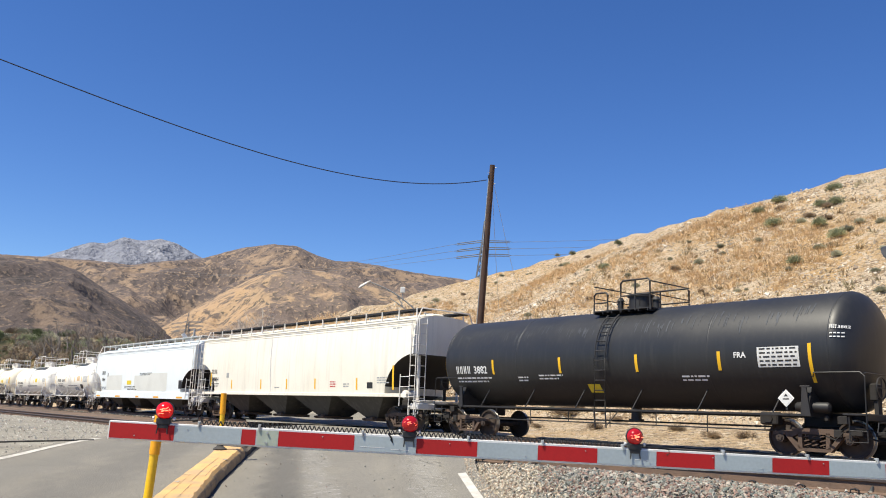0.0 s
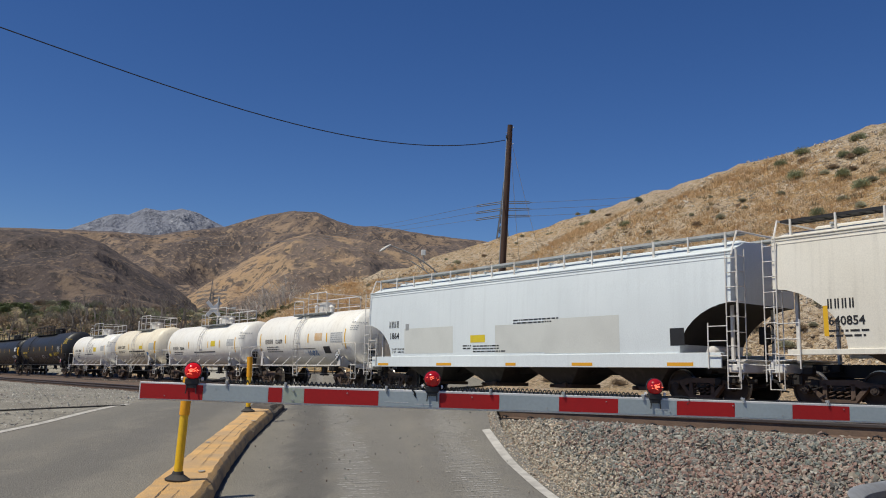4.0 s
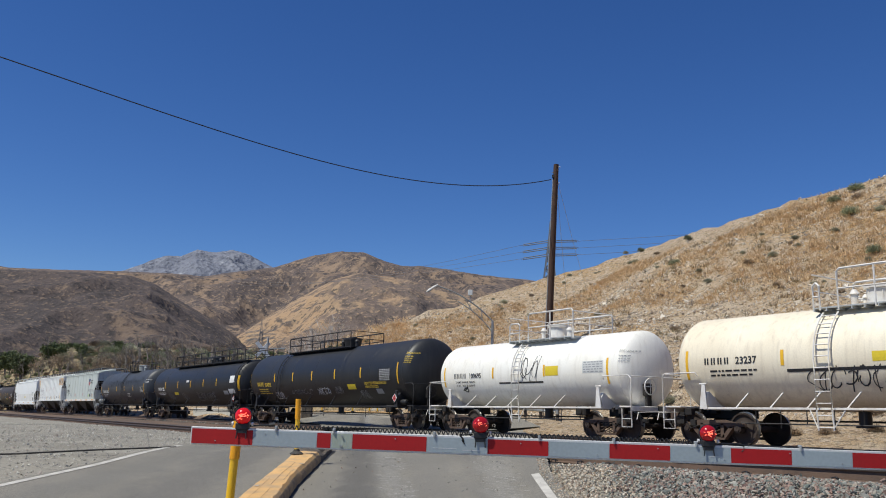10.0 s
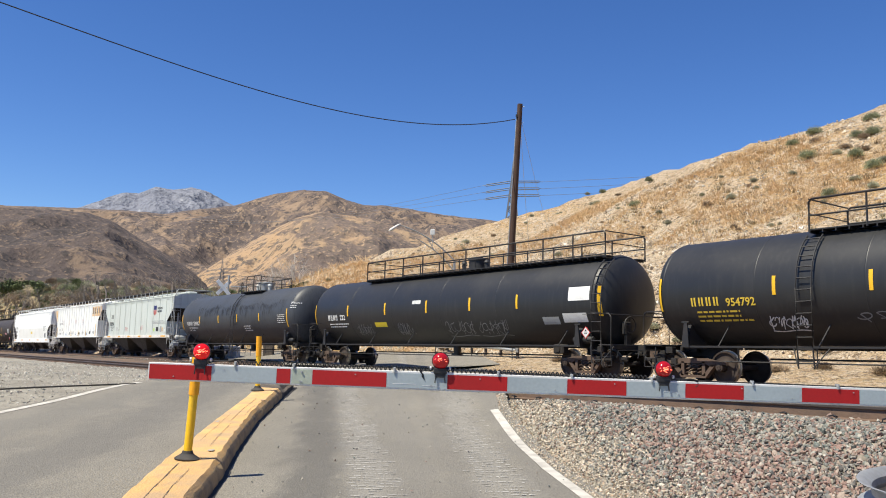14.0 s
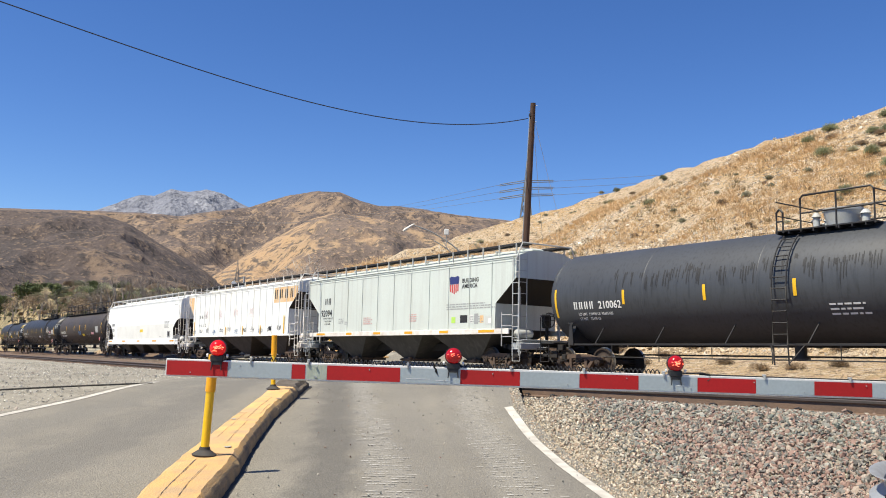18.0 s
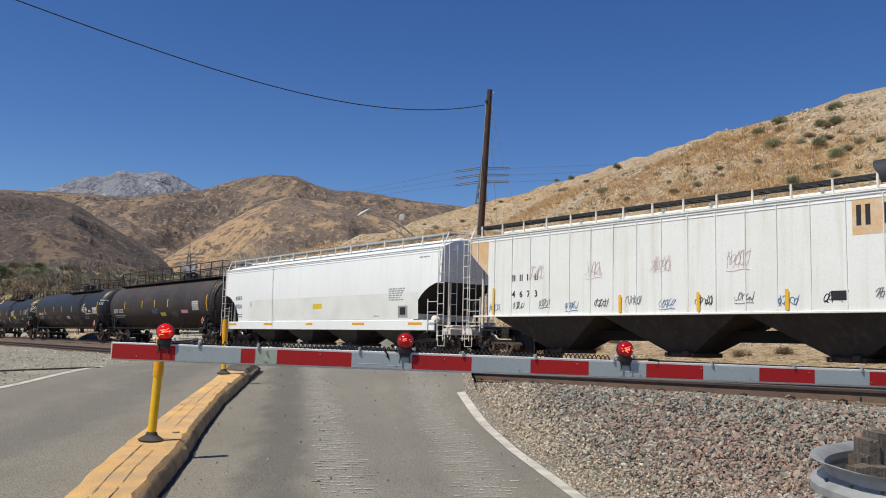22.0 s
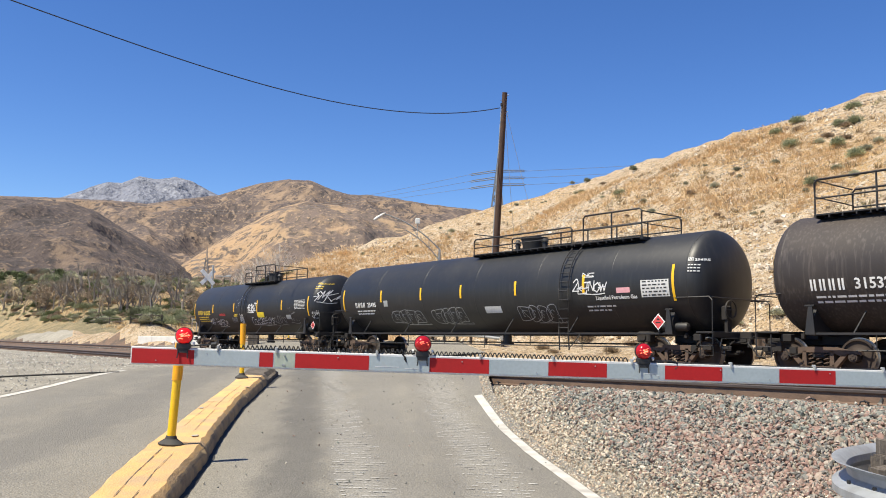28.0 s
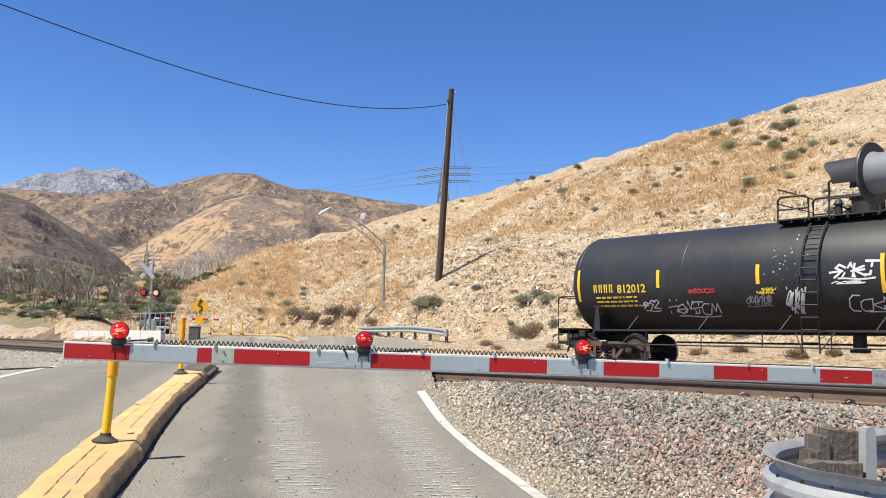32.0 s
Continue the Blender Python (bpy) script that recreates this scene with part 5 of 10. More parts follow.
def bubble_strokes(side, b, x, z, w, h, seed, width=0.018, count=4):
    """Outlined puffy blocks with thin highlights, a throw-up that spells nothing."""
    rng = random.Random(seed)
    step = w / count
    for i in range(count):
        rx, rz = step * (0.62 if i else 0.85), h * rng.uniform(0.40, 0.54)
        cx, cz, p, ph = x + step * (i + 0.5), z + h * 0.5 + 0.05 * h * rng.uniform(-1, 1), rng.uniform(0.45, 0.8), rng.uniform(0, 6)
        pts = []
        for q in range(21):
            a = 2 * math.pi * q / 20
            c, d = math.cos(a), math.sin(a)
            k = 1 + 0.12 * math.sin(3 * a + ph)
            pts.append((cx + rx * k * math.copysign(abs(c) ** p, c) + 0.15 * rz * d, cz + rz * k * math.copysign(abs(d) ** p, d)))
        side.stroke(b, pts, width)
        side.stroke(b, [(px * 0.42 + cx * 0.58, pz * 0.42 + cz * 0.58) for px, pz in pts[2:15]], width * 0.9)
        side.stroke(b, [(cx - rx * 0.5, cz + rz * 0.95), (cx - rx * 0.2, cz + rz * 0.1), (cx + rx * 0.3, cz - rz * 0.9)], width * 0.9)
    side.stroke(b, [(x + w * 0.35, z - 0.02), (x + w * 1.12, z - 0.03), (x + w * 0.98, z + h * 0.45)], width)
    return b


class HeadSide(Side):
    """The domed end of a tank, with x counted along its surface from the head seam."""

    def at(self, x, z, lift=0.006):
        return Side.at(self, self.head[0] + self.head[1] * math.sin(min(1.35, x / (1.3 * self.head[1]))), z, lift)


def head_of(side):
    end = HeadSide(side.r, side.zc)
    end.head = side.head
    return end


MESHES = {}


def shared(key, maker, material):
    """One mesh for alike parts."""
    if key not in MESHES:
        b = maker()
        me = b.mesh(key)
        fixed_normals(me)
        me.materials.append(material)
        MESHES[key] = me
    return MESHES[key]


def wheel_build():
    b = Build()
    prof = [(-0.045, 0.10), (-0.07, 0.13), (-0.03, 0.20), (0.0, 0.33), (-0.02, 0.40), (-0.055, 0.41), (-0.06, 0.456), (0.055, 0.462), (0.055, 0.49), (0.075, 0.49), (0.078, 0.41), (0.045, 0.40), (0.03, 0.33), (0.045, 0.2), (0.06, 0.1)]
    for sgn in (-1, 1):
        seg = 36
        vs, fs = [], []
        for u, r in prof:
            vs += [(r * math.cos(a), sgn * (0.76 - u), r * math.sin(a)) for a in (2 * math.pi * k / seg for k in range(seg))]
        for i in range(len(prof) - 1):
            fs += [(i * seg + k, i * seg + (k + 1) % seg, (i + 1) * seg + (k + 1) % seg, (i + 1) * seg + k) for k in range(seg)]
        fs += [tuple(range(seg)), tuple(range(len(prof) * seg - 1, (len(prof) - 1) * seg - 1, -1))]
        b.add(vs, fs)
    b.cyl((0, -0.98, 0), (0, 0.98, 0), 0.085, 14)
    for sgn in (-1, 1):
        b.cyl((0, sgn * 0.93, 0), (0, sgn * 1.075, 0), 0.115, 16).cyl((0, sgn * 1.075, 0), (0, sgn * 1.095, 0), 0.075, 12)
        for k in range(3):
            a = 2 * math.pi * k / 3
            b.cyl((0.05 * math.cos(a), sgn * 1.09, 0.05 * math.sin(a)), (0.05 * math.cos(a), sgn * 1.11, 0.05 * math.sin(a)), 0.018, 6)
    return b


def wheel_mesh():
    me = shared("wheelset", wheel_build, M["wheel"])
    if len(me.materials) == 1:
        me.materials.append(M["tread"])
        for p in me.polygons:
            r = math.hypot(p.center.x, p.center.z)
            if 0.452 < r:
                p.material_index = 1
    return me


def sideframe_build(sgn):
    b = Build()
    y0, y1 = sgn * 0.90, sgn * 1.06
    top = [(-1.10, 0.52), (-1.08, 0.60), (-0.72, 0.635), (-0.42, 0.70), (0.42, 0.70), (0.72, 0.635), (1.08, 0.60), (1.10, 0.52), (0.74, 0.53), (0.70, 0.47), (0.58, 0.47), (0.40, 0.56), (-0.40, 0.56), (-0.58, 0.47), (-0.70, 0.47), (-0.74, 0.53)]
    b.prism(top, y0, y1)
    b.prism([(-0.62, 0.52), (-0.34, 0.22), (0.34, 0.22), (0.62, 0.52), (0.74, 0.50), (0.42, 0.14), (-0.42, 0.14), (-0.74, 0.50)], y0, y1)
    for x in (-0.36, 0.36):
        b.prism([(x - 0.06, 0.2), (x + 0.06, 0.2), (x + 0.05, 0.6), (x - 0.05, 0.6)], y0, y1)
    for x in (-0.89, 0.89):
        b.box((x, sgn * 0.98, 0.57), (0.30, 0.18, 0.09), None, 0.015)
    return b


def springs_build():
    pts = [(0.075 * math.cos(a), 0.075 * math.sin(a), 0.22 + 0.026 * a / 1.57) for a in (k * 0.785 for k in range(29))]
    return Build().tube(pts, 0.017, 5)


TRUCK_X = (-0.89, 0.89)
WHEELS = []


def truck(parent, x, wheels=True):
    """A two-axle truck, centred at x: a part of its car, with its own pieces."""
    def bolster():
        b = Build()
        b.box((0, 0, 0.52), (0.36, 2.06, 0.22), None, 0.03).box((0, 0, 0.68), (0.5, 0.5, 0.12), None, 0.02)
        for sx in (-0.5, 0.5):
            b.box((sx, 0, 0.42), (0.08, 1.3, 0.10), None, 0.01)
        b.cyl((-0.5, 0.15, 0.45), (0.5, -0.15, 0.45), 0.03, 6)
        return b
    t = part("truck", shared("truck", bolster, M["under"]), None, parent, "rusty cast steel two-axle truck", Matrix.Translation((x, 0, 0)))
    for sgn in (-1, 1):
        part("side_frame", shared("side_frame%d" % sgn, lambda: sideframe_build(sgn), M["rusty"]), None, t)
        for x_s in (-0.2, 0.0, 0.2):
            part("spring", shared("spring", springs_build, M["rusty"]), None, t, "", Matrix.Translation((x_s, sgn * 0.98, 0)))
    for wx in TRUCK_X:
        w = part("wheelset", wheel_mesh(), None, t, "", Matrix.Translation((wx, 0, 0.457)))
        WHEELS.append((w, wx))
    return t


def ladder(parent, pts, way, width, material, rungs_every=0.3, r=0.023, name="ladder"):
    """Two rails along pts, spread by width in direction way, with rungs."""
    way = Vector(way).normalized() * width / 2
    pts = [Vector(p) for p in pts]
    b = Build().tube([p - way for p in pts], r, 6).tube([p + way for p in pts], r, 6)
    total, k = 0.0, rungs_every * 0.5
    for a, c in zip(pts, pts[1:]):
        seg = (c - a).length
        while k <= total + seg:
            p = a + (c - a) * ((k - total) / seg)
            b.cyl(p - way, p + way, r * 0.75, 6)
            k += rungs_every
        total += seg
    return part(name, b, material, parent)


def coupler_end(parent, sgn, x_end, material):
    """Coupler, hoses and uncoupling lever at one end; x_end is the pulling face."""
    b = Build().box((sgn * (abs(x_end) - 0.36), 0, 0.83), (0.55, 0.13, 0.15), None, 0.02)
    b.prism([(sgn * (abs(x_end) - 0.15), 0.62), (sgn * (abs(x_end) + 0.06), 0.70), (sgn * (abs(x_end) + 0.06), 0.96), (sgn * (abs(x_end) - 0.15), 1.0)], -0.17, 0.14)
    part("coupler", b, M["rusty"], parent)
    x = abs(x_end)
    part("air_hose", Build().tube([(sgn * (x - 0.35), -0.25, 0.78), (sgn * (x - 0.15), -0.27, 0.62), (sgn * (x - 0.02), -0.2, 0.40), (sgn * (x + 0.1), -0.08, 0.36)], 0.028, 7), M["rubber"], parent)
    part("uncoupling_lever", Build().tube([(sgn * (x - 0.12), -0.1, 0.98), (sgn * (x - 0.30), -0.3, 0.92), (sgn * (x - 0.42), -0.9, 0.90), (sgn * (x - 0.42), -1.35, 0.88), (sgn * (x - 0.42), -1.42, 0.66)], 0.014, 6), material, parent)


def rigging_build():
    b, rng = Build(), random.Random(77)
    for _ in range(16):
        x, y, z = rng.uniform(-0.75, 0.75), rng.uniform(-1.15, -0.15), rng.uniform(0.5, 1.0)
        b.box((x, y, z), (rng.uniform(0.06, 0.3), rng.uniform(0.05, 0.2), rng.uniform(0.05, 0.24)), None, 0.012)
    for _ in range(9):
        x, y, z = rng.uniform(-0.8, 0.4), rng.uniform(-1.2, -0.3), rng.uniform(0.45, 1.0)
        b.tube([(x, y, z), (x + 0.25, y - 0.04, z - 0.08), (x + rng.uniform(0.4, 0.6), y, z + rng.uniform(-0.2, 0.15))], rng.uniform(0.014, 0.026), 5)
    return b


def rigging(car, x, turn):
    """Brake pipes, rods and brackets crowded round the end of a car."""
    return tagged(part("brake_rigging", shared("brake_rigging", rigging_build, M["under"]), None, car, "dark brake pipes and brackets", Matrix.Translation((x, 0, 0)) @ Matrix.Diagonal((turn, 1, 1, 1))), kind="stuff")


def car_thing(name, label, c_mid, category):
    t = thing(name, label, category, "freight cars of the passing train")
    TRAIN.append((t, c_mid))
    return t


TRAIN = []


def rail_guard(parent, x0, x1, y, z0, h, material, posts, mid=True, r=0.031, drop=True, name="handrail"):
    """A tube railing with posts."""
    b = Build()
    pts = [(x0, y, z0), (x0, y, z0 + h - 0.08), (x0 + 0.08, y, z0 + h), (x1 - 0.08, y, z0 + h), (x1, y, z0 + h - 0.08), (x1, y, z0)]
    b.tube(pts if drop else pts[1:-1], r, 6)
    for k in range(1, posts + 1):
        x = x0 + (x1 - x0) * k / (posts + 1)
        b.cyl((x, y, z0), (x, y, z0 + h), r * 0.9, 6)
    if mid:
        b.cyl((x0, y, z0 + h * 0.5), (x1, y, z0 + h * 0.5), r * 0.8, 6)
    return part(name, b, material, parent)


def tank_car(c_a, c_b, paint, fit, r, label, zc=None, lead=0.85, strips=(), seams=(), dome_x=0.0, walk_l=1.7, long_walk=None, stripe_h=0.42, ladder_x=None, low_ladder=False, valve=None, tall=0.75, drop=0.17):
    """A tank car between two coupler lines; returns the car, its near side and half the tank length."""
    length = c_b - c_a
    car = car_thing("tank_car", label, (c_a + c_b) / 2, "tank car")
    half = length / 2 - lead
    zc = zc or 1.1 + r
    head = r * 0.40
    prof = [(-half + head * (1 - math.cos(a)), max(r * math.sin(a), 0.001)) for a in (math.pi / 2 * k / 9 for k in range(10))]
    prof[0] = (-half, 0.01)
    body = prof + [(-x, q) for x, q in reversed(prof)]
    part("tank", Build().lathe(body, Matrix.Translation((0, 0, zc)), 56), paint, car)
    side = Side(r, zc)
    side.head = (half - head, head)
    for x in (-half + head, *seams, half - head):
        part("weld_seam", Build().lathe([(x - 0.02, r + 0.0005), (x - 0.012, r + 0.005), (x + 0.012, r + 0.005), (x + 0.02, r + 0.0005)], Matrix.Translation((0, 0, zc)), 56), paint, car)
    for x, hgt in strips:
        b = Build()
        big = hgt > 0.7
        side.rect(b, x - (0.045 if big else 0.05), x + (0.045 if big else 0.05), zc + 0.08 - drop - hgt / 2 + (0.1 if not big else 0), zc + 0.08 - drop + hgt / 2 + (0.1 if not big else 0), 0.008, 8)
        part("reflective_strip", b, M["yellow"], car)
    xb = length / 2 - 2.15
    for sg in (-1, 1):
        part("bolster_saddle", Build().prism([(-1.28, 0.98), (1.28, 0.98), (1.34, 1.35), (1.22, zc - r * 0.62), (0.7, zc - r * 0.90), (-0.7, zc - r * 0.90), (-1.22, zc - r * 0.62), (-1.34, 1.35)], sg * xb - 0.09, sg * xb + 0.09, "x"), fit, car)
        part("bolster_web", Build().prism([(sg * xb - 0.13, 1.0), (sg * xb + 0.13, 1.0), (sg * (xb - 0.02) + 0.055, 1.70), (sg * (xb - 0.02) - 0.055, 1.70)], -1.41, -1.37).box((sg * xb, -1.39, 1.72), (0.26, 0.05, 0.05), None, 0.01), fit, car)
        part("stub_sill", Build().box((sg * (length / 2 - 1.55), 0, 0.92), (2.6, 0.42, 0.36), None, 0.02), M["under"], car)
        part("end_platform", Build().box((sg * (length / 2 - 0.95), 0, 1.06), (0.62, 2.7, 0.05), None, 0.01).box((sg * (length / 2 - 0.66), 0, 1.0), (0.05, 2.8, 0.16), None, 0.01), fit, car)
        x0, x1 = sg * (length / 2 - 0.66), sg * (length / 2 - 1.9)
        part("end_handrail", Build().tube([(x0, -1.42, 0.72), (x0, -1.42, 1.95), (x0 - sg * 0.1, -1.42, 2.05), (x1, -1.42, 2.05), (x1 - sg * 0.04, -1.36, 1.95)], 0.019, 6).tube([(x0, -1.42, 2.03), (x0, 1.42, 2.03)], 0.019, 6), fit, car)
        part("end_handrail", Build().tube([(x0, 1.42, 0.72), (x0, 1.42, 1.95), (x0 - sg * 0.1, 1.42, 2.05), (x1, 1.42, 2.05)], 0.019, 6), fit, car)
        part("sill_step", Build().tube([(x0, -1.40, 1.0), (x0, -1.40, 0.42), (x0 - sg * 0.42, -1.40, 0.42), (x0 - sg * 0.42, -1.40, 1.0)], 0.018, 6).cyl((x0, -1.40, 0.68), (x0 - sg * 0.42, -1.40, 0.68), 0.014, 6), fit, car)
        coupler_end(car, sg, length / 2, fit)
        rigging(car, sg * (length / 2 - 1.05), sg)
        truck(car, sg * xb)
    # side rail with struts, pipe below
    y = -1.34
    part("side_rail", Build().box((0, y, 1.02), (2 * xb - 0.2, 0.06, 0.06), None, 0.008), fit, car)
    part("side_rail", Build().box((0, -y, 1.02), (2 * xb - 0.2, 0.06, 0.06), None, 0.008), fit, car)
    k = 0
    x = -xb + 1.2
    while x < xb - 0.8:
        z = zc - r * 0.80
        part("strut", Build().cyl((x - 0.12, y, 1.04), (x + 0.12, -r * 0.72, z + 0.12 + r * 0.1), 0.022, 6), fit, car)
        x += (2 * xb - 2.0) / 5
        k += 1
    part("lower_pipe", Build().cyl((-xb + 0.9, -0.9, 0.62), (xb - 0.9, -0.9, 0.62), 0.022, 6).cyl((-xb + 1.5, 0.5, 0.72), (xb - 1.5, 0.5, 0.72), 0.03, 6), M["steel"], car)
    for i in range(7):
        x = -xb + 1.4 + (2 * xb - 2.8) * i / 6
        part("pipe_hanger", Build().cyl((x, -0.9, 0.5 if i % 2 else 0.62), (x, -0.9, 1.05), 0.016, 6), M["steel"], car)
    part("bottom_outlet", Build().cyl((0.3, 0, zc - r - 0.35), (0.3, 0, zc - r + 0.1), 0.16, 12).cyl((0.3, 0, zc - r - 0.42), (0.3, 0, zc - r - 0.34), 0.24, 12), M["steel"], car)
    # brake gear at the leading end
    if paint is not M["white"]:
        part("brake_cylinder", Build().lathe([(-0.46, 0.02), (-0.43, 0.10), (-0.38, 0.125), (0.38, 0.125), (0.43, 0.10), (0.46, 0.02)], Matrix.Translation((length / 2 - 2.1, -1.12, 1.22)), 16), M["steel"], car)
    bx = length / 2 - 0.72
    part("brake_wheel", Build().add(*torus_x(bx, -0.45, 1.72, 0.26, 0.022)).cyl((bx, -0.45, 1.72), (bx, -0.7, 1.72), 0.016, 6).cyl((bx, -0.22, 1.72), (bx, -0.68, 1.72), 0.014, 6).cyl((bx, -0.45, 1.5), (bx, -0.45, 1.94), 0.014, 6), fit, car)
    part("brake_gearbox", Build().box((bx - 0.14, -0.45, 1.62), (0.18, 0.3, 0.42), None, 0.03).box((bx - 0.1, -0.45, 1.25), (0.1, 0.2, 0.5)), M["under"], car)
    part("valve_body", Build().box((length / 2 - 3.3, -1.0, 0.92), (0.5, 0.3, 0.34), None, 0.04).cyl((length / 2 - 3.3, -1.18, 0.92), (length / 2 - 3.3, -0.9, 0.92), 0.12, 10), M["under"], car)
    # top fittings
    top = zc + r
    lx = dome_x if ladder_x is None else ladder_x
    part("manway", Build().cyl((dome_x, 0, top - 0.15), (dome_x, 0, top + 0.40), 0.38 if valve is None else 0.36, 20, 0.38 if valve is None else 0.50).cyl((dome_x, 0, top + 0.40), (dome_x, 0, top + 0.47), 0.44 if valve is None else 0.52, 20).cyl((dome_x, 0, top + 0.47), (dome_x, 0, top + 0.52), 0.2, 14), fit if valve is None else valve, car)
    for k in range(6):
        a = math.pi * k / 3
        part("manway_bolt", Build().cyl((dome_x + 0.38 * math.cos(a), 0.38 * math.sin(a), top + 0.12), (dome_x + 0.38 * math.cos(a), 0.38 * math.sin(a), top + 0.34), 0.02, 6), fit if valve is None else valve, car)
    x0, x1 = dome_x - walk_l / 2, dome_x + walk_l / 2
    if long_walk:
        x0, x1 = long_walk
    for yy in (-0.78, 0.78):
        b = Build().box(((x0 + x1) / 2, yy, top - 0.09), (x1 - x0, 0.42, 0.035))
        for i in range(int((x1 - x0) / 0.35) + 1):
            b.box((x0 + 0.02 + i * 0.35, yy, top - 0.14), (0.03, 0.44, 0.08))
        part("top_walkway", b, M["steel"] if paint is not M["white"] and paint is not M["cream"] else M["grey_fit"], car)
        if yy < 0 and x0 + 0.3 < lx < x1 - 0.3:              # the near railing parts where the ladder comes up
            rail_guard(car, x0, lx - 0.26, -0.98, top - 0.15, tall * 0.86, fit, 0, True)
            rail_guard(car, lx + 0.26, x1, -0.98, top - 0.15, tall + 0.2, fit, 1, True)
        else:
            rail_guard(car, x0, x1, math.copysign(0.98, yy), top - 0.15, tall + 0.12, fit, max(1, int((x1 - x0) / 1.6)), True)
    for k, (dx, dy, hgt, rad) in enumerate(((-0.62, -0.25, 0.42, 0.09), (-0.58, 0.22, 0.34, 0.07), (0.66, -0.1, 0.38, 0.10))):
        part("top_valve", Build().cyl((dome_x + dx, dy, top - 0.12), (dome_x + dx, dy, top + hgt * 0.7), rad, 10).cyl((dome_x + dx, dy, top + hgt * 0.7), (dome_x + dx, dy, top + hgt), rad * 1.5, 10, rad * 0.6).cyl((dome_x + dx - 0.14, dy, top + hgt * 0.5), (dome_x + dx + 0.14, dy, top + hgt * 0.5), 0.03, 6), fit if valve is None else valve, car)
    for xx in (x0, x1):
        part("end_guard", Build().tube([(xx, -0.98, top + tall - 0.03), (xx, 0.98, top + tall - 0.03)], 0.02, 6).cyl((xx, -0.98, top + tall * 0.45), (xx, 0.98, top + tall * 0.45), 0.016, 6), fit, car)
    pts = [(lx, -(r + 0.10) * math.cos(radians(a)), zc + (r + 0.10) * math.sin(radians(a))) for a in range(52, 0, -8)]
    pts += [(lx, -(r + 0.12), zc - 0.1), (lx, -(r + 0.10), 1.0), (lx, -(r + 0.06), 0.48)]
    ladder(car, pts, (1, 0, 0), 0.42, fit)
    for sg in (-1, 1):
        part("ladder_brace", Build().cyl((lx + sg * 0.5, -1.34, 1.02), (lx + sg * 0.21, -r - 0.08, 0.52), 0.016, 6), fit, car)
    return car, side, half, zc, length


def torus_x(x, y, z, ra, rb):
    vs, fs, a_n, b_n = [], [], 22, 6
    for i in range(a_n):
        a = 2 * math.pi * i / a_n
        for j in range(b_n):
            b = 2 * math.pi * j / b_n
            vs.append((x + rb * math.sin(b), y + (ra + rb * math.cos(b)) * math.cos(a), z + (ra + rb * math.cos(b)) * math.sin(a)))
    for i in range(a_n):
        fs += [(i * b_n + j, i * b_n + (j + 1) % b_n, ((i + 1) % a_n) * b_n + (j + 1) % b_n, ((i + 1) % a_n) * b_n + j) for j in range(b_n)]
    return vs, fs


def placard(car, side, x, z, size, key, rim="letter_r"):
    """A diamond plate held upright on a short bracket over the sill."""
    plate = part("placard", Build().prism([(x - size, z), (x, z - size), (x + size, z), (x, z + size)], -1.47, -1.46), M[rim], car, "diamond hazard placard")
    s2 = size * 0.84
    part("placard_face", Build().prism([(x - s2, z), (x, z - s2), (x + s2, z), (x, z + s2)], -1.474, -1.4705), M[key], plate)
    part("placard_mark", Build().prism([(x - s2 * 0.3, z + s2 * 0.25), (x + s2 * 0.3, z + s2 * 0.25), (x, z + s2 * 0.62)], -1.478, -1.4745), M["letter_k"], plate)
    part("placard_mark", Build().box((x, -1.476, z - s2 * 0.1), (s2 * 0.9, 0.003, s2 * 0.16)), M["letter_k"], plate)
    part("bracket", Build().box((x, -1.445, z - size * 0.6), (0.05, 0.02, size * 1.4)).box((x, -1.38, z - size * 1.25), (0.05, 0.15, 0.02)), M["steel"], plate)


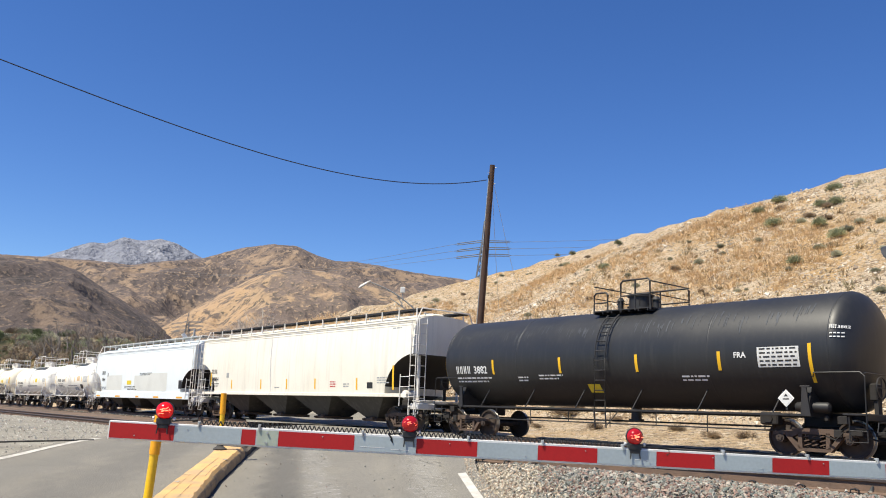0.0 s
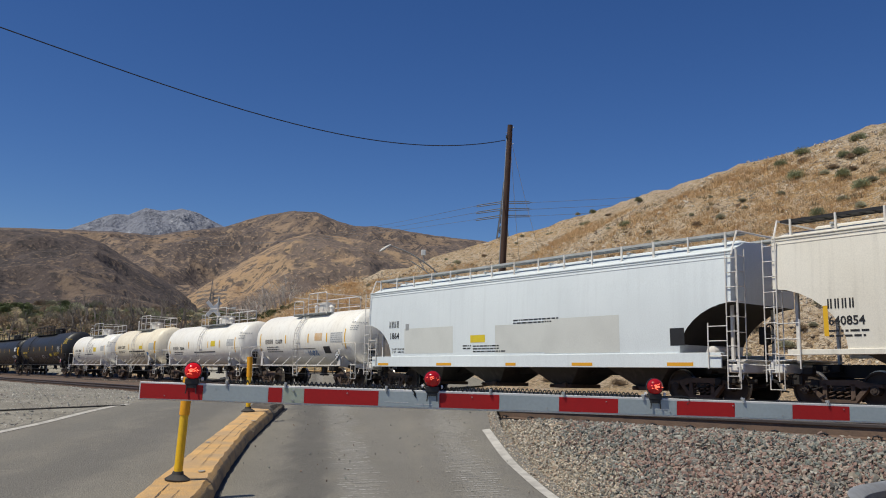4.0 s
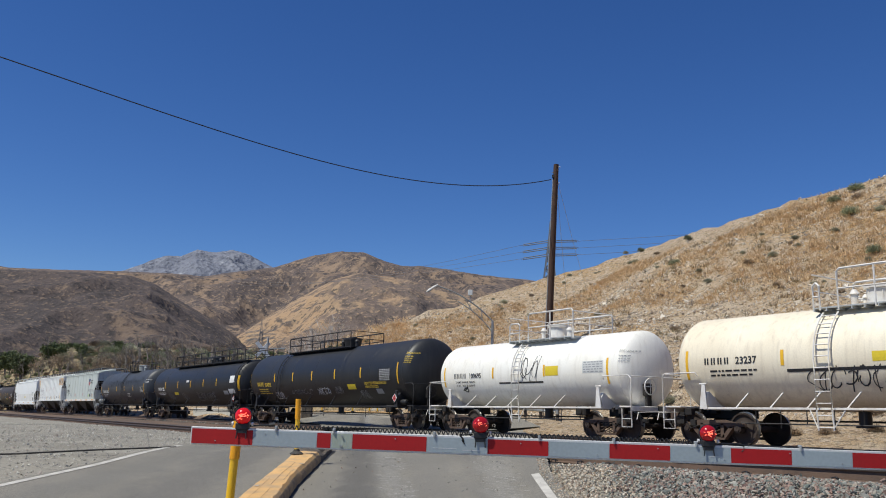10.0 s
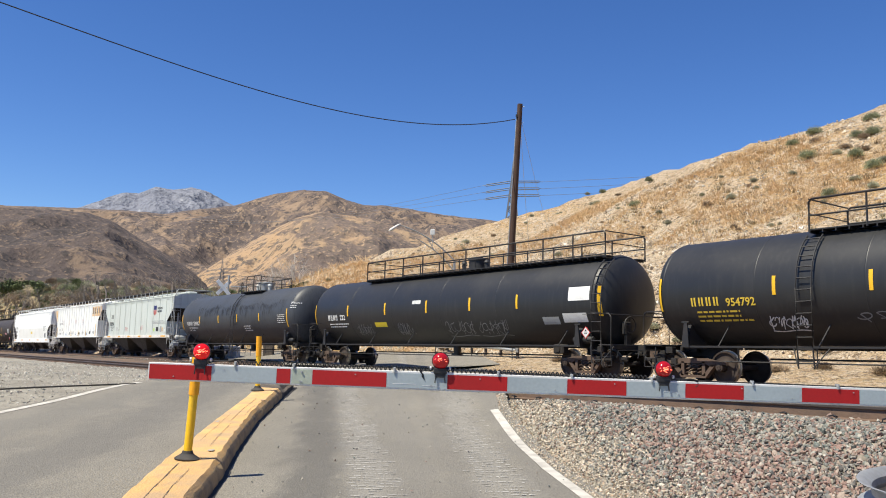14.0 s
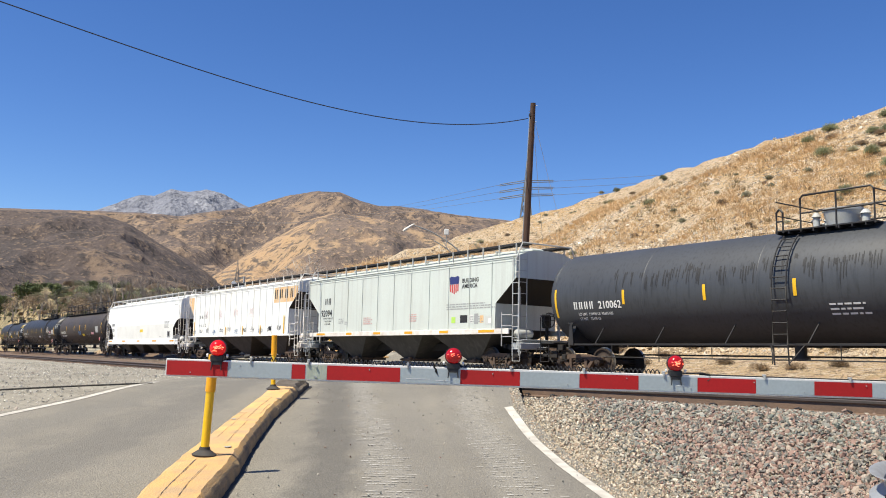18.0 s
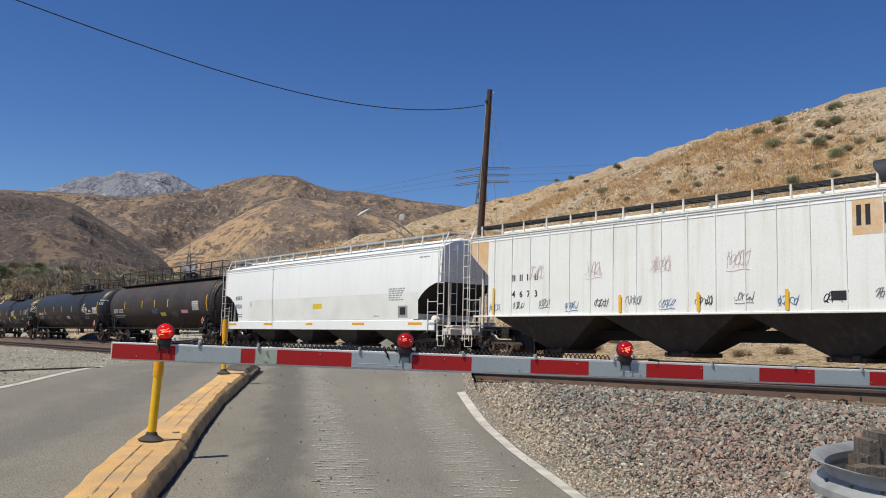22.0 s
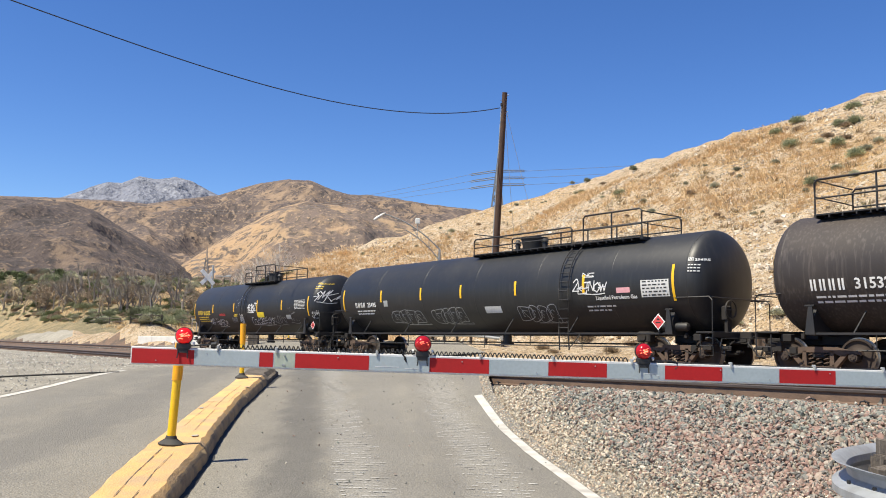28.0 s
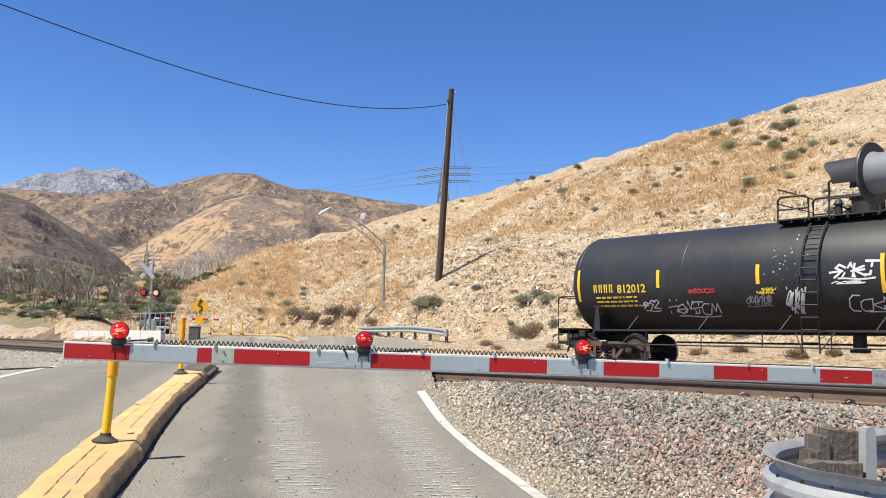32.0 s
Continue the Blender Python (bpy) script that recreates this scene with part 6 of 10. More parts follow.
def hopper_car(c_a, c_b, paint, label, eave=4.05, sill=0.95, top=4.42, cut=1.9, knee=2.75, bays=3, ribs=0, bulge=0.0, sill_h=0.28, posts=14, fit=None, end_shade=None, curved=True, lead=0.95, walk_mat="steel", sill_paint=None):
    """A covered hopper between two coupler lines."""
    length = c_b - c_a
    car = car_thing("covered_hopper_car", label, (c_a + c_b) / 2, "hopper car")
    half = length / 2 - lead
    fit = fit or M["white_fit"]
    sill_top = sill + sill_h
    w_e = HALF_W - 0.05

    def wide(z):
        u = (z - sill_top) / (eave - sill_top)
        return w_e + bulge * math.sin(math.pi * min(max(u, 0), 1)) - 0.02 * u

    side = Side(y=lambda z: -wide(z))
    # stations along the body: the lower corner is cut away at both ends
    st = []
    n_c = 8 if curved else 2
    for i in range(n_c + 1):
        u = i / n_c
        if curved:
            a = math.pi / 2 * u
            st.append((-half + cut * math.sin(a), knee - (knee - sill_top) * (1 - math.cos(a)) ** 0.9))
        else:
            st.append(((-half, knee + 0.55), (-half + cut - 0.03, knee - 0.35), (-half + cut, sill_top))[i])
    st = st + [(-x, z) for x, z in reversed(st)]
    b = Build()
    levels = 7
    k = 2 * (levels + 1) + 3
    for x, zb in st:
        left = [(-wide(zb + (eave - zb) * i / levels), zb + (eave - zb) * i / levels) for i in range(levels + 1)]
        ring = left + [(-0.85, top - 0.06), (0, top), (0.85, top - 0.06)] + [(-y, z) for y, z in reversed(left)]
        b.v += [(x, y, z) for y, z in ring]
    for i in range(len(st) - 1):
        b.f += [(i * k + j, i * k + (j + 1) % k, (i + 1) * k + (j + 1) % k, (i + 1) * k + j) for j in range(k)]
    b.f += [tuple(range(k)), tuple(range(len(st) * k - 1, (len(st) - 1) * k - 1, -1))]
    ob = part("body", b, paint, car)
    # faces that look down turn near-black: shade painted over the body colour
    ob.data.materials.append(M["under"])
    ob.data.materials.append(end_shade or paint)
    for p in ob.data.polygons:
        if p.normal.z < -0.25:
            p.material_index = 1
        elif abs(p.normal.x) > 0.8:
            p.material_index = 2
    # grooves under the eave, and the eave itself
    for z, d in ((eave - 0.16, 0.022), (eave - 0.06, 0.03), (eave + 0.01, 0.05)):
        part("eave_moulding", Build().box((0, -wide(z) - d / 2 + 0.01, z), (2 * half, d, 0.035), None, 0.006), paint, car)
    part("eave_moulding", Build().box((0, wide(eave), eave), (2 * half, 0.05, 0.06), None, 0.006), paint, car)
    for i in range(ribs):
        x = -half + 0.5 + (2 * half - 1.0) * i / (ribs - 1)
        zb = sill_top
        d = half - abs(x)
        if d < cut:
            zb = float(np.interp(abs(x), [half - cut, half], [sill_top, knee] if curved else [knee - 0.35, knee + 0.55]))
        part("side_post", Build().box((x, -wide(3) - 0.006, (zb + eave) / 2), (0.03, 0.05, eave - zb - 0.1), None, 0.006), paint, car)
    # side sills
    for sg in (-1, 1):
        part("side_sill", Build().box((0, sg * (w_e + 0.02), sill + sill_h / 2), (2 * half - 0.7, 0.06, sill_h), None, 0.01).box((0, sg * (w_e - 0.04), sill + sill_h - 0.02), (2 * half - 0.7, 0.16, 0.04), None, 0.008), sill_paint or paint, car)
    # hopper bays under the body
    bx0, bx1 = -half + cut + 0.1, half - cut - 0.1
    for i in range(bays):
        a, c = bx0 + (bx1 - bx0) * i / bays + 0.04, bx0 + (bx1 - bx0) * (i + 1) / bays - 0.04
        m_ = (a + c) / 2
        b = Build()
        wy = w_e - 0.1
        b.add([(a, -wy, sill_top), (c, -wy, sill_top), (c, wy, sill_top), (a, wy, sill_top), (m_ - 0.42, -0.62, 0.42), (m_ + 0.42, -0.62, 0.42), (m_ + 0.42, 0.62, 0.42), (m_ - 0.42, 0.62, 0.42)],
              [(0, 1, 2, 3), (7, 6, 5, 4), (0, 4, 5, 1), (1, 5, 6, 2), (2, 6, 7, 3), (3, 7, 4, 0)])
        # the bay's dark colour holds the shade below the car as well as dust
        bay = part("hopper_bay", b, M["shaded_bay"], car, "dusty discharge hopper with under-car shade in its colour", smooth=False)
        part("outlet_gate", Build().box((m_, 0, 0.36), (1.0, 1.5, 0.13), None, 0.02).cyl((m_ - 0.3, -0.9, 0.36), (m_ - 0.3, 0.9, 0.36), 0.04, 8).box((m_ + 0.3, -0.8, 0.40), (0.2, 0.12, 0.16), None, 0.02), M["rusty"], bay)
    part("centre_sill", Build().box((0, 0, 0.92), (length - 0.9, 0.34, 0.34), None, 0.02), M["under"], car)
    # roof hatches, running boards and their posts
    part("hatch_trough", Build().box((0, 0, top + 0.06), (2 * half - 1.0, 0.62, 0.14), None, 0.04), paint, car)
    for i in range(10):
        x = -half + 1.0 + (2 * half - 2.0) * i / 9
        part("hatch_bar", Build().box((x, 0, top + 0.16), (0.10, 0.72, 0.06), None, 0.01), M["grey_fit"], car)
    for sg in (-1, 1):
        b = Build().box((0, sg * 0.95, top + 0.20), (2 * half - 0.1, 0.48, 0.02)).box((0, sg * 1.20, top + 0.20), (2 * half - 0.1, 0.03, 0.07)).box((0, sg * 0.72, top + 0.20), (2 * half - 0.1, 0.03, 0.06))
        for i in range(int(2 * half / 0.32)):
            b.box((-half + 0.2 + i * 0.32, sg * 0.95, top + 0.185), (0.03, 0.48, 0.045))
        part("running_board", b, M[walk_mat], car)
        for i in range(posts):
            x = -half + 0.35 + (2 * half - 0.7) * i / (posts - 1)
            part("board_bracket", Build().box((x, sg * 1.22, (eave + top + 0.24) / 2), (0.055, 0.05, top + 0.24 - eave), None, 0.006), fit, car)
    for sg in (-1, 1):
        xe = sg * half
        part("roof_end_frame", Build().tube([(xe, -wide(eave), eave - 0.1), (xe + sg * 0.02, -1.24, top + 0.22), (xe + sg * 0.02, 1.24, top + 0.22), (xe, wide(eave), eave - 0.1)], 0.03, 6), fit, car)
        x2 = sg * (length / 2 - 0.55)
        part("end_crossover", Build().box((x2 - sg * 0.12, 0, 1.18), (0.55, 2.6, 0.05), None, 0.01).box((x2 + sg * 0.05, 0, 1.05), (0.08, 3.0, 0.22), None, 0.015), fit, car)
        for yy in (-1.0, 1.0):
            part("end_post", Build().box((x2 - sg * 0.42, yy * 1.0, (1.1 + eave) / 2), (0.09, 0.09, eave - 1.1), None, 0.012), fit, car)
        ladder(car, [(xe + sg * 0.06, -wide(2) - 0.05, eave), (xe + sg * 0.06, -wide(2) - 0.05, 0.62)], (1, 0, 0), 0.36, fit, 0.40, 0.018)
        ladder(car, [(x2, -1.20, eave + 0.1), (x2, -1.20, 0.75)], (0, 1, 0), 0.40, fit, 0.42, 0.018)
        part("corner_grab", Build().tube([(xe - sg * 0.72, -wide(2) - 0.06, 2.2), (xe - sg * 0.72, -wide(2) - 0.06, 0.95)], 0.02, 6).cyl((xe - sg * 0.72, -wide(2) - 0.06, 2.1), (xe - sg * 0.1, -wide(2) - 0.06, 2.1), 0.016, 6).cyl((xe - sg * 0.72, -wide(2) - 0.06, 1.7), (xe - sg * 0.1, -wide(2) - 0.06, 1.7), 0.016, 6).cyl((xe - sg * 0.72, -wide(2) - 0.06, 1.3), (xe - sg * 0.1, -wide(2) - 0.06, 1.3), 0.016, 6), fit, car)
        part("sill_step", Build().tube([(xe + sg * 0.2, -1.5, 1.0), (xe + sg * 0.2, -1.5, 0.42), (xe - sg * 0.2, -1.5, 0.42), (xe - sg * 0.2, -1.5, 1.0)], 0.018, 6), fit, car)
        part("end_sill", Build().box((sg * (length / 2 - 0.6), 0, 0.96), (0.5, 2.9, 0.24), None, 0.02), fit, car)
        coupler_end(car, sg, length / 2, fit)
        rigging(car, sg * (length / 2 - 0.95), sg)
        truck(car, sg * (length / 2 - 2.0))
    bx = length / 2 - 0.52
    part("brake_wheel", Build().add(*torus_x(bx, 0.1, 1.95, 0.27, 0.022)).cyl((bx, -0.16, 1.95), (bx, 0.36, 1.95), 0.014, 6).cyl((bx, 0.1, 1.69), (bx, 0.1, 2.21), 0.014, 6), M["steel"], car)
    part("brake_gearbox", Build().box((bx - 0.16, 0.1, 1.9), (0.2, 0.34, 0.5), None, 0.03).box((bx - 0.14, 0.1, 1.4), (0.08, 0.1, 0.7)), M["under"], car)
    part("air_reservoir", Build().lathe([(-0.42, 0.02), (-0.36, 0.15), (-0.3, 0.18), (0.3, 0.18), (0.36, 0.15), (0.42, 0.02)], pose(half - cut + 0.75, -0.75, 1.42, 0, 0, 90), 16), fit, car)
    part("brake_valve", Build().box((half - cut + 0.9, -1.0, 1.05), (0.4, 0.3, 0.36), None, 0.04).cyl((half - cut + 0.7, -1.15, 0.9), (half - cut + 0.7, -0.8, 0.9), 0.1, 10), M["under"], car)
    return car, side, half, length


def marks(car, b, key, name="lettering", label=""):
    ob = part(name, b, M[key], car, label, smooth=False)
    return tagged(ob, label, kind="stuff") if name == "company_code" else ob


def panel(car, sd, x0, x1, z0, z1, key, name="data_panel", label="", lift=0.005):
    b = Build()
    sd.rect(b, x0, x1, z0, z1, lift)
    return marks(car, b, key, name, label)


def table(car, sd, x0, x1, z0, z1, key, ink, rows=5):
    """A data table: a plate with rows of small bars on it."""
    p = panel(car, sd, x0, x1, z0, z1, key, "data_panel", "data table with rows of small print")
    b, rng = Build(), random.Random(int(x0 * 10))
    for i in range(rows):
        z = z0 + (z1 - z0) * (i + 0.35) / rows
        x = x0 + 0.06
        while x < x1 - 0.1:
            w = rng.uniform(0.05, 0.18)
            sd.rect(b, x, min(x + w, x1 - 0.05), z, z + (z1 - z0) / rows * 0.4, 0.009, 1)
            x += w + 0.05
    tagged(marks(p, b, ink, "small_print"), kind="stuff")


def codes(car, sd, key, x0, x1, z0, z1, count, number=None, nx=0.0, nz=None, nh=None, fine=None):
    """Company code as bars, the car's number in figures, and small print below."""
    marks(car, code_bars(sd, Build(), x0, x1, z0, z1, count), key, "company_code", "painted company code")
    if number:
        marks(car, lettering(sd, number, nx, z0 if nz is None else nz, nh or (z1 - z0)), key, "car_number", "painted car number")
    if fine:
        x, z, w, rows = fine
        tagged(marks(car, text_bars(sd, Build(), x, z, w, rows, 0.05, 0.12), key, "small_print"), kind="stuff")


def end_codes(car, sd, key, number, z, rows=2):
    """Code, number and small print repeated on the domed end of a tank."""
    x = sd.head[0] + sd.head[1] * 0.06
    marks(car, code_bars(sd, Build(), x, x + 0.15, z, z + 0.10, 4), key, "company_code", "painted company code")
    marks(car, lettering(sd, number, x + 0.16, z, 0.07 if len(number) < 6 else 0.055), key, "car_number", "painted car number")
    b = Build()
    for i in range(rows):
        for k in range(4):
            sd.rect(b, x + 0.02 + k * 0.07, x + 0.07 + k * 0.07, z - 0.13 - 0.09 * i, z - 0.10 - 0.09 * i, 0.006, 1)
    tagged(marks(car, b, key, "small_print"), kind="stuff")


def scrawl(car, sd, x0, x1, z0, z1, key, seed, width=0.032, loops=6):
    tagged(marks(car, graffiti(sd, Build(), x0, z0, x1 - x0, z1 - z0, seed, width, loops), key, "spray_scrawl", "sprayed scrawl"), kind="stuff")


def tag(car, sd, x0, x1, z0, z1, key, seed, width=0.03, count=5, style=tag_strokes):
    tagged(marks(car, style(sd, Build(), x0, z0, x1 - x0, z1 - z0, seed, width, count), key, "spray_tag", "sprayed tag"), kind="stuff")


def drips(car, sd, x0, x1, z_top, seed, count, longest=0.45, key="letter_k"):
    """Thin dark runs of dirt down the upper side of a tank."""
    b, rng = Build(), random.Random(seed)
    for _ in range(count):
        x, w, ln = rng.uniform(x0, x1), rng.uniform(0.008, 0.022), longest * rng.random() ** 1.6 + 0.06
        z = z_top + 0.10 * math.sin(x * 2.1) + rng.uniform(-0.12, 0.08)
        sd.rect(b, x - w, x + w, z - ln, z, 0.006, 4)
        sd.poly(b, [(x - w, z - ln), (x + w, z - ln), (x, z - ln - 0.06)], 0.006)
    return tagged(marks(car, b, key, "dirt_streaking", "dark dirt running down the side"), kind="stuff")


# coupler lines along the train, metres along the track at 0 s
C = [-8.9, -26.4, -47.95, -67.5, -80.0, -94.2, -106.0, -119.0, -140.0, -161.4, -180.2, -197.9, -216.5, -237.4, -257.9, -279.8, -297.6]


def build_train():
    blk, slate, brn, stl = M["black"], M["slate"], M["brownblack"], M["steel"]
    # 1 black tank car
    car, sd, h, zc, L = tank_car(C[1], C[0], blk, stl, 1.53, "black tank car with yellow reflective strips and white lettering", drop=0.45, strips=[(-7.6, 0.95), (-4.78, 0.5), (-1.59, 0.5), (1.49, 0.5), (4.27, 0.5), (6.83, 0.95)], seams=(-3.6, 0.2, 3.9), dome_x=0.5, walk_l=2.2, ladder_x=0.22, zc=2.66)
    codes(car, sd, "letter_w", -6.78, -5.95, 2.18, 2.44, 4, "3882", -5.82, 2.18, 0.26, (-6.8, 2.05, 1.9, 2))
    marks(car, lettering(sd, "FRA", 4.72, 2.46, 0.15), "letter_w")
    table(car, sd, 5.41, 6.55, 2.2, 2.71, "panel_w", "letter_k")
    placard(car, sd, 6.14, 1.42, 0.22, "panel_w", "letter_w")
    for x, z, w, r in ((-3.6, 2.05, 0.5, 2), (-2.6, 2.1, 1.1, 2), (3.0, 2.02, 0.9, 2)):
        tagged(marks(car, text_bars(sd, Build(), x, z, w, r, 0.045, 0.1), "letter_w", "small_print"), kind="stuff")
    panel(car, sd, -0.6, -0.1, 1.55, 1.8, "sticker_y", "contact_sticker", "faded yellow sticker")
    drips(car, sd, -h + 0.9, h - 0.8, zc + 1.0, 302, 150, 0.3, "slate")
    end_codes(car, sd, "letter_w", "3882", zc + 0.45)
    # 2 cream hopper
    car, sd, h, L = hopper_car(C[2], C[1], M["hop_cream"], "cream covered hopper car with amber reflective strips", eave=4.33, sill=1.30, top=4.62, sill_h=0.14, bays=4, knee=3.0, cut=1.9, bulge=0.06, posts=17, lead=0.64)
    for x, z0, z1 in ((-8.74, 1.75, 2.5), (-6.08, 1.6, 2.08), (-2.68, 1.6, 2.08), (0.01, 1.6, 2.08), (2.69, 1.6, 2.08), (6.17, 1.58, 2.07), (8.84, 1.58, 2.56)):
        panel(car, sd, x - 0.06, x + 0.06, z0, z1, "yellow", "reflective_strip")
    codes(car, sd, "letter_k", -8.68, -7.95, 2.42, 2.66, 4, "640854", -8.68, 2.02, 0.22, (-8.68, 1.9, 1.0, 2))
    panel(car, sd, 6.96, 7.38, 1.64, 1.89, "letter_k", "data_panel", "black stencil box")
    for x, z, w, r, k in ((7.7, 2.1, 0.9, 3, "panel_g"), (4.0, 1.95, 0.6, 3, "letter_r"), (5.1, 1.85, 0.5, 2, "panel_g"), (-1.2, 1.7, 0.7, 1, "panel_g"), (8.6, 4.1, 0.9, 1, "panel_g")):
        tagged(marks(car, text_bars(sd, Build(), x, z, w, r, 0.05, 0.1), k, "small_print"), kind="stuff")
    panel(car, sd, -6.75, -6.45, 2.2, 2.45, "panel_g", "stencil_box")
    # 3 pale blue hopper
    car, sd, h, L = hopper_car(C[3], C[2], M["hop_blue"], "pale blue covered hopper car with grey overpainted patches", eave=4.15, sill=0.97, top=4.52, sill_h=0.42, bays=4, cut=1.75, knee=2.75, bulge=0.05, posts=15, lead=0.62, walk_mat="grey_fit")
    for x0, x1, z0, z1 in ((-6.38, -3.12, 1.5, 2.52), (-0.63, 1.9, 1.47, 2.46), (1.9, 5.2, 1.43, 2.58)):
        panel(car, sd, x0, x1, z0, z1, "patch2", "painted_out_patch", "pale grey overpainted patch", 0.004)
    panel(car, sd, -2.05, -1.2, 1.87, 2.14, "sticker_y", "contact_sticker", "yellow sticker")
    codes(car, sd, "letter_k", -7.5, -6.75, 2.58, 2.86, 4, "1864", -7.48, 2.12, 0.26)
    for k, words in enumerate(("LD LMT  201200 LBS", "LT WT    66800 LBS")):
        marks(car, lettering(sd, words, -7.3, 1.66 - 0.12 * k, 0.075), "letter_k", "load_stencil", "stencilled load figures")
    for x, z, w, r in ((0.35, 2.62, 2.3, 2), (-2.5, 1.78, 0.5, 2), (-1.9, 1.76, 1.9, 3)):
        tagged(marks(car, text_bars(sd, Build(), x, z, w, r, 0.05, 0.1), "letter_k", "small_print"), kind="stuff")
    panel(car, sd, -6.3, -6.05, 2.45, 2.72, "panel_g", "stencil_box")
    panel(car, sd, 7.1, 7.6, 1.6, 2.1, "letter_k", "data_panel", "black stencil box")
    for x0, x1 in ((-8.3, -7.5), (-4.11, -3.17), (-0.03, 0.5), (3.2, 4.1), (7.0, 7.9)):
        marks(car, Build().box(((x0 + x1) / 2, -HALF_W + 0.005, 1.07), (x1 - x0, 0.02, 0.1)), "orange", "reflective_strip")
    # 4 to 7 white tank cars
    car, sd, h, zc, L = tank_car(C[4], C[3], M["white"], M["white_fit"], 1.38, "white tank car with amber strips and a hazard placard", strips=[(-4.46, 0.9), (-1.48, 0.42), (0.97, 0.42), (2.81, 0.42), (4.51, 0.92)], seams=(-2.4, 0.5, 3.0), dome_x=0.3, walk_l=3.4, ladder_x=-0.12, zc=2.34, tall=0.85)
    codes(car, sd, "letter_k", -3.81, -2.85, 2.14, 2.38, 4, "125639", -2.65, 2.16, 0.2, (-3.7, 2.0, 1.8, 3))
    table(car, sd, 3.16, 4.29, 2.09, 2.57, "panel_w", "panel_g")
    panel(car, sd, 1.63, 2.35, 2.21, 2.58, "peach", "contact_sticker", "faded orange sticker")
    panel(car, sd, 2.4, 3.03, 1.6, 1.93, "letter_k", "data_panel", "black stencil box")
    placard(car, sd, 4.03, 1.5, 0.22, "panel_w", "letter_k")
    panel(car, sd, -0.9, 1.6, 1.83, 1.86, "letter_k", "stencil_line")
    scrawl(car, sd, 0.76, 1.73, 1.5, 1.75, "spray_b", 20)
    end_codes(car, sd, "panel_g", "125639", zc + 0.62, 3)
    car, sd, h, zc, L = tank_car(C[5], C[4], M["white"], M["white_fit"], 1.33, "small white tank car with a yellow sticker", strips=[(-5.3, 0.8), (-1.89, 0.42), (1.34, 0.42), (3.13, 0.42), (5.36, 0.85)], seams=(-3.4, -0.6, 2.4), dome_x=1.2, walk_l=3.8, ladder_x=0.13, zc=2.28, tall=0.85)
    codes(car, sd, "letter_k", -4.6, -3.6, 2.0, 2.22, 4, "100644", -3.45, 2.0, 0.2, (-4.5, 1.88, 1.6, 2))
    table(car, sd, 4.19, 5.18, 2.14, 2.53, "panel_w", "panel_g")
    panel(car, sd, 1.78, 2.48, 2.15, 2.49, "sticker_y", "contact_sticker", "yellow sticker")
    panel(car, sd, -1.0, 2.4, 1.8, 1.86, "letter_k", "stencil_line")
    placard(car, sd, 5.0, 1.4, 0.2, "panel_w", "letter_k")
    end_codes(car, sd, "panel_g", "100644", zc + 0.55, 3)
    car, sd, h, zc, L = tank_car(C[6], C[5], M["cream"], M["white_fit"], 1.38, "cream stained tank car with spray-painted scrawls", strips=[(-4.32, 0.85), (-1.11, 0.42), (2.07, 0.42), (4.62, 0.85)], seams=(-2.6, 0.3, 3.0), dome_x=1.0, walk_l=2.7, ladder_x=0.09, zc=2.36, tall=0.85)
    codes(car, sd, "letter_k", -3.67, -2.75, 2.26, 2.45, 4, "23237", -2.6, 2.26, 0.2, (-3.5, 2.1, 1.6, 2))
    panel(car, sd, 3.47, 4.55, 2.1, 2.58, "patch", "data_panel", "bluish data table")
    panel(car, sd, 1.37, 2.0, 2.18, 2.42, "sticker_y", "contact_sticker", "yellow sticker")
    panel(car, sd, -1.0, 2.6, 1.98, 2.06, "letter_k", "stencil_line")
    scrawl(car, sd, -0.5, 2.3, 1.45, 2.1, "spray_k", 22, 0.035, 8)
    panel(car, sd, 2.9, 3.3, 1.7, 1.95, "spray_b", "contact_sticker", "blue sticker")
    placard(car, sd, 4.1, 1.45, 0.22, "panel_w", "letter_k")
    car, sd, h, zc, L = tank_car(C[7], C[6], M["white"], M["white_fit"], 1.30, "white tank car with a black scrawl on its side", strips=[(-4.9, 0.8), (-1.56, 0.42), (1.48, 0.42), (4.68, 0.85)], seams=(-3.0, 0.2, 2.8), dome_x=0.9, walk_l=3.6, ladder_x=-0.04, zc=2.32, tall=0.85)
    codes(car, sd, "letter_k", -4.18, -3.3, 2.16, 2.36, 4, "100695", -3.15, 2.16, 0.2)
    for k, words in enumerate(("LD LMT  206500 LB  93650 KG", "LT WT    56500 LB  25650 KG")):
        marks(car, lettering(sd, words, -4.1, 1.98 - 0.14 * k, 0.075), "letter_k", "load_stencil", "stencilled load figures")
    table(car, sd, 3.49, 4.49, 2.18, 2.58, "panel_w", "panel_g")
    panel(car, sd, 1.55, 2.24, 2.14, 2.48, "sticker_y", "contact_sticker", "yellow sticker")
    panel(car, sd, -1.2, 1.4, 1.9, 1.96, "letter_k", "stencil_line")
    scrawl(car, sd, 0.2, 1.1, 1.95, 2.9, "spray_k", 23, 0.03, 3)
    end_codes(car, sd, "panel_g", "100695", zc + 0.5, 3)
    scrawl(car, sd, -3.75, -3.35, 1.62, 1.82, "spray_k", 24, 0.035, 2)
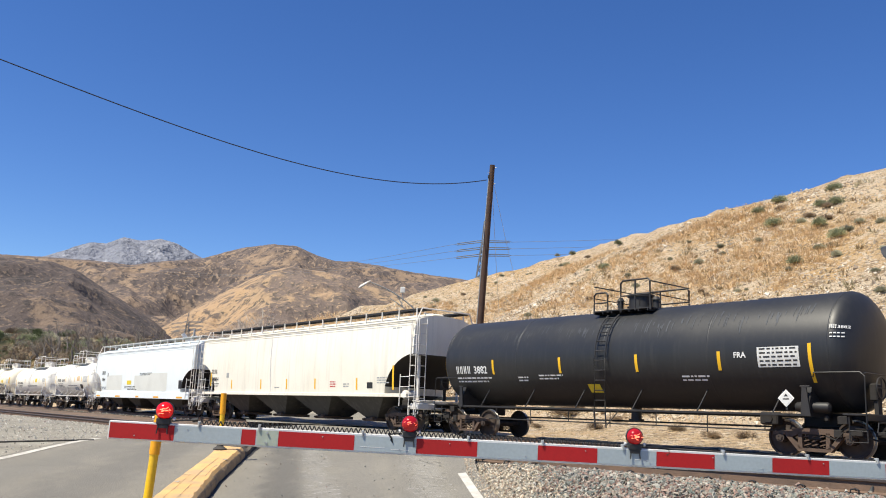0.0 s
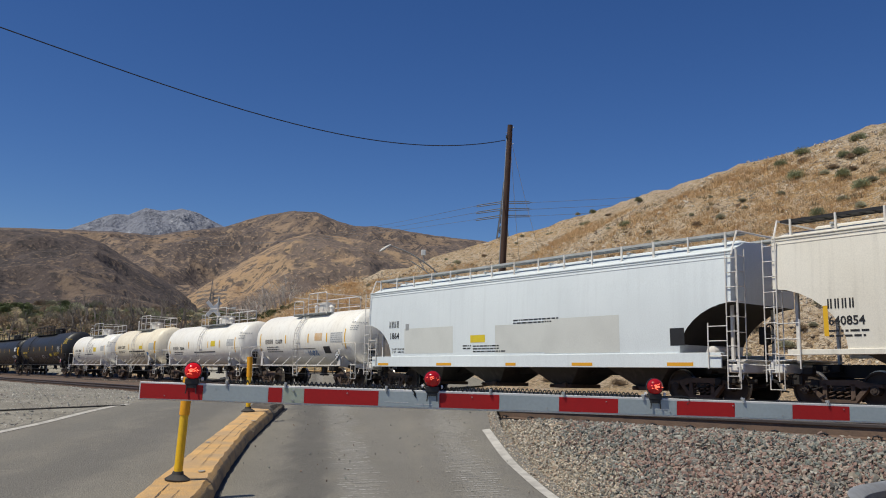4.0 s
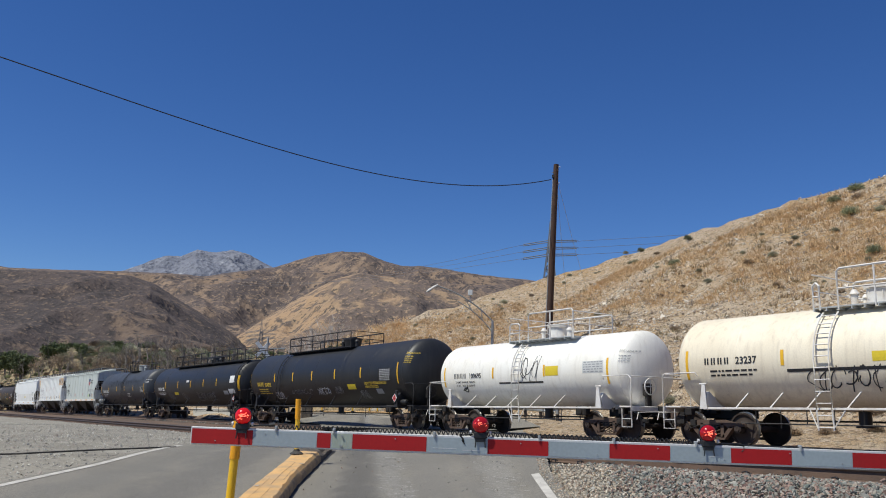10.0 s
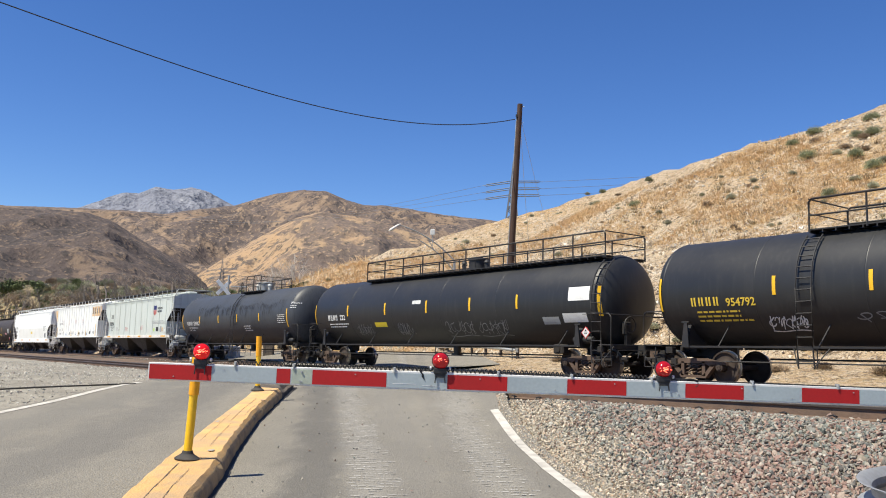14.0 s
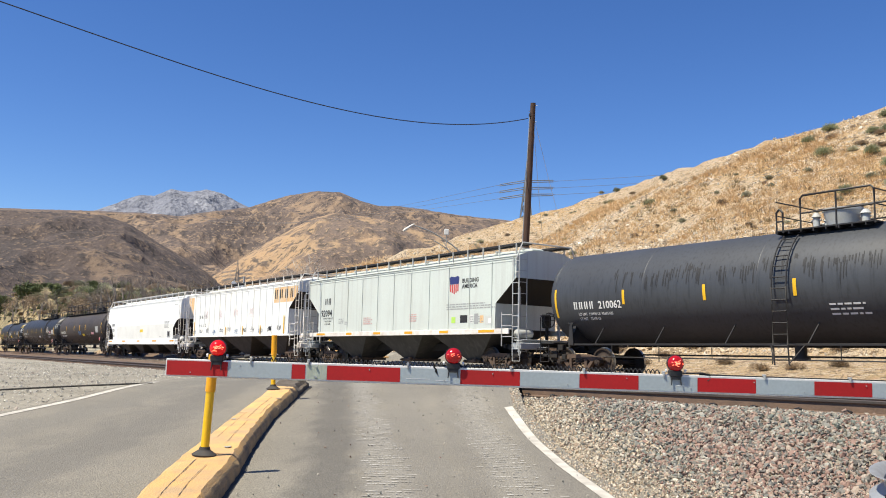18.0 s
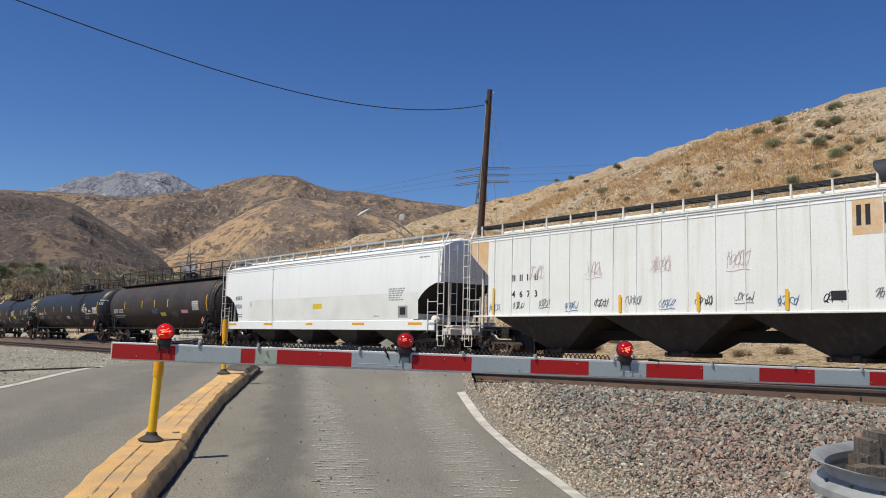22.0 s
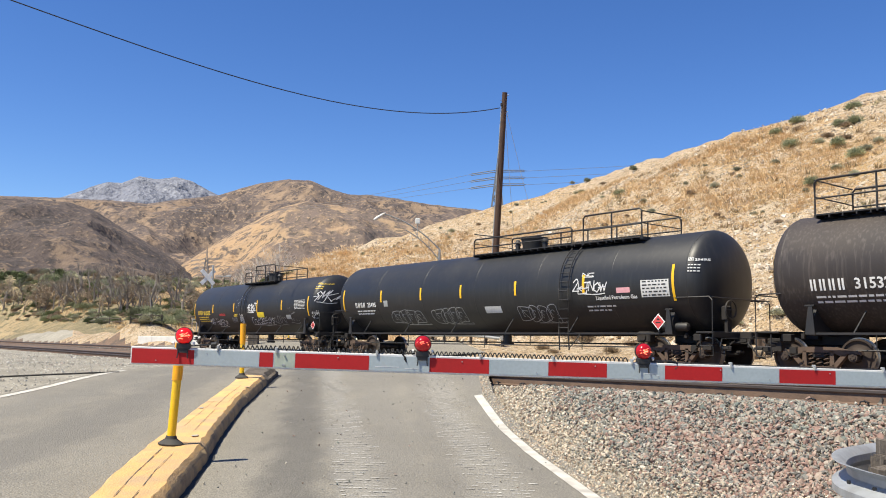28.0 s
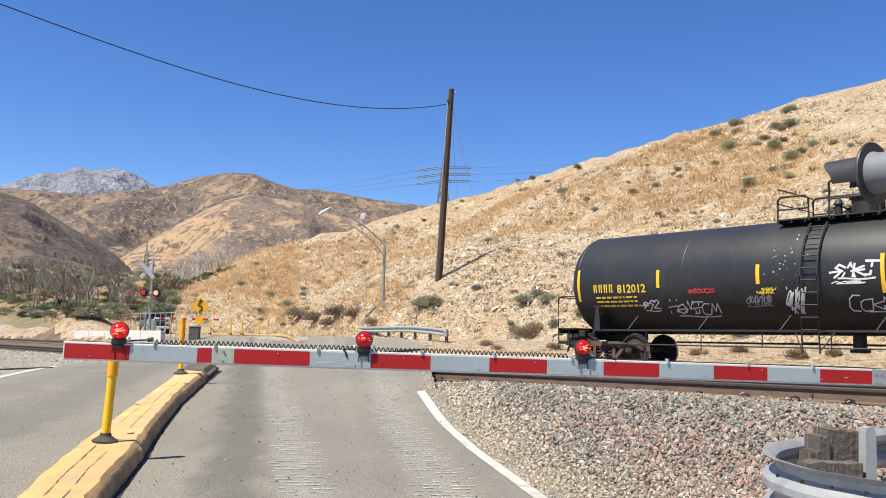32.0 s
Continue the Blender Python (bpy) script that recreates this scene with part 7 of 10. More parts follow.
    # 8 long black tank car with yellow lettering
    car, sd, h, zc, L = tank_car(C[8], C[7], blk, stl, 1.55, "long black tank car with yellow reporting marks", strips=[(-9.11, 0.95), (-5.41, 0.5), (-2.86, 0.5), (-0.38, 0.5), (2.33, 0.5), (5.1, 0.5), (8.6, 0.95)], seams=(-6, -3, 0, 3, 6), dome_x=1.3, long_walk=(-4.7, 2.9), ladder_x=-4.52, valve=stl, zc=2.62)
    codes(car, sd, "letter_y", -8.04, -7.05, 2.16, 2.4, 4, "954792", -6.9, 2.14, 0.22, (-7.9, 2.02, 1.8, 3))
    panel(car, sd, 3.61, 4.45, 1.85, 2.1, "sticker_y", "contact_sticker", "yellow sticker")
    marks(car, lettering(sd, "LIQUEFIED PETROLEUM GAS", 5.4, 2.06, 0.12), "letter_y")
    marks(car, lettering(sd, "NON-ODORIZED", 5.4, 1.9, 0.12), "letter_y")
    for k, (x0, x1, z0, z1, key) in enumerate(((-5.74, -4.65, 1.5, 1.84, "spray_w"), (-3.35, -0.5, 1.65, 1.95, "spray_g"), (-0.02, 1.53, 1.62, 2.0, "spray_w"), (2.02, 2.96, 1.65, 2.0, "spray_g"), (4.6, 5.4, 1.4, 1.8, "spray_g"))):
        scrawl(car, sd, x0, x1, z0, z1, key, 40 + k, 0.028, 7)
    placard(car, sd, 8.3, 1.4, 0.2, "sticker_r", "letter_w")
    end_codes(car, sd, "letter_y", "954792", zc + 0.75, 4)
    table(car, sd, 6.9, 8.0, 2.2, 2.75, "steel", "panel_w", 7)
    panel(car, sd, 6.35, 6.95, 1.62, 1.85, "panel_g", "stencil_box", "outlined stencil box")
    # 9 long black tank car with a white panel
    car, sd, h, zc, L = tank_car(C[9], C[8], blk, stl, 1.52, "long black tank car with a white panel and rust streaks", strips=[(-9.3, 0.95), (-6.2, 0.5), (-3.0, 0.5), (0.11, 0.5), (2.96, 0.5), (5.67, 0.5), (9.5, 0.95)], seams=(-6, -2.5, 1, 4.5), dome_x=1.6, long_walk=(-5.4, 9.4), ladder_x=9.6, zc=2.56)
    codes(car, sd, "letter_w", -8.05, -7.1, 2.15, 2.4, 4, "222", -6.95, 2.16, 0.24, (-8.0, 2.0, 1.8, 2))
    panel(car, sd, 8.24, 9.2, 2.5, 2.95, "letter_w", "white_panel", "blank white panel")
    panel(car, sd, 6.9, 7.7, 1.75, 2.0, "panel_g", "data_panel")
    panel(car, sd, 7.9, 9.0, 1.8, 2.1, "panel_w", "data_panel")
    panel(car, sd, -3.95, -3.0, 1.8, 2.0, "sticker_y", "contact_sticker", "yellow sticker")
    panel(car, sd, -0.9, -0.3, 2.7, 2.85, "panel_w", "data_panel")
    for k, (x0, x1) in enumerate(((-5.6, -4.3), (-2.2, -1.2), (1.2, 3.0), (3.2, 5.0))):
        scrawl(car, sd, x0, x1, 1.45, 1.95, "spray_g", 60 + k, 0.026, 6)
    placard(car, sd, 9.0, 1.45, 0.2, "panel_w")
    # 10 slate tank car
    car, sd, h, zc, L = tank_car(C[10], C[9], slate, stl, 1.56, "slate grey tank car with dark drip streaks", drop=0.3, strips=[(-7.82, 0.95), (-4.75, 0.45), (-1.69, 0.45), (1.13, 0.45), (4.18, 0.45), (7.64, 0.95)], seams=(-4, 0, 4), dome_x=1.65, walk_l=2.7, ladder_x=0.75, zc=2.62, valve=M["grey_fit"])
    codes(car, sd, "letter_w", -6.96, -6.0, 2.18, 2.42, 4, "210062", -5.85, 2.18, 0.24)
    for k, words in enumerate(("LD LMT  210900 LB  95653 KG", "LT WT    75100 LB")):
        marks(car, lettering(sd, words, -6.8, 1.98 - 0.15 * k, 0.085), "letter_w", "load_stencil", "stencilled load figures")
    end_codes(car, sd, "letter_w", "210062", zc + 0.5, 2)
    table(car, sd, 6.45, 7.45, 2.1, 2.6, "steel", "panel_w")
    tagged(marks(car, text_bars(sd, Build(), 2.0, 2.05, 1.2, 3, 0.045, 0.12), "letter_w", "small_print"), kind="stuff")
    drips(car, sd, -5.2, 7.2, zc + 0.62, 301, 190, 0.5)
    # 11 light grey hopper
    car, sd, h, L = hopper_car(C[11], C[10], M["hop_grey"], "light grey covered hopper car with a shield emblem", eave=4.25, sill=1.40, top=4.55, sill_h=0.2, bays=3, cut=1.2, knee=2.9, curved=False, posts=17, fit=M["grey_fit"], sill_paint=M["white_fit"], lead=0.55)
    for i in range(11):
        x = -6.9 + 13.8 * i / 10
        part("panel_seam", Build().box((x, -HALF_W + 0.04, 2.9), (0.022, 0.02, 2.55), None, 0.004), M["hop_grey"], car)
    codes(car, sd, "letter_k", -6.46, -5.75, 2.98, 3.3, 2, "92094", -6.85, 2.40, 0.33)
    marks(car, lettering(sd, "CAPACITY 5188 CUFT", -6.6, 2.26, 0.075), "letter_k")
    marks(car, lettering(sd, "LD LMT 222000", -6.45, 2.12, 0.075), "letter_k")
    marks(car, lettering(sd, "LT WT 64000", -6.45, 1.98, 0.075), "letter_k")
    marks(car, lettering(sd, "BUILDING", 5.02, 3.44, 0.17), "letter_k")
    marks(car, lettering(sd, "AMERICA", 5.02, 3.22, 0.17), "letter_k")
    b = Build()
    sd.poly(b, [(4.17, 3.68), (4.28, 3.74), (4.5, 3.70), (4.72, 3.74), (4.83, 3.68), (4.80, 3.42), (4.20, 3.42)], 0.008)
    emblem = marks(car, b, "navy", "emblem", "blue and red striped shield")
    for i in range(5):
        b = Build()
        x, low = 4.215 + i * 0.123, 3.02 + 0.1 * abs(i - 2) / 2
        sd.poly(b, [(x, 3.405), (x + 0.075, 3.405), (x + 0.075, low), (x, low + 0.01)], 0.009)
        part("emblem_stripe", b, M["emblem_red"], emblem, smooth=False)
    panel(car, sd, 4.93, 5.4, 1.86, 2.16, "letter_k", "data_panel", "black stencil box")
    for x, z, w, r, k in ((4.0, 2.62, 3.2, 3, "panel_g"), (-2.6, 2.25, 0.8, 4, "faded_r"), (1.3, 2.3, 0.7, 4, "faded_r"), (-4.4, 2.1, 0.4, 2, "panel_g"), (5.6, 2.1, 0.8, 3, "panel_g"), (-5.0, 2.25, 0.6, 3, "panel_g")):
        tagged(marks(car, text_bars(sd, Build(), x, z, w, r, 0.045, 0.09), k, "small_print"), kind="stuff")
    scrawl(car, sd, 5.3, 6.1, 1.42, 1.6, "spray_b", 81, 0.03, 5)
    panel(car, sd, 4.35, 4.62, 1.86, 2.1, "sticker_green", "contact_sticker", "bright green sticker")
    for k, (x0, x1, z0, z1, key) in enumerate(((5.5, 5.75, 1.84, 2.16, "panel_w"), (5.84, 6.1, 1.8, 2.2, "panel_g"), (6.2, 6.42, 1.84, 2.12, "peach"), (6.5, 6.95, 1.76, 2.1, "patch"), (6.72, 6.9, 1.82, 2.0, "letter_w"))):
        panel(car, sd, x0, x1, z0, z1, key, "worn_label", "scuffed paper label", 0.004 + 0.001 * k)
    for x0, x1 in ((-7.18, -6.3), (-4.14, -3.6), (-1.6, -1.0), (1.0, 1.6), (3.6, 4.2), (6.17, 7.13)):
        marks(car, Build().box(((x0 + x1) / 2, -HALF_W + 0.005, 1.51), (x1 - x0, 0.02, 0.1)), "orange", "reflective_strip")
    # 12 weathered white ribbed hopper
    car, sd, h, L = hopper_car(C[12], C[11], M["hop_old"], "weathered white ribbed covered hopper car with faded orange panels", eave=4.35, sill=1.48, top=4.58, sill_h=0.06, bays=3, ribs=19, cut=1.1, knee=3.3, curved=False, posts=16, lead=0.75)
    for edge in ([(5.52, 3.33), (h - 0.56, 3.33), (h - 0.05, 3.78), (h - 0.05, 4.18), (5.52, 4.18)], [(-h + 0.05, 3.83), (-h + 1.03, 2.99), (-h + 1.06, 4.18), (-h + 0.05, 4.18)]):
        b = Build()
        sd.poly(b, edge, 0.004)
        marks(car, b, "peach", "faded_panel", "faded orange panel")
    for k in range(4):
        marks(car, code_bars(sd, Build(), 5.62 + k * 0.66, 6.16 + k * 0.66, 3.55, 4.05, 1), "letter_k", "company_code", "painted company code")
        marks(car, code_bars(sd, Build(), -6.23 + k * 0.36, -6.0 + k * 0.36, 2.7, 2.92, 1), "letter_k", "company_code")
        marks(car, lettering(sd, "4673"[k], -6.23 + k * 0.36, 2.15, 0.22), "letter_k", "car_number")
    panel(car, sd, 4.97, 5.35, 1.79, 2.02, "letter_k", "data_panel", "black stencil box")
    for k in range(12):
        scrawl(car, sd, -7.4 + k * 1.22, -6.85 + k * 1.22, 1.68 + 0.06 * (k % 3), 1.95 + 0.06 * (k % 3), ("spray_b", "spray_k", "spray_g")[k % 3], 90 + k, 0.018, 5)
    for k in range(4):
        scrawl(car, sd, -5.4 + k * 2.5, -4.7 + k * 2.5, 2.7, 3.2, "spray_p", 120 + k, 0.016, 5)
    for x, z1 in ((-7.15, 2.5), (-1.49, 2.1), (1.25, 2.1), (3.85, 2.1), (6.98, 2.6)):
        panel(car, sd, x - 0.05, x + 0.05, 1.57, z1, "yellow", "reflective_strip", "", 0.04)
    # 13 white hopper
    car, sd, h, L = hopper_car(C[13], C[12], M["hop_white"], "white covered hopper car with a pale grey painted-out band", eave=4.2, sill=1.0, top=4.55, sill_h=0.40, bays=4, cut=1.75, knee=2.85, bulge=0.05, posts=15, lead=0.83, walk_mat="grey_fit")
    for x0, x1 in ((-6.55, -3.4), (-3.38, 3.4), (3.42, 6.2), (6.22, 8.2)):
        panel(car, sd, x0, x1, 1.45, 2.5, "patch3", "painted_out_band", "pale grey painted-out band", 0.004)
    codes(car, sd, "letter_k", -8.2, -7.4, 2.55, 2.75, 4, "71233", -8.17, 2.12, 0.2, (-8.0, 1.8, 0.6, 2))
    panel(car, sd, 0.05, 0.85, 1.95, 2.18, "sticker_y", "contact_sticker", "pale yellow sticker")
    panel(car, sd, 6.85, 7.5, 1.5, 1.98, "panel_g", "data_panel", "grey plate")
    panel(car, sd, 6.98, 7.36, 1.62, 1.92, "letter_k", "data_panel", "black stencil box", 0.009)
    for x, z, w, r in ((6.2, 2.7, 1.2, 6), (5.1, 1.6, 0.5, 1), (8.2, 3.9, 0.9, 1), (-6.45, 2.4, 0.2, 3)):
        tagged(marks(car, text_bars(sd, Build(), x, z, w, r, 0.05, 0.09), "panel_g", "small_print"), kind="stuff")
    for x0, x1 in ((-8.91, -8.0), (-4.8, -3.9), (-0.5, 0.1), (3.5, 4.45), (7.6, 8.5)):
        marks(car, Build().box(((x0 + x1) / 2, -HALF_W + 0.005, 1.26), (x1 - x0, 0.02, 0.1)), "orange", "reflective_strip")
    # 14 dusty brown-black tank car
    car, sd, h, zc, L = tank_car(C[14], C[13], brn, stl, 1.55, "dusty brown-black tank car with stencilled white marks", strips=[(-9.16, 0.95), (-5.6, 0.5), (-2.11, 0.5), (0.2, 0.5), (2.51, 0.5), (8.5, 0.95)], seams=(-5, -2, 1, 4, 7), dome_x=2.3, long_walk=(-8.1, 9.2), ladder_x=9.3, tall=0.85, zc=2.6)
    codes(car, sd, "letter_w", -8.0, -7.05, 2.08, 2.36, 4, "31532", -6.9, 2.1, 0.26, (-7.9, 1.95, 2.2, 2))
    panel(car, sd, 1.07, 1.95, 1.8, 2.03, "sticker_y", "contact_sticker", "yellow sticker")
    table(car, sd, 6.36, 7.34, 2.1, 2.66, "panel_g", "panel_w")
    scrawl(car, sd, -0.4, 0.6, 1.9, 2.3, "spray_b", 140)
    scrawl(car, sd, 2.9, 3.9, 1.7, 2.1, "spray_g", 141)
    panel(car, sd, 4.6, 5.6, 1.95, 2.15, "sticker_p", "contact_sticker", "faded pink sticker")
    placard(car, sd, 7.9, 1.5, 0.2, "sticker_r", "letter_w")
    # 15 long black gas tank car
    car, sd, h, zc, L = tank_car(C[15], C[14], blk, stl, 1.52, "long black gas tank car with white scrawls and a red placard", strips=[(-9.26, 0.95), (-6.18, 0.5), (-3.3, 0.5), (-0.73, 0.5), (2.33, 0.5), (5.56, 0.6), (9.05, 1.05)], seams=(-6.5, -3.2, 0.1, 3.4, 6.7), dome_x=1.7, long_walk=(-0.6, 7.5), ladder_x=4.8, valve=stl, zc=2.58)
    codes(car, sd, "letter_w", -8.26, -7.42, 2.15, 2.36, 4, "25495", -7.3, 2.15, 0.2, (-8.2, 2.02, 1.5, 2))
    marks(car, lettering(sd, "Liquefied Petroleum Gas", 6.05, 2.08, 0.12), "letter_w")
    table(car, sd, 7.87, 8.9, 2.1, 2.6, "panel_w", "letter_k")
    panel(car, sd, 6.92, 7.45, 2.26, 2.42, "sticker_p", "contact_sticker", "pink sticker")
    panel(car, sd, 0.56, 1.45, 1.76, 2.0, "panel_w", "data_panel")
    panel(car, sd, -6.0, -5.7, 2.15, 2.4, "panel_g", "stencil_box")
    for k, (x0, x1) in enumerate(((-5.63, -3.3), (-2.74, -0.6), (2.26, 4.3))):
        tag(car, sd, x0 + 0.15, x1 - 0.15, 1.42, 1.98, "spray_l", 160 + k, 0.020, 4, bubble_strokes)
    tag(car, sd, 5.09, 6.45, 2.3, 2.72, "spray_w", 170, 0.034, 6)
    tag(car, sd, 5.5, 6.0, 2.82, 2.96, "spray_w", 173, 0.026, 2)
    placard(car, sd, 8.48, 1.36, 0.24, "sticker_r", "letter_w")
    end_codes(car, sd, "letter_w", "25495", zc + 0.5, 3)
    tagged(marks(car, text_bars(sd, Build(), 5.6, 1.9, 1.2, 2, 0.045, 0.12), "panel_w", "small_print"), kind="stuff")
    # 16 last black tank car
    car, sd, h, zc, L = tank_car(C[16], C[15], blk, stl, 1.50, "black tank car, last of the train, covered in white scrawls", strips=[(-7.38, 0.95), (-4.54, 0.5), (-1.56, 0.5), (1.47, 0.9), (4.35, 0.5), (7.16, 0.95)], seams=(-3.8, 0.0, 3.8), dome_x=0.6, walk_l=3.7, ladder_x=-0.19, zc=2.44)
    codes(car, sd, "letter_y", -6.81, -6.05, 2.12, 2.36, 4, "812012", -5.95, 2.1, 0.24, (-6.75, 2.0, 1.9, 3))
    tag(car, sd, 0.3, 1.3, 2.27, 2.62, "spray_w", 181, 0.046, 4)
    tag(car, sd, 0.3, 1.0, 2.14, 2.2, "spray_w", 183, 0.03, 2)
    tag(car, head_of(sd), 0.22, 1.05, 2.55, 3.15, "spray_w", 182, 0.028, 4)
    tag(car, head_of(sd), 0.02, 0.40, 1.80, 2.12, "spray_w", 184, 0.024, 3)
    end_codes(car, sd, "letter_y", "812012", zc + 0.95, 2)
    for q in range(26):
        a = random.Random(300 + q)
        px, pz, e = -0.85 + a.gauss(0, 0.22), 2.75 + a.gauss(0, 0.28), a.uniform(0.008, 0.022)
        panel(car, sd, px, px + e, pz - e * a.uniform(1, 3), pz, "letter_w", "paint_splash", "", 0.007)
    for k, (x0, x1, z0, z1, key) in enumerate(((-5.2, -4.6, 1.6, 1.88, "spray_w"), (-4.3, -2.82, 1.45, 1.85, "spray_w"), (-1.94, -1.26, 1.68, 1.92, "spray_g"), (-0.86, -0.5, 1.45, 2.1, "spray_w"), (0.6, 3.2, 1.5, 1.88, "spray_w"), (3.3, 4.6, 1.5, 1.95, "spray_g"), (4.9, 6.0, 1.6, 2.3, "spray_g"), (-3.6, -2.8, 2.0, 2.15, "letter_r"), (-1.6, -1.1, 1.95, 2.1, "letter_y"))):
        tag(car, sd, x0, x1, z0, z1, key, 190 + k, 0.028, max(3, round((x1 - x0) / 0.26))) if k in (0, 1, 4, 6) else scrawl(car, sd, x0, x1, z0, z1, key, 190 + k, 0.03, 6)
    panel(car, sd, 1.5, 2.25, 1.86, 2.14, "sticker_y", "contact_sticker", "yellow sticker")
    table(car, sd, 5.7, 6.9, 2.2, 2.68, "steel", "panel_w", 7)
    panel(car, sd, 4.75, 5.25, 1.75, 1.95, "panel_g", "stencil_box", "outlined stencil box")
    placard(car, sd, 7.7, 1.4, 0.2, "sticker_r", "letter_w")


build_train()


# ---- places on the ground seen along a line from the road ----
EYE = Vector((0, 0, 1.72))


def on_ground(az, el, far=420.0):
    """Where the line of sight with that azimuth and elevation first meets the ground."""
    a, e = radians(az), math.tan(radians(el))
    r = 24.0
    while r < far:
        x, y = r * math.sin(a), r * math.cos(a)
        if ground_z(x, y) >= EYE.z + r * e:
            return Vector((x, y, ground_z(x, y)))
        r += 0.5
    x, y = far * math.sin(a), far * math.cos(a)
    return Vector((x, y, ground_z(x, y)))


# ---- stones ----
ICO_V = np.array([(0, 0, -1), (0.72, -0.53, -0.45), (-0.28, -0.85, -0.45), (-0.89, 0, -0.45), (-0.28, 0.85, -0.45), (0.72, 0.53, -0.45), (0.28, -0.85, 0.45), (-0.72, -0.53, 0.45), (-0.72, 0.53, 0.45), (0.28, 0.85, 0.45), (0.89, 0, 0.45), (0, 0, 1)])
ICO_F = np.array([(0, 1, 2), (1, 0, 5), (0, 2, 3), (0, 3, 4), (0, 4, 5), (1, 5, 10), (2, 1, 6), (3, 2, 7), (4, 3, 8), (5, 4, 9), (1, 10, 6), (2, 6, 7), (3, 7, 8), (4, 8, 9), (5, 9, 10), (6, 10, 11), (7, 6, 11), (8, 7, 11), (9, 8, 11), (10, 9, 11)])


def stones(name, spots, sizes, material, label, seed, category="stones", flat=0.55, coarse=False):
    """Many loose stones in one mesh: broken, angular lumps."""
    rng = np.random.RandomState(seed)
    base_v, base_f = (ICO_V, ICO_F) if not coarse else (np.array([(1, 0, 0), (-1, 0, 0), (0, 1, 0), (0, -1, 0), (0, 0, 1), (0, 0, -1)], float), np.array([(4, 0, 2), (4, 2, 1), (4, 1, 3), (4, 3, 0), (5, 2, 0), (5, 1, 2), (5, 3, 1), (5, 0, 3)]))
    n, k = len(spots), len(base_v)
    v = np.repeat(base_v[None], n, 0) * rng.uniform(0.5, 1.3, (n, k, 1)) * rng.uniform(0.6, 1.3, (n, 1, 3)) * (1, 1, flat)
    q = rng.normal(size=(n, 4))
    q /= np.linalg.norm(q, axis=1, keepdims=True)
    w, x, y, z = q.T
    rot = np.stack([np.stack([1 - 2 * (y * y + z * z), 2 * (x * y - z * w), 2 * (x * z + y * w)], -1), np.stack([2 * (x * y + z * w), 1 - 2 * (x * x + z * z), 2 * (y * z - x * w)], -1), np.stack([2 * (x * z - y * w), 2 * (y * z + x * w), 1 - 2 * (x * x + y * y)], -1)], 1)
    v = np.einsum("nij,nkj->nki", rot, v) * np.asarray(sizes)[:, None, None] + np.asarray(spots)[:, None, :]
    f = base_f[None] + (np.arange(n) * k)[:, None, None]
    me = bpy.data.meshes.new(name)
    me.from_pydata(v.reshape(-1, 3).tolist(), [], f.reshape(-1, 3).tolist())
    me.materials.append(material)
    return tagged(new(name, me), label, category, kind="stuff")


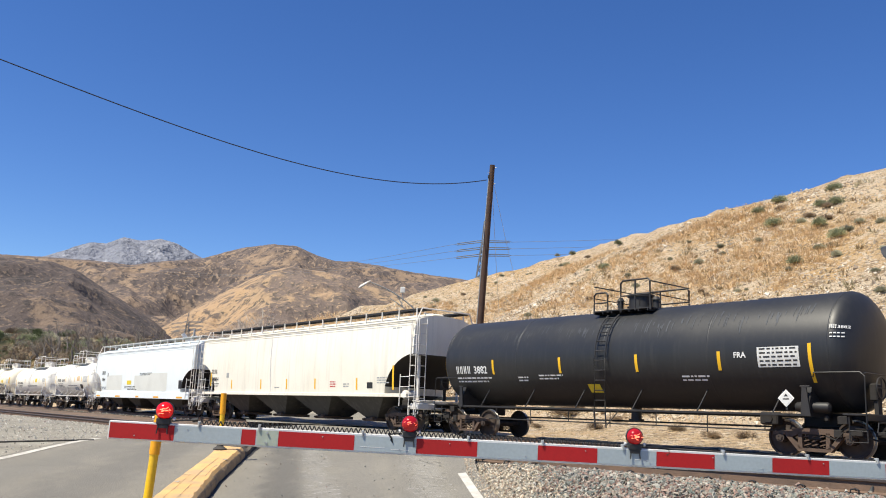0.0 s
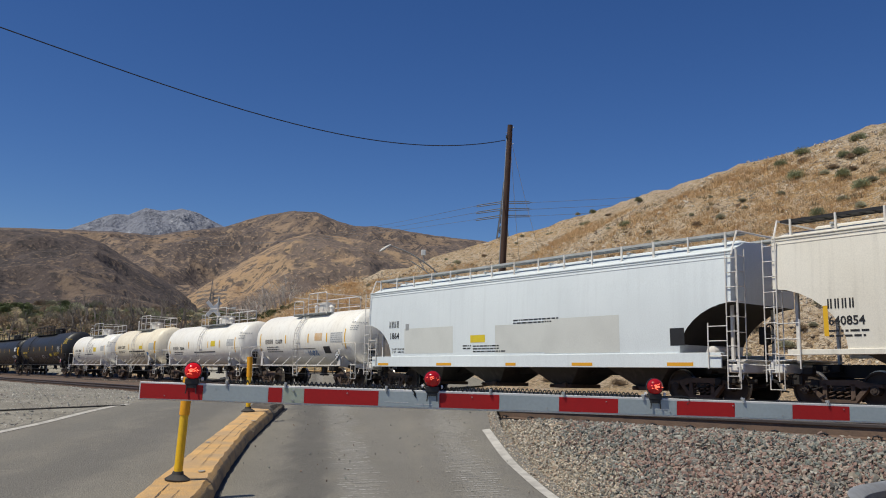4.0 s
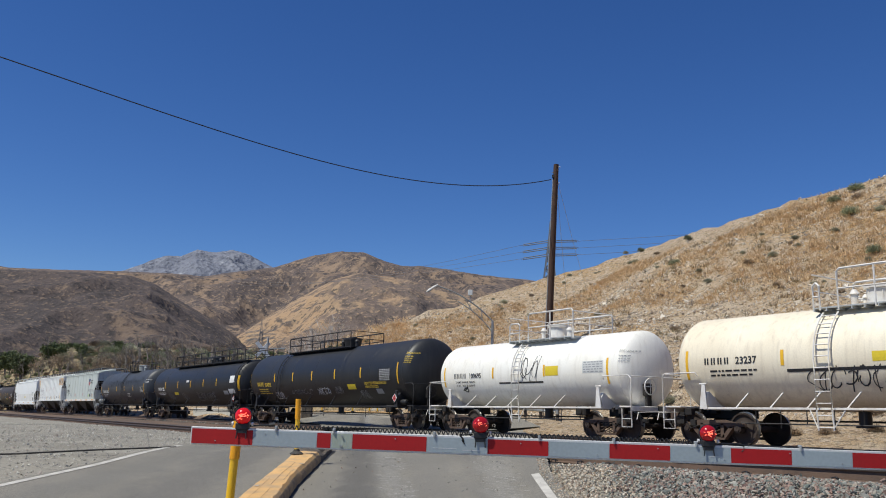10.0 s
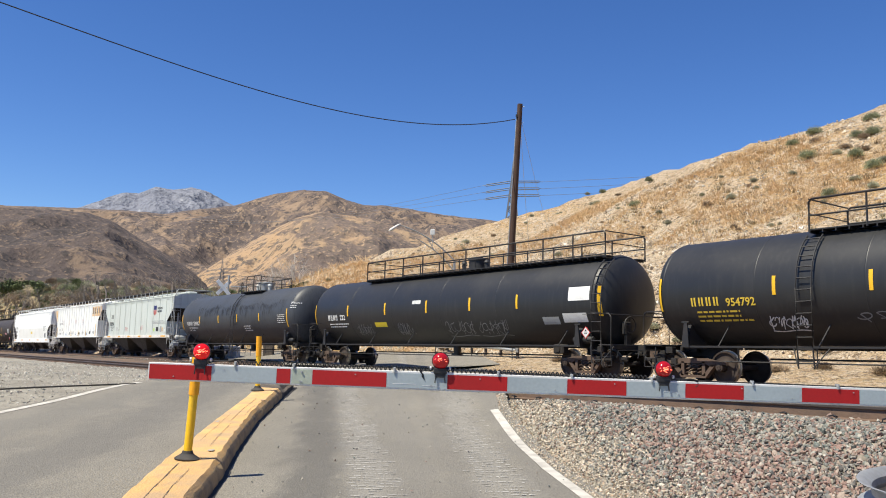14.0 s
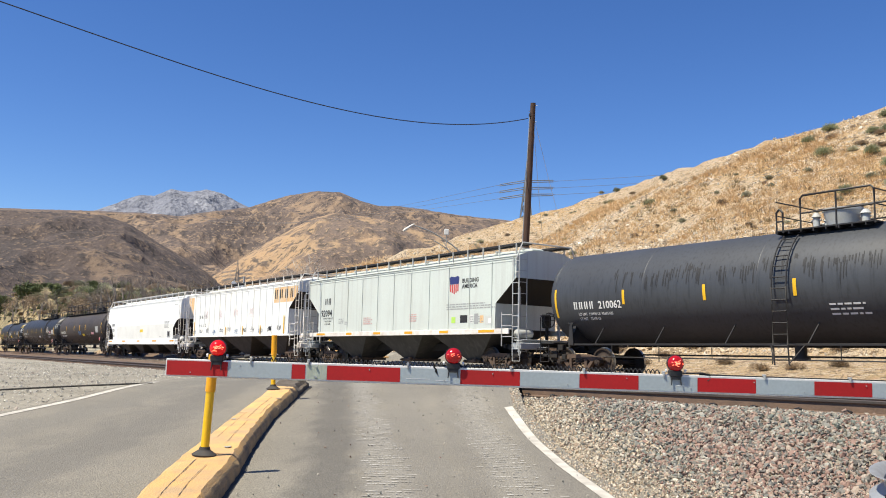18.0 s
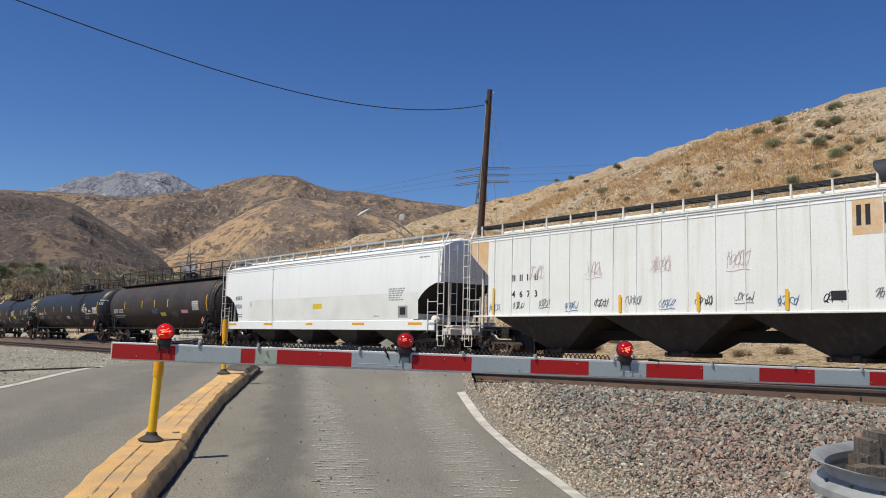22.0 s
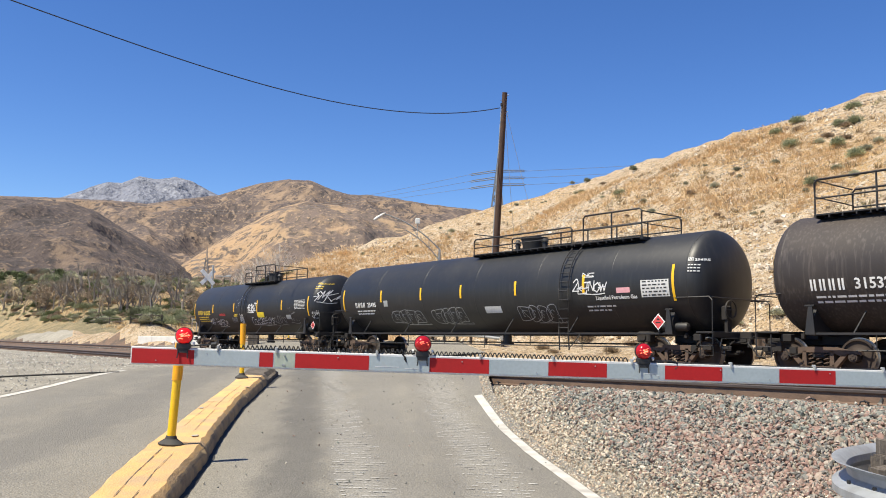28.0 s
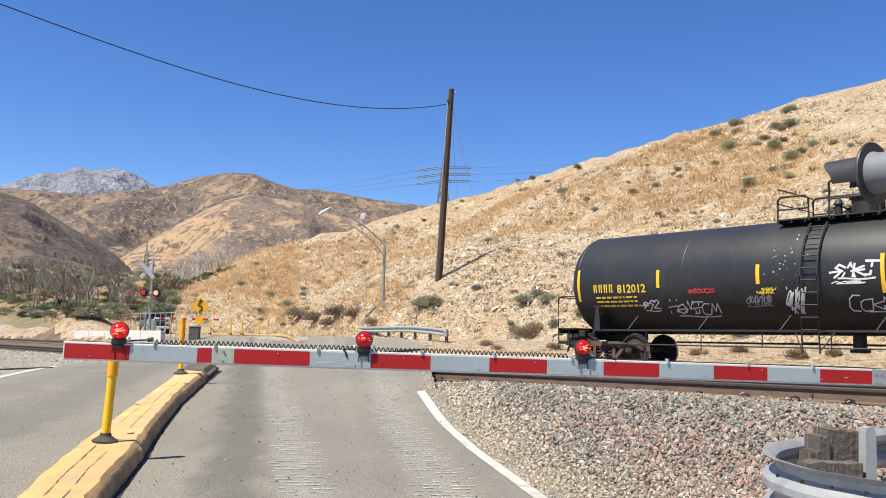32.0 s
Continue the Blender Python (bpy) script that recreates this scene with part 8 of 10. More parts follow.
def ballast():
    rng = random.Random(11)
    beds = {"ballast": ([], []), "red_ballast": ([], []), "chips": ([], [])}
    count = 0
    while count < 43000:
        y = 3.0 + 16.5 * rng.random() ** 1.15
        x = edge_r(y) + 0.10 + (9.5 - edge_r(y)) * rng.random() ** 1.2
        n = ACROSS.x * x + ACROSS.y * y
        if n > 9.50 or x > 0.62 * y + 1.2:
            continue
        edge = min(1.0, (x - edge_r(y)) / 1.5)
        if rng.random() > 0.3 + 0.7 * edge:
            continue
        wander = 0.45 * rough(x, y, 0.8)
        pale = 1 - ease(x - edge_r(y) + wander, 0.25, 1.4) * (0.62 + 0.38 * ease(n, 5.6, 7.2))
        red = ease(x - edge_r(y) + wander, 0.5, 1.9) * (1 - 0.75 * ease(n + wander, 7.5, 8.7))
        key = "chips" if rng.random() < pale else "red_ballast" if rng.random() < red else "ballast"
        big = 0.25 + 0.75 * ease(n, 5.0, 7.4)
        beds[key][0].append((x, y, ground_z(x, y) + 0.010 + 0.022 * rng.random()))
        beds[key][1].append(rng.uniform(0.013, 0.034) * (0.50 + 0.50 * big) * (0.55 + 0.45 * edge) * (1.0 if rng.random() < 0.93 else 1.35))
        count += 1
    for _ in range(9000):
        y = 3.0 + 11.0 * rng.random() ** 1.3
        x = edge_r(y) + 0.015 + 1.3 * rng.random() ** 1.4
        on_road = x < edge_r(y) + 0.16
        beds["chips"][0].append((x, y, (road_z(x, y) - 0.012 if on_road else ground_z(x, y)) + 0.004))
        beds["chips"][1].append(rng.uniform(0.006, 0.017))
    for k, (key, says) in enumerate((("ballast", "grey crushed ballast stones beside the track"), ("red_ballast", "reddish crushed ballast stones beside the road"), ("chips", "pale stone chips along the road edge"))):
        stones("ballast_stones" if key != "chips" else "stone_chips", *beds[key], M[key], says, 21 + 5 * k)
    spots, sizes = [], []
    for _ in range(6500):
        n, s = rng.uniform(9.4, 12.2) if rng.random() < 0.7 else rng.uniform(19, 25), rng.uniform(-75, 2)
        p = track_point(n, s)
        if edge_l(p.y) - 0.3 < p.x < edge_r(p.y) + 0.6:
            continue
        spots.append((p.x, p.y, p.z - 0.16 + 0.02 * rng.random()))
        sizes.append(rng.uniform(0.03, 0.06))
    stones("ballast_stones", spots, sizes, M["ballast"], "dusty ballast stones between the rails", 22, coarse=True)
    spots, sizes = [], []
    for _ in range(11000):
        y = rng.uniform(9, 34)
        x = edge_l(y) - 0.1 - 14 * rng.random() ** 1.3
        if ACROSS.x * x + ACROSS.y * y > 9.4:
            continue
        spots.append((x, y, ground_z(x, y) + 0.006))
        sizes.append(rng.uniform(0.010, 0.026) * (1.0 if rng.random() < 0.97 else 2.0))
    stones("roadside_gravel", spots, sizes, M["gravel"], "pale loose gravel beside the road", 23, coarse=True)
    spots, sizes = [], []
    for _ in range(260):
        y = rng.uniform(4, 15)
        x = rng.uniform(kerb_right(y) + 0.1, edge_r(y))
        spots.append((x, y, road_z(x, y) + 0.001))
        sizes.append(rng.uniform(0.005, 0.016))
    stones("road_grit", spots, sizes, M["ballast"], "loose stones scattered on the asphalt", 24, coarse=True)


ballast()


def hill_rocks():
    rng = random.Random(31)
    spots, sizes = [], []
    while len(spots) < 20000:
        s = rng.uniform(-105, -8)
        n = 30.5 + 38 * rng.random() ** 1.1
        p = ACROSS * n + ALONG * s
        if n > 29.5 + crest_z(s) / 0.6 or abs(math.degrees(math.atan2(p.x, p.y))) > 36:
            continue
        if rough(p.x, p.y, 0.07) + 0.5 * rough(p.x, p.y, 0.3) < rng.uniform(-0.5, 0.35):
            continue
        spots.append((p.x, p.y, ground_z(p.x, p.y) + 0.02))
        sizes.append(rng.uniform(0.04, 0.15) * (1 if rng.random() < 0.97 else 2.0))
    stones("hillside_stones", spots, sizes, M["rock"], "pale broken stones strewn over the hillside", 32, coarse=True)


hill_rocks()


def grass_blades(name, spots, material, label, seed, high=0.45, blades=9, wide=0.013):
    """Tufts of dry grass as one mesh of narrow blades."""
    rng = random.Random(seed)
    vs, fs = [], []
    for x, y, z, k in spots:
        for _ in range(blades):
            a, lean = rng.uniform(0, 6.28), rng.uniform(0.2, 1.5)
            hgt, w = high * k * rng.uniform(0.45, 1.2), wide * k * rng.uniform(0.6, 1.6)
            dx, dy = math.cos(a), math.sin(a)
            o = len(vs)
            sp = rng.uniform(0.02, 0.3) * k
            bx, by = x + dx * sp, y + dy * sp
            vs += [(bx - dy * w, by + dx * w, z - 0.03), (bx + dy * w, by - dx * w, z - 0.03), (bx + dx * lean * hgt, by + dy * lean * hgt, z + hgt)]
            fs.append((o, o + 1, o + 2))
    me = bpy.data.meshes.new(name)
    me.from_pydata(vs, [], fs)
    me.materials.append(material)
    return tagged(new(name, me), label, "dry grass", kind="stuff")


def dry_grass():
    rng = random.Random(41)
    spots = []
    while len(spots) < 13000:
        s = rng.uniform(-120, -8)
        n = 31.5 + 36 * rng.random()
        p = ACROSS * n + ALONG * s
        if n > 28.0 + crest_z(s) / 0.60 or abs(math.degrees(math.atan2(p.x, p.y))) > 36:
            continue
        if rough(p.x, p.y, 0.11) + 0.45 * rough(p.x + 40, p.y, 0.4) < 0.22 + 0.3 * rng.random() - 0.5 * ease(-s, 34, 58) - 0.06 * (n < 40):
            continue
        spots.append((p.x, p.y, ground_z(p.x, p.y), rng.uniform(0.7, 1.5)))
    grass_blades("dry_hill_grass", spots, M["dry"], "golden dry grass tufts on the hillside", 42, high=0.19, blades=13)
    spots = []
    while len(spots) < 1150:
        s = rng.uniform(-110, -8)
        n = 31.0 + 34 * rng.random()
        p = ACROSS * n + ALONG * s
        if n > 28.0 + crest_z(s) / 0.62 or abs(math.degrees(math.atan2(p.x, p.y))) > 36 or rough(p.x, p.y, 0.25) < rng.uniform(-0.5, 0.25):
            continue
        spots.append((p.x, p.y, ground_z(p.x, p.y), rng.uniform(0.5, 1.5)))
    grass_blades("withered_tufts", spots, M["withered"], "low brown withered tufts on the hillside", 45, high=0.20, blades=20, wide=0.020)
    spots = []
    while len(spots) < 9000:
        a, r = rng.uniform(-36, -6), rng.uniform(62, 190)
        x, y = r * math.sin(radians(a)), r * math.cos(radians(a))
        if ACROSS.x * x + ACROSS.y * y < 36 or rough(x, y, 0.06) < -0.1:
            continue
        spots.append((x, y, ground_z(x, y), rng.uniform(0.6, 1.3)))
    grass_blades("dry_field_grass", spots, M["dry"], "golden dry grass field beyond the tracks", 43, blades=14)


dry_grass()


# ---- shrubs and trees ----
def bush_mesh(name, seed, n, material, spiky=0.5):
    """A bush about 1 m across: many small leaves and twigs on an uneven dome."""
    rng = random.Random(seed)
    vs, fs = [], []
    lobes = [(rng.uniform(-0.24, 0.24), rng.uniform(-0.24, 0.24), rng.uniform(0.16, 0.40)) for _ in range(9)]
    for _ in range(n):
        lx, ly, lr = lobes[rng.randrange(9)]
        a, e = rng.uniform(0, 6.283), math.asin(rng.uniform(-0.12, 1))
        rr = lr * rng.uniform(0.55, 1.1)
        c = Vector((lx + rr * math.cos(a) * math.cos(e), ly + rr * math.sin(a) * math.cos(e), 0.08 + rr * 1.15 * max(math.sin(e), 0.0)))
        way = (c - Vector((0, 0, -0.1))).normalized() * (1 - 0.3) + Vector((rng.uniform(-1, 1), rng.uniform(-1, 1), rng.uniform(-0.3, 1))) * 0.55
        way.normalize()
        sidew = way.cross(Vector((rng.uniform(-1, 1), rng.uniform(-1, 1), rng.uniform(-1, 1)))).normalized()
        ln, w = rng.uniform(0.03, 0.085) * (0.7 + spiky), rng.uniform(0.008, 0.019)
        o = len(vs)
        vs += [tuple(c - sidew * w), tuple(c + sidew * w), tuple(c + way * ln + sidew * w * 0.4), tuple(c + way * ln - sidew * w * 0.4)]
        fs.append((o, o + 1, o + 2, o + 3))
    for _ in range(14):
        a = rng.uniform(0, 6.283)
        tip = Vector((0.4 * math.cos(a), 0.4 * math.sin(a), rng.uniform(0.15, 0.5)))
        o = len(vs)
        vs += [(-0.01, 0, -0.05), (0.01, 0, -0.05), tuple(tip + Vector((0.004, 0, 0))), tuple(tip)]
        fs.append((o, o + 1, o + 2, o + 3))
    me = bpy.data.meshes.new(name)
    me.from_pydata(vs, [], fs)
    me.materials.append(material)
    return me


BUSHES = {"sage": [bush_mesh("sagebrush", 50 + i, 2600, M["sage"]) for i in range(3)], "grey": [bush_mesh("grey_bush", 60 + i, 2300, M["sage_grey"], 0.8) for i in range(3)],
          "brown": [bush_mesh("dry_brush", 70 + i, 1700, M["brush"], 1.0) for i in range(3)], "leaf": [bush_mesh("green_bush", 80 + i, 3000, M["leaf"], 0.3) for i in range(2)]}
BUSH_SAYS = {"sage": ("sagebrush", "grey-green sagebrush on the dry hillside"), "grey": ("grey_bush", "pale grey bush on the dry slope"), "brown": ("dry_brush", "brown leafless brush on sandy ground"), "leaf": ("green_bush", "dark green leafy bush beside the slope")}
BUSH_RNG = random.Random(5)


def bush(kind, p, size, flat=1.0):
    name, label = BUSH_SAYS[kind]
    ob = new(name, BUSHES[kind][BUSH_RNG.randrange(len(BUSHES[kind]))])
    ob.matrix_basis = Matrix.Translation(p - Vector((0, 0, 0.03 * size))) @ pose(0, 0, 0, 0, 0, BUSH_RNG.uniform(0, 360)) @ Matrix.Diagonal((size * BUSH_RNG.uniform(0.85, 1.2), size, size * 0.85 * flat, 1))
    return tagged(ob, label, "shrub", "shrubs on the slope")


HILL_SHRUBS = [(21.5, 13.0, 24), (22.7, 13.6, 26), (22.3, 12.1, 32), (25.1, 12.1, 32), (26.0, 14.2, 25), (26.1, 13.4, 28), (26.1, 11.4, 34), (25.2, 13.2, 22), (23.6, 9.7, 30), (11.8, 9.4, 24), (12.6, 11.0, 17), (9.6, 10.2, 15), (9.2, 9.5, 15)]
GREY_SHRUBS = [(24.0, 12.2, 19), (27.3, 12.1, 22), (26.0, 10.1, 22), (23.2, 9.4, 16), (17.8, 9.6, 20), (16.0, 9.9, 13), (21.5, 11.2, 17), (19.3, 10.4, 13), (20.7, 8.1, 10), (6.6, 8.8, 8), (4.5, 8.0, 8), (-0.2, 6.8, 8), (0.2, 6.5, 8), (28.6, 10.5, 18), (29.5, 12.0, 14)]
LOW_SAGE = [(2.5, 1.5, 26), (3.3, 1.8, 22), (6.1, 2.8, 13), (9.3, 2.2, 24), (10.8, 2.2, 20), (8.8, 0.3, 14), (-6.5, 1.4, 12), (-7.6, 1.9, 10), (-4.5, 3.0, 8), (-8.0, 3.0, 10), (-1.8, 5.6, 9), (0.4, 6.2, 8), (6.2, 7.0, 10), (4.4, 3.1, 8), (-9.5, 2.5, 9), (-5.4, 4.9, 12), (-3.3, 5.6, 9)]
LOW_BROWN = [(9.4, -0.2, 26), (10.2, 0.2, 20), (6.8, -0.8, 14), (-5.7, 0.5, 24), (-4.6, 0.3, 22), (-3.1, 0.8, 26), (-2.0, 0.6, 24), (-0.8, 0.3, 16), (-3.8, 0.1, 18), (14.6, 0.0, 18), (18.6, -1.0, 16), (20.5, -0.8, 16), (26.4, -0.7, 22), (23.0, -0.6, 16), (16.4, -0.7, 14), (12.6, -0.3, 14), (28.5, -0.6, 16), (11.4, -0.8, 14), (7.6, -1.0, 10)]
for rows, key in ((HILL_SHRUBS, "sage"), (GREY_SHRUBS, "grey"), (LOW_SAGE, "grey"), (LOW_BROWN, "brown")):
    for az, el, px in rows:
        p = on_ground(az, el - 0.1 if el > 4 else el - 0.3)
        d = (p - EYE).length
        bush(key, p, px * (0.84 if el > 4 else 1.8) * d / 1506, 1.25 if el > 4 else 1.0)
rng = random.Random(77)
for i in range(90):
    az, el = rng.uniform(-9, 32), rng.uniform(-0.5, 13.5)
    p = on_ground(az, el)
    if 30 < (p - EYE).length < 110 and ACROSS.x * p.x + ACROSS.y * p.y > 31:
        bush("grey" if rng.random() < 0.6 else "brown", p, rng.uniform(0.35, 0.85))


def limb(b, p, way, length, r, depth, rng, tips, spread=0.6):
    """A tapered limb that forks."""
    pts, q = [p], p
    w = way.normalized()
    for i in range(3):
        w = (w + Vector((rng.uniform(-1, 1), rng.uniform(-1, 1), rng.uniform(-0.25, 0.6))) * 0.2).normalized()
        q = q + w * length / 3
        pts.append(q)
    for i in range(3):
        b.cyl(pts[i], pts[i + 1], r * (1 - i * 0.2), 5 if depth > 1 else 3, r * (1 - (i + 1) * 0.2), False)
    tips.append((q, w))
    if depth > 0:
        for k in range(3 if depth > 1 else 2 + rng.randrange(2)):
            s = pts[1 + rng.randrange(3)] if k else q
            nw = (w + Vector((rng.uniform(-1, 1), rng.uniform(-1, 1), rng.uniform(-0.3, 0.7))) * spread * 1.5).normalized()
            limb(b, s, nw, length * rng.uniform(0.55, 0.8), r * 0.5, depth - 1, rng, tips, spread)


def tree_thing(name, label, seed, high, leaves=None, n_leaf=0, depth=4, leaf=0.16, thin=1.0, bark="bark"):
    rng = random.Random(seed)
    b, tips = Build(), []
    limb(b, Vector((0, 0, -0.2)), Vector((rng.uniform(-0.15, 0.15), rng.uniform(-0.15, 0.15), 1)), high * 0.36, high * 0.028 * thin, depth, rng, tips)
    t = thing(name, label, "tree", "trees beyond the tracks")
    part("trunk", b, M[bark], t)
    if leaves:
        vs, fs = [], []
        for _ in range(n_leaf):
            c, w = tips[rng.randrange(len(tips) // 3, len(tips))]
            c = c + Vector((rng.gauss(0, 1), rng.gauss(0, 1), rng.gauss(0, 0.8))) * high * 0.055
            u = Vector((rng.uniform(-1, 1), rng.uniform(-1, 1), rng.uniform(-1, 1))).normalized()
            v = u.cross(Vector((rng.uniform(-1, 1), rng.uniform(-1, 1), rng.uniform(-1, 1)))).normalized()
            s = leaf * rng.uniform(0.6, 1.4)
            o = len(vs)
            vs += [tuple(c - u * s), tuple(c + v * s * 0.5), tuple(c + u * s), tuple(c - v * s * 0.5)]
            fs.append((o, o + 1, o + 2, o + 3))
        me = bpy.data.meshes.new("crown")
        me.from_pydata(vs, [], fs)
        me.materials.append(leaves)
        tagged(part("crown", me, None, t), kind="stuff")
    return t


def trees():
    rng = random.Random(88)
    kinds = [tree_thing("bare_tree", "bare grey tree without leaves", 1, 5.4, thin=1.2), tree_thing("bare_tree", "bare grey tree without leaves", 2, 4.8, thin=1.2), tree_thing("bare_tree", "bare grey tree with brown twigs", 3, 5.0, M["brush"], 500, leaf=0.12)]
    green = [tree_thing("green_tree", "dark green leafy tree", 4, 7.5, M["leaf"], 3400, leaf=0.22), tree_thing("green_tree", "dark green leafy tree", 5, 6.0, M["leaf"], 3000, leaf=0.2)]
    pale = [tree_thing("dead_tree", "pale leafless dead tree on the slope", 6, 3.4, thin=1.1, bark="pale_bark"), tree_thing("dead_tree", "pale leafless dead tree on the slope", 7, 3.9, thin=1.1, bark="pale_bark")]
    spots = {k: [] for k in range(7)}
    for k in range(26):
        f = k / 25
        p = on_ground(-13.5 + 3.2 * f + rng.uniform(-0.12, 0.12), 2.15 + 1.45 * f + rng.uniform(-0.1, 0.25))
        spots[5 + k % 2].append((p, rng.uniform(0.6, 1.1)))
    for az, el in ((-23.0, 0.5), (-21.8, 0.4), (-24.4, 0.5), (-25.6, 0.6), (-26.6, 0.6), (-22.4, 0.8), (-25.0, 1.0), (-27.4, 0.9), (-28.4, 0.8), (-14.4, 1.9), (-15.2, 1.6), (-16.4, 0.9), (-17.3, 0.6), (-18.2, 0.8), (-19.0, 0.5), (-19.8, 0.7), (-20.6, 0.4), (-21.2, 0.9), (-23.6, 0.9), (-24.9, 0.3), (-26.0, 0.2), (-27.1, 0.3), (-28.0, 0.3), (-29.0, 0.4), (-30.5, 0.3), (-31.6, 0.4), (-33.0, 0.5)):
        p = on_ground(az, el)
        spots[rng.randrange(3)].append((p, rng.uniform(0.75, 1.25)))
    for az, el in ((-30.2, 0.6), (-31.0, 0.7), (-29.2, 0.8), (-32.2, 0.7), (-26.2, 1.6), (-28.0, 1.2)):
        spots[3 + rng.randrange(2)].append((on_ground(az, el), rng.uniform(0.8, 1.2)))
    for k in range(7):
        spots[3 + k % 2].append((on_ground(-33.6 + 0.66 * k, 0.20 + 0.10 * (k % 3)), 1.45 + 0.2 * (k % 3)))
    for k in range(64):
        p = on_ground(rng.uniform(-31.5, -16.0), rng.uniform(0.25, 1.7))
        spots[rng.randrange(3)].append((p, rng.uniform(0.9, 1.5)))
    for k, src in enumerate(kinds + green + pale):
        for i, (p, sc) in enumerate(spots[k]):
            m = Matrix.Translation(p) @ pose(0, 0, 0, 0, 0, rng.uniform(0, 360)) @ Matrix.Diagonal((sc, sc, sc, 1))
            if i == 0:
                src.matrix_basis = m
            else:
                copy_thing(src, m)
        if not spots[k]:
            src.matrix_basis = Matrix.Translation(on_ground(-24 + k, 1.0))
    for i in range(620):
        az = rng.uniform(-34, -13.6)
        el = rng.uniform(-0.3, 2.9) if az < -14 else rng.uniform(0.3, 2.4)
        p = on_ground(az, el)
        d = (p - EYE).length
        if d < 62:
            continue
        key = "brown" if rng.random() < 0.28 else "grey" if rng.random() < 0.25 else "leaf" if rng.random() < 0.40 else "sage"
        bush(key, p, rng.uniform(0.9, 2.4) * (1.5 if el > 1.4 else 1.0))
    for i in range(240):
        p = on_ground(rng.uniform(-32, -13.8), rng.uniform(-0.25, 0.9))
        if (p - EYE).length > 66:
            bush("grey" if rng.random() < 0.3 else "sage" if rng.random() < 0.8 else "brown", p, rng.uniform(0.5, 1.2))
    for k in range(46):
        f = (k % 23) / 22
        p = on_ground(-13.7 + 3.7 * f + rng.uniform(-0.1, 0.1), 2.0 + 1.5 * f + 0.1 * math.sin(k * 2.1) - 0.14 * (k // 23) * (1 - 0.6 * f))
        bush("leaf", p, rng.uniform(0.55, 1.0) * (1.15 - 0.5 * f))


trees()


# ---- pole, wires, pylon, street lamp ----
def utility_pole():
    base, top = Vector((3.30, 54.2, 3.94)), Vector((3.61, 52.97, 16.95))
    base.z = ground_z(base.x, base.y)
    t = thing("utility_pole", "tall dark creosoted wooden utility pole, leaning", "pole")
    part("shaft", Build().cyl(base - Vector((0, 0, 0.6)), top, 0.23, 16, 0.165), M["pole"], t)
    part("conduit", Build().tube([base + Vector((-0.22, -0.1, 0)), base.lerp(top, 0.5) + Vector((-0.20, -0.08, 0)), base.lerp(top, 0.93) + Vector((-0.17, -0.06, 0))], 0.035, 6), M["galv"], t, "pale conduit strip")
    part("cable_clamp", Build().box(base.lerp(top, 0.935) + Vector((-0.17, -0.1, 0)), (0.14, 0.12, 0.2), None, 0.02), M["steel"], t)
    for k, f in enumerate((0.985, 0.955, 0.90)):
        part("step_bolt", Build().cyl(base.lerp(top, f), base.lerp(top, f) + Vector((0.26 * (-1) ** k, -0.1, 0)), 0.02, 6), M["galv"], t)
    # overhead cable towards the near side, sagging
    way = Vector((-26.96, -22.5, 0)).normalized()
    pts = []
    for i in range(46):
        d = 36.0 * i / 45
        z = 14.47 - 0.33883 * d + 0.018058 * d * d - 0.00023822 * d ** 3
        p = Vector((2.96, 47.5, z)) + way * d
        pts.append(EYE + (p - EYE) * 1.131)
    single("overhead_cable", Build().tube(pts, 0.028, 5), M["wire"], "black overhead cable sagging from the wooden pole", "cable")
    for end in (Vector((8.2, 77.1, 14.6)), Vector((5.9, 69.6, 9.4))):
        end.z = ground_z(end.x, end.y)
        single("guy_wire", Build().tube([base.lerp(top, 0.95), base.lerp(top, 0.95).lerp(end, 0.5) - Vector((0, 0, 0.25)), end], 0.012, 4), M["galv"], "thin guy wire from the wooden pole to the slope", "wire", "guy wires")


utility_pole()


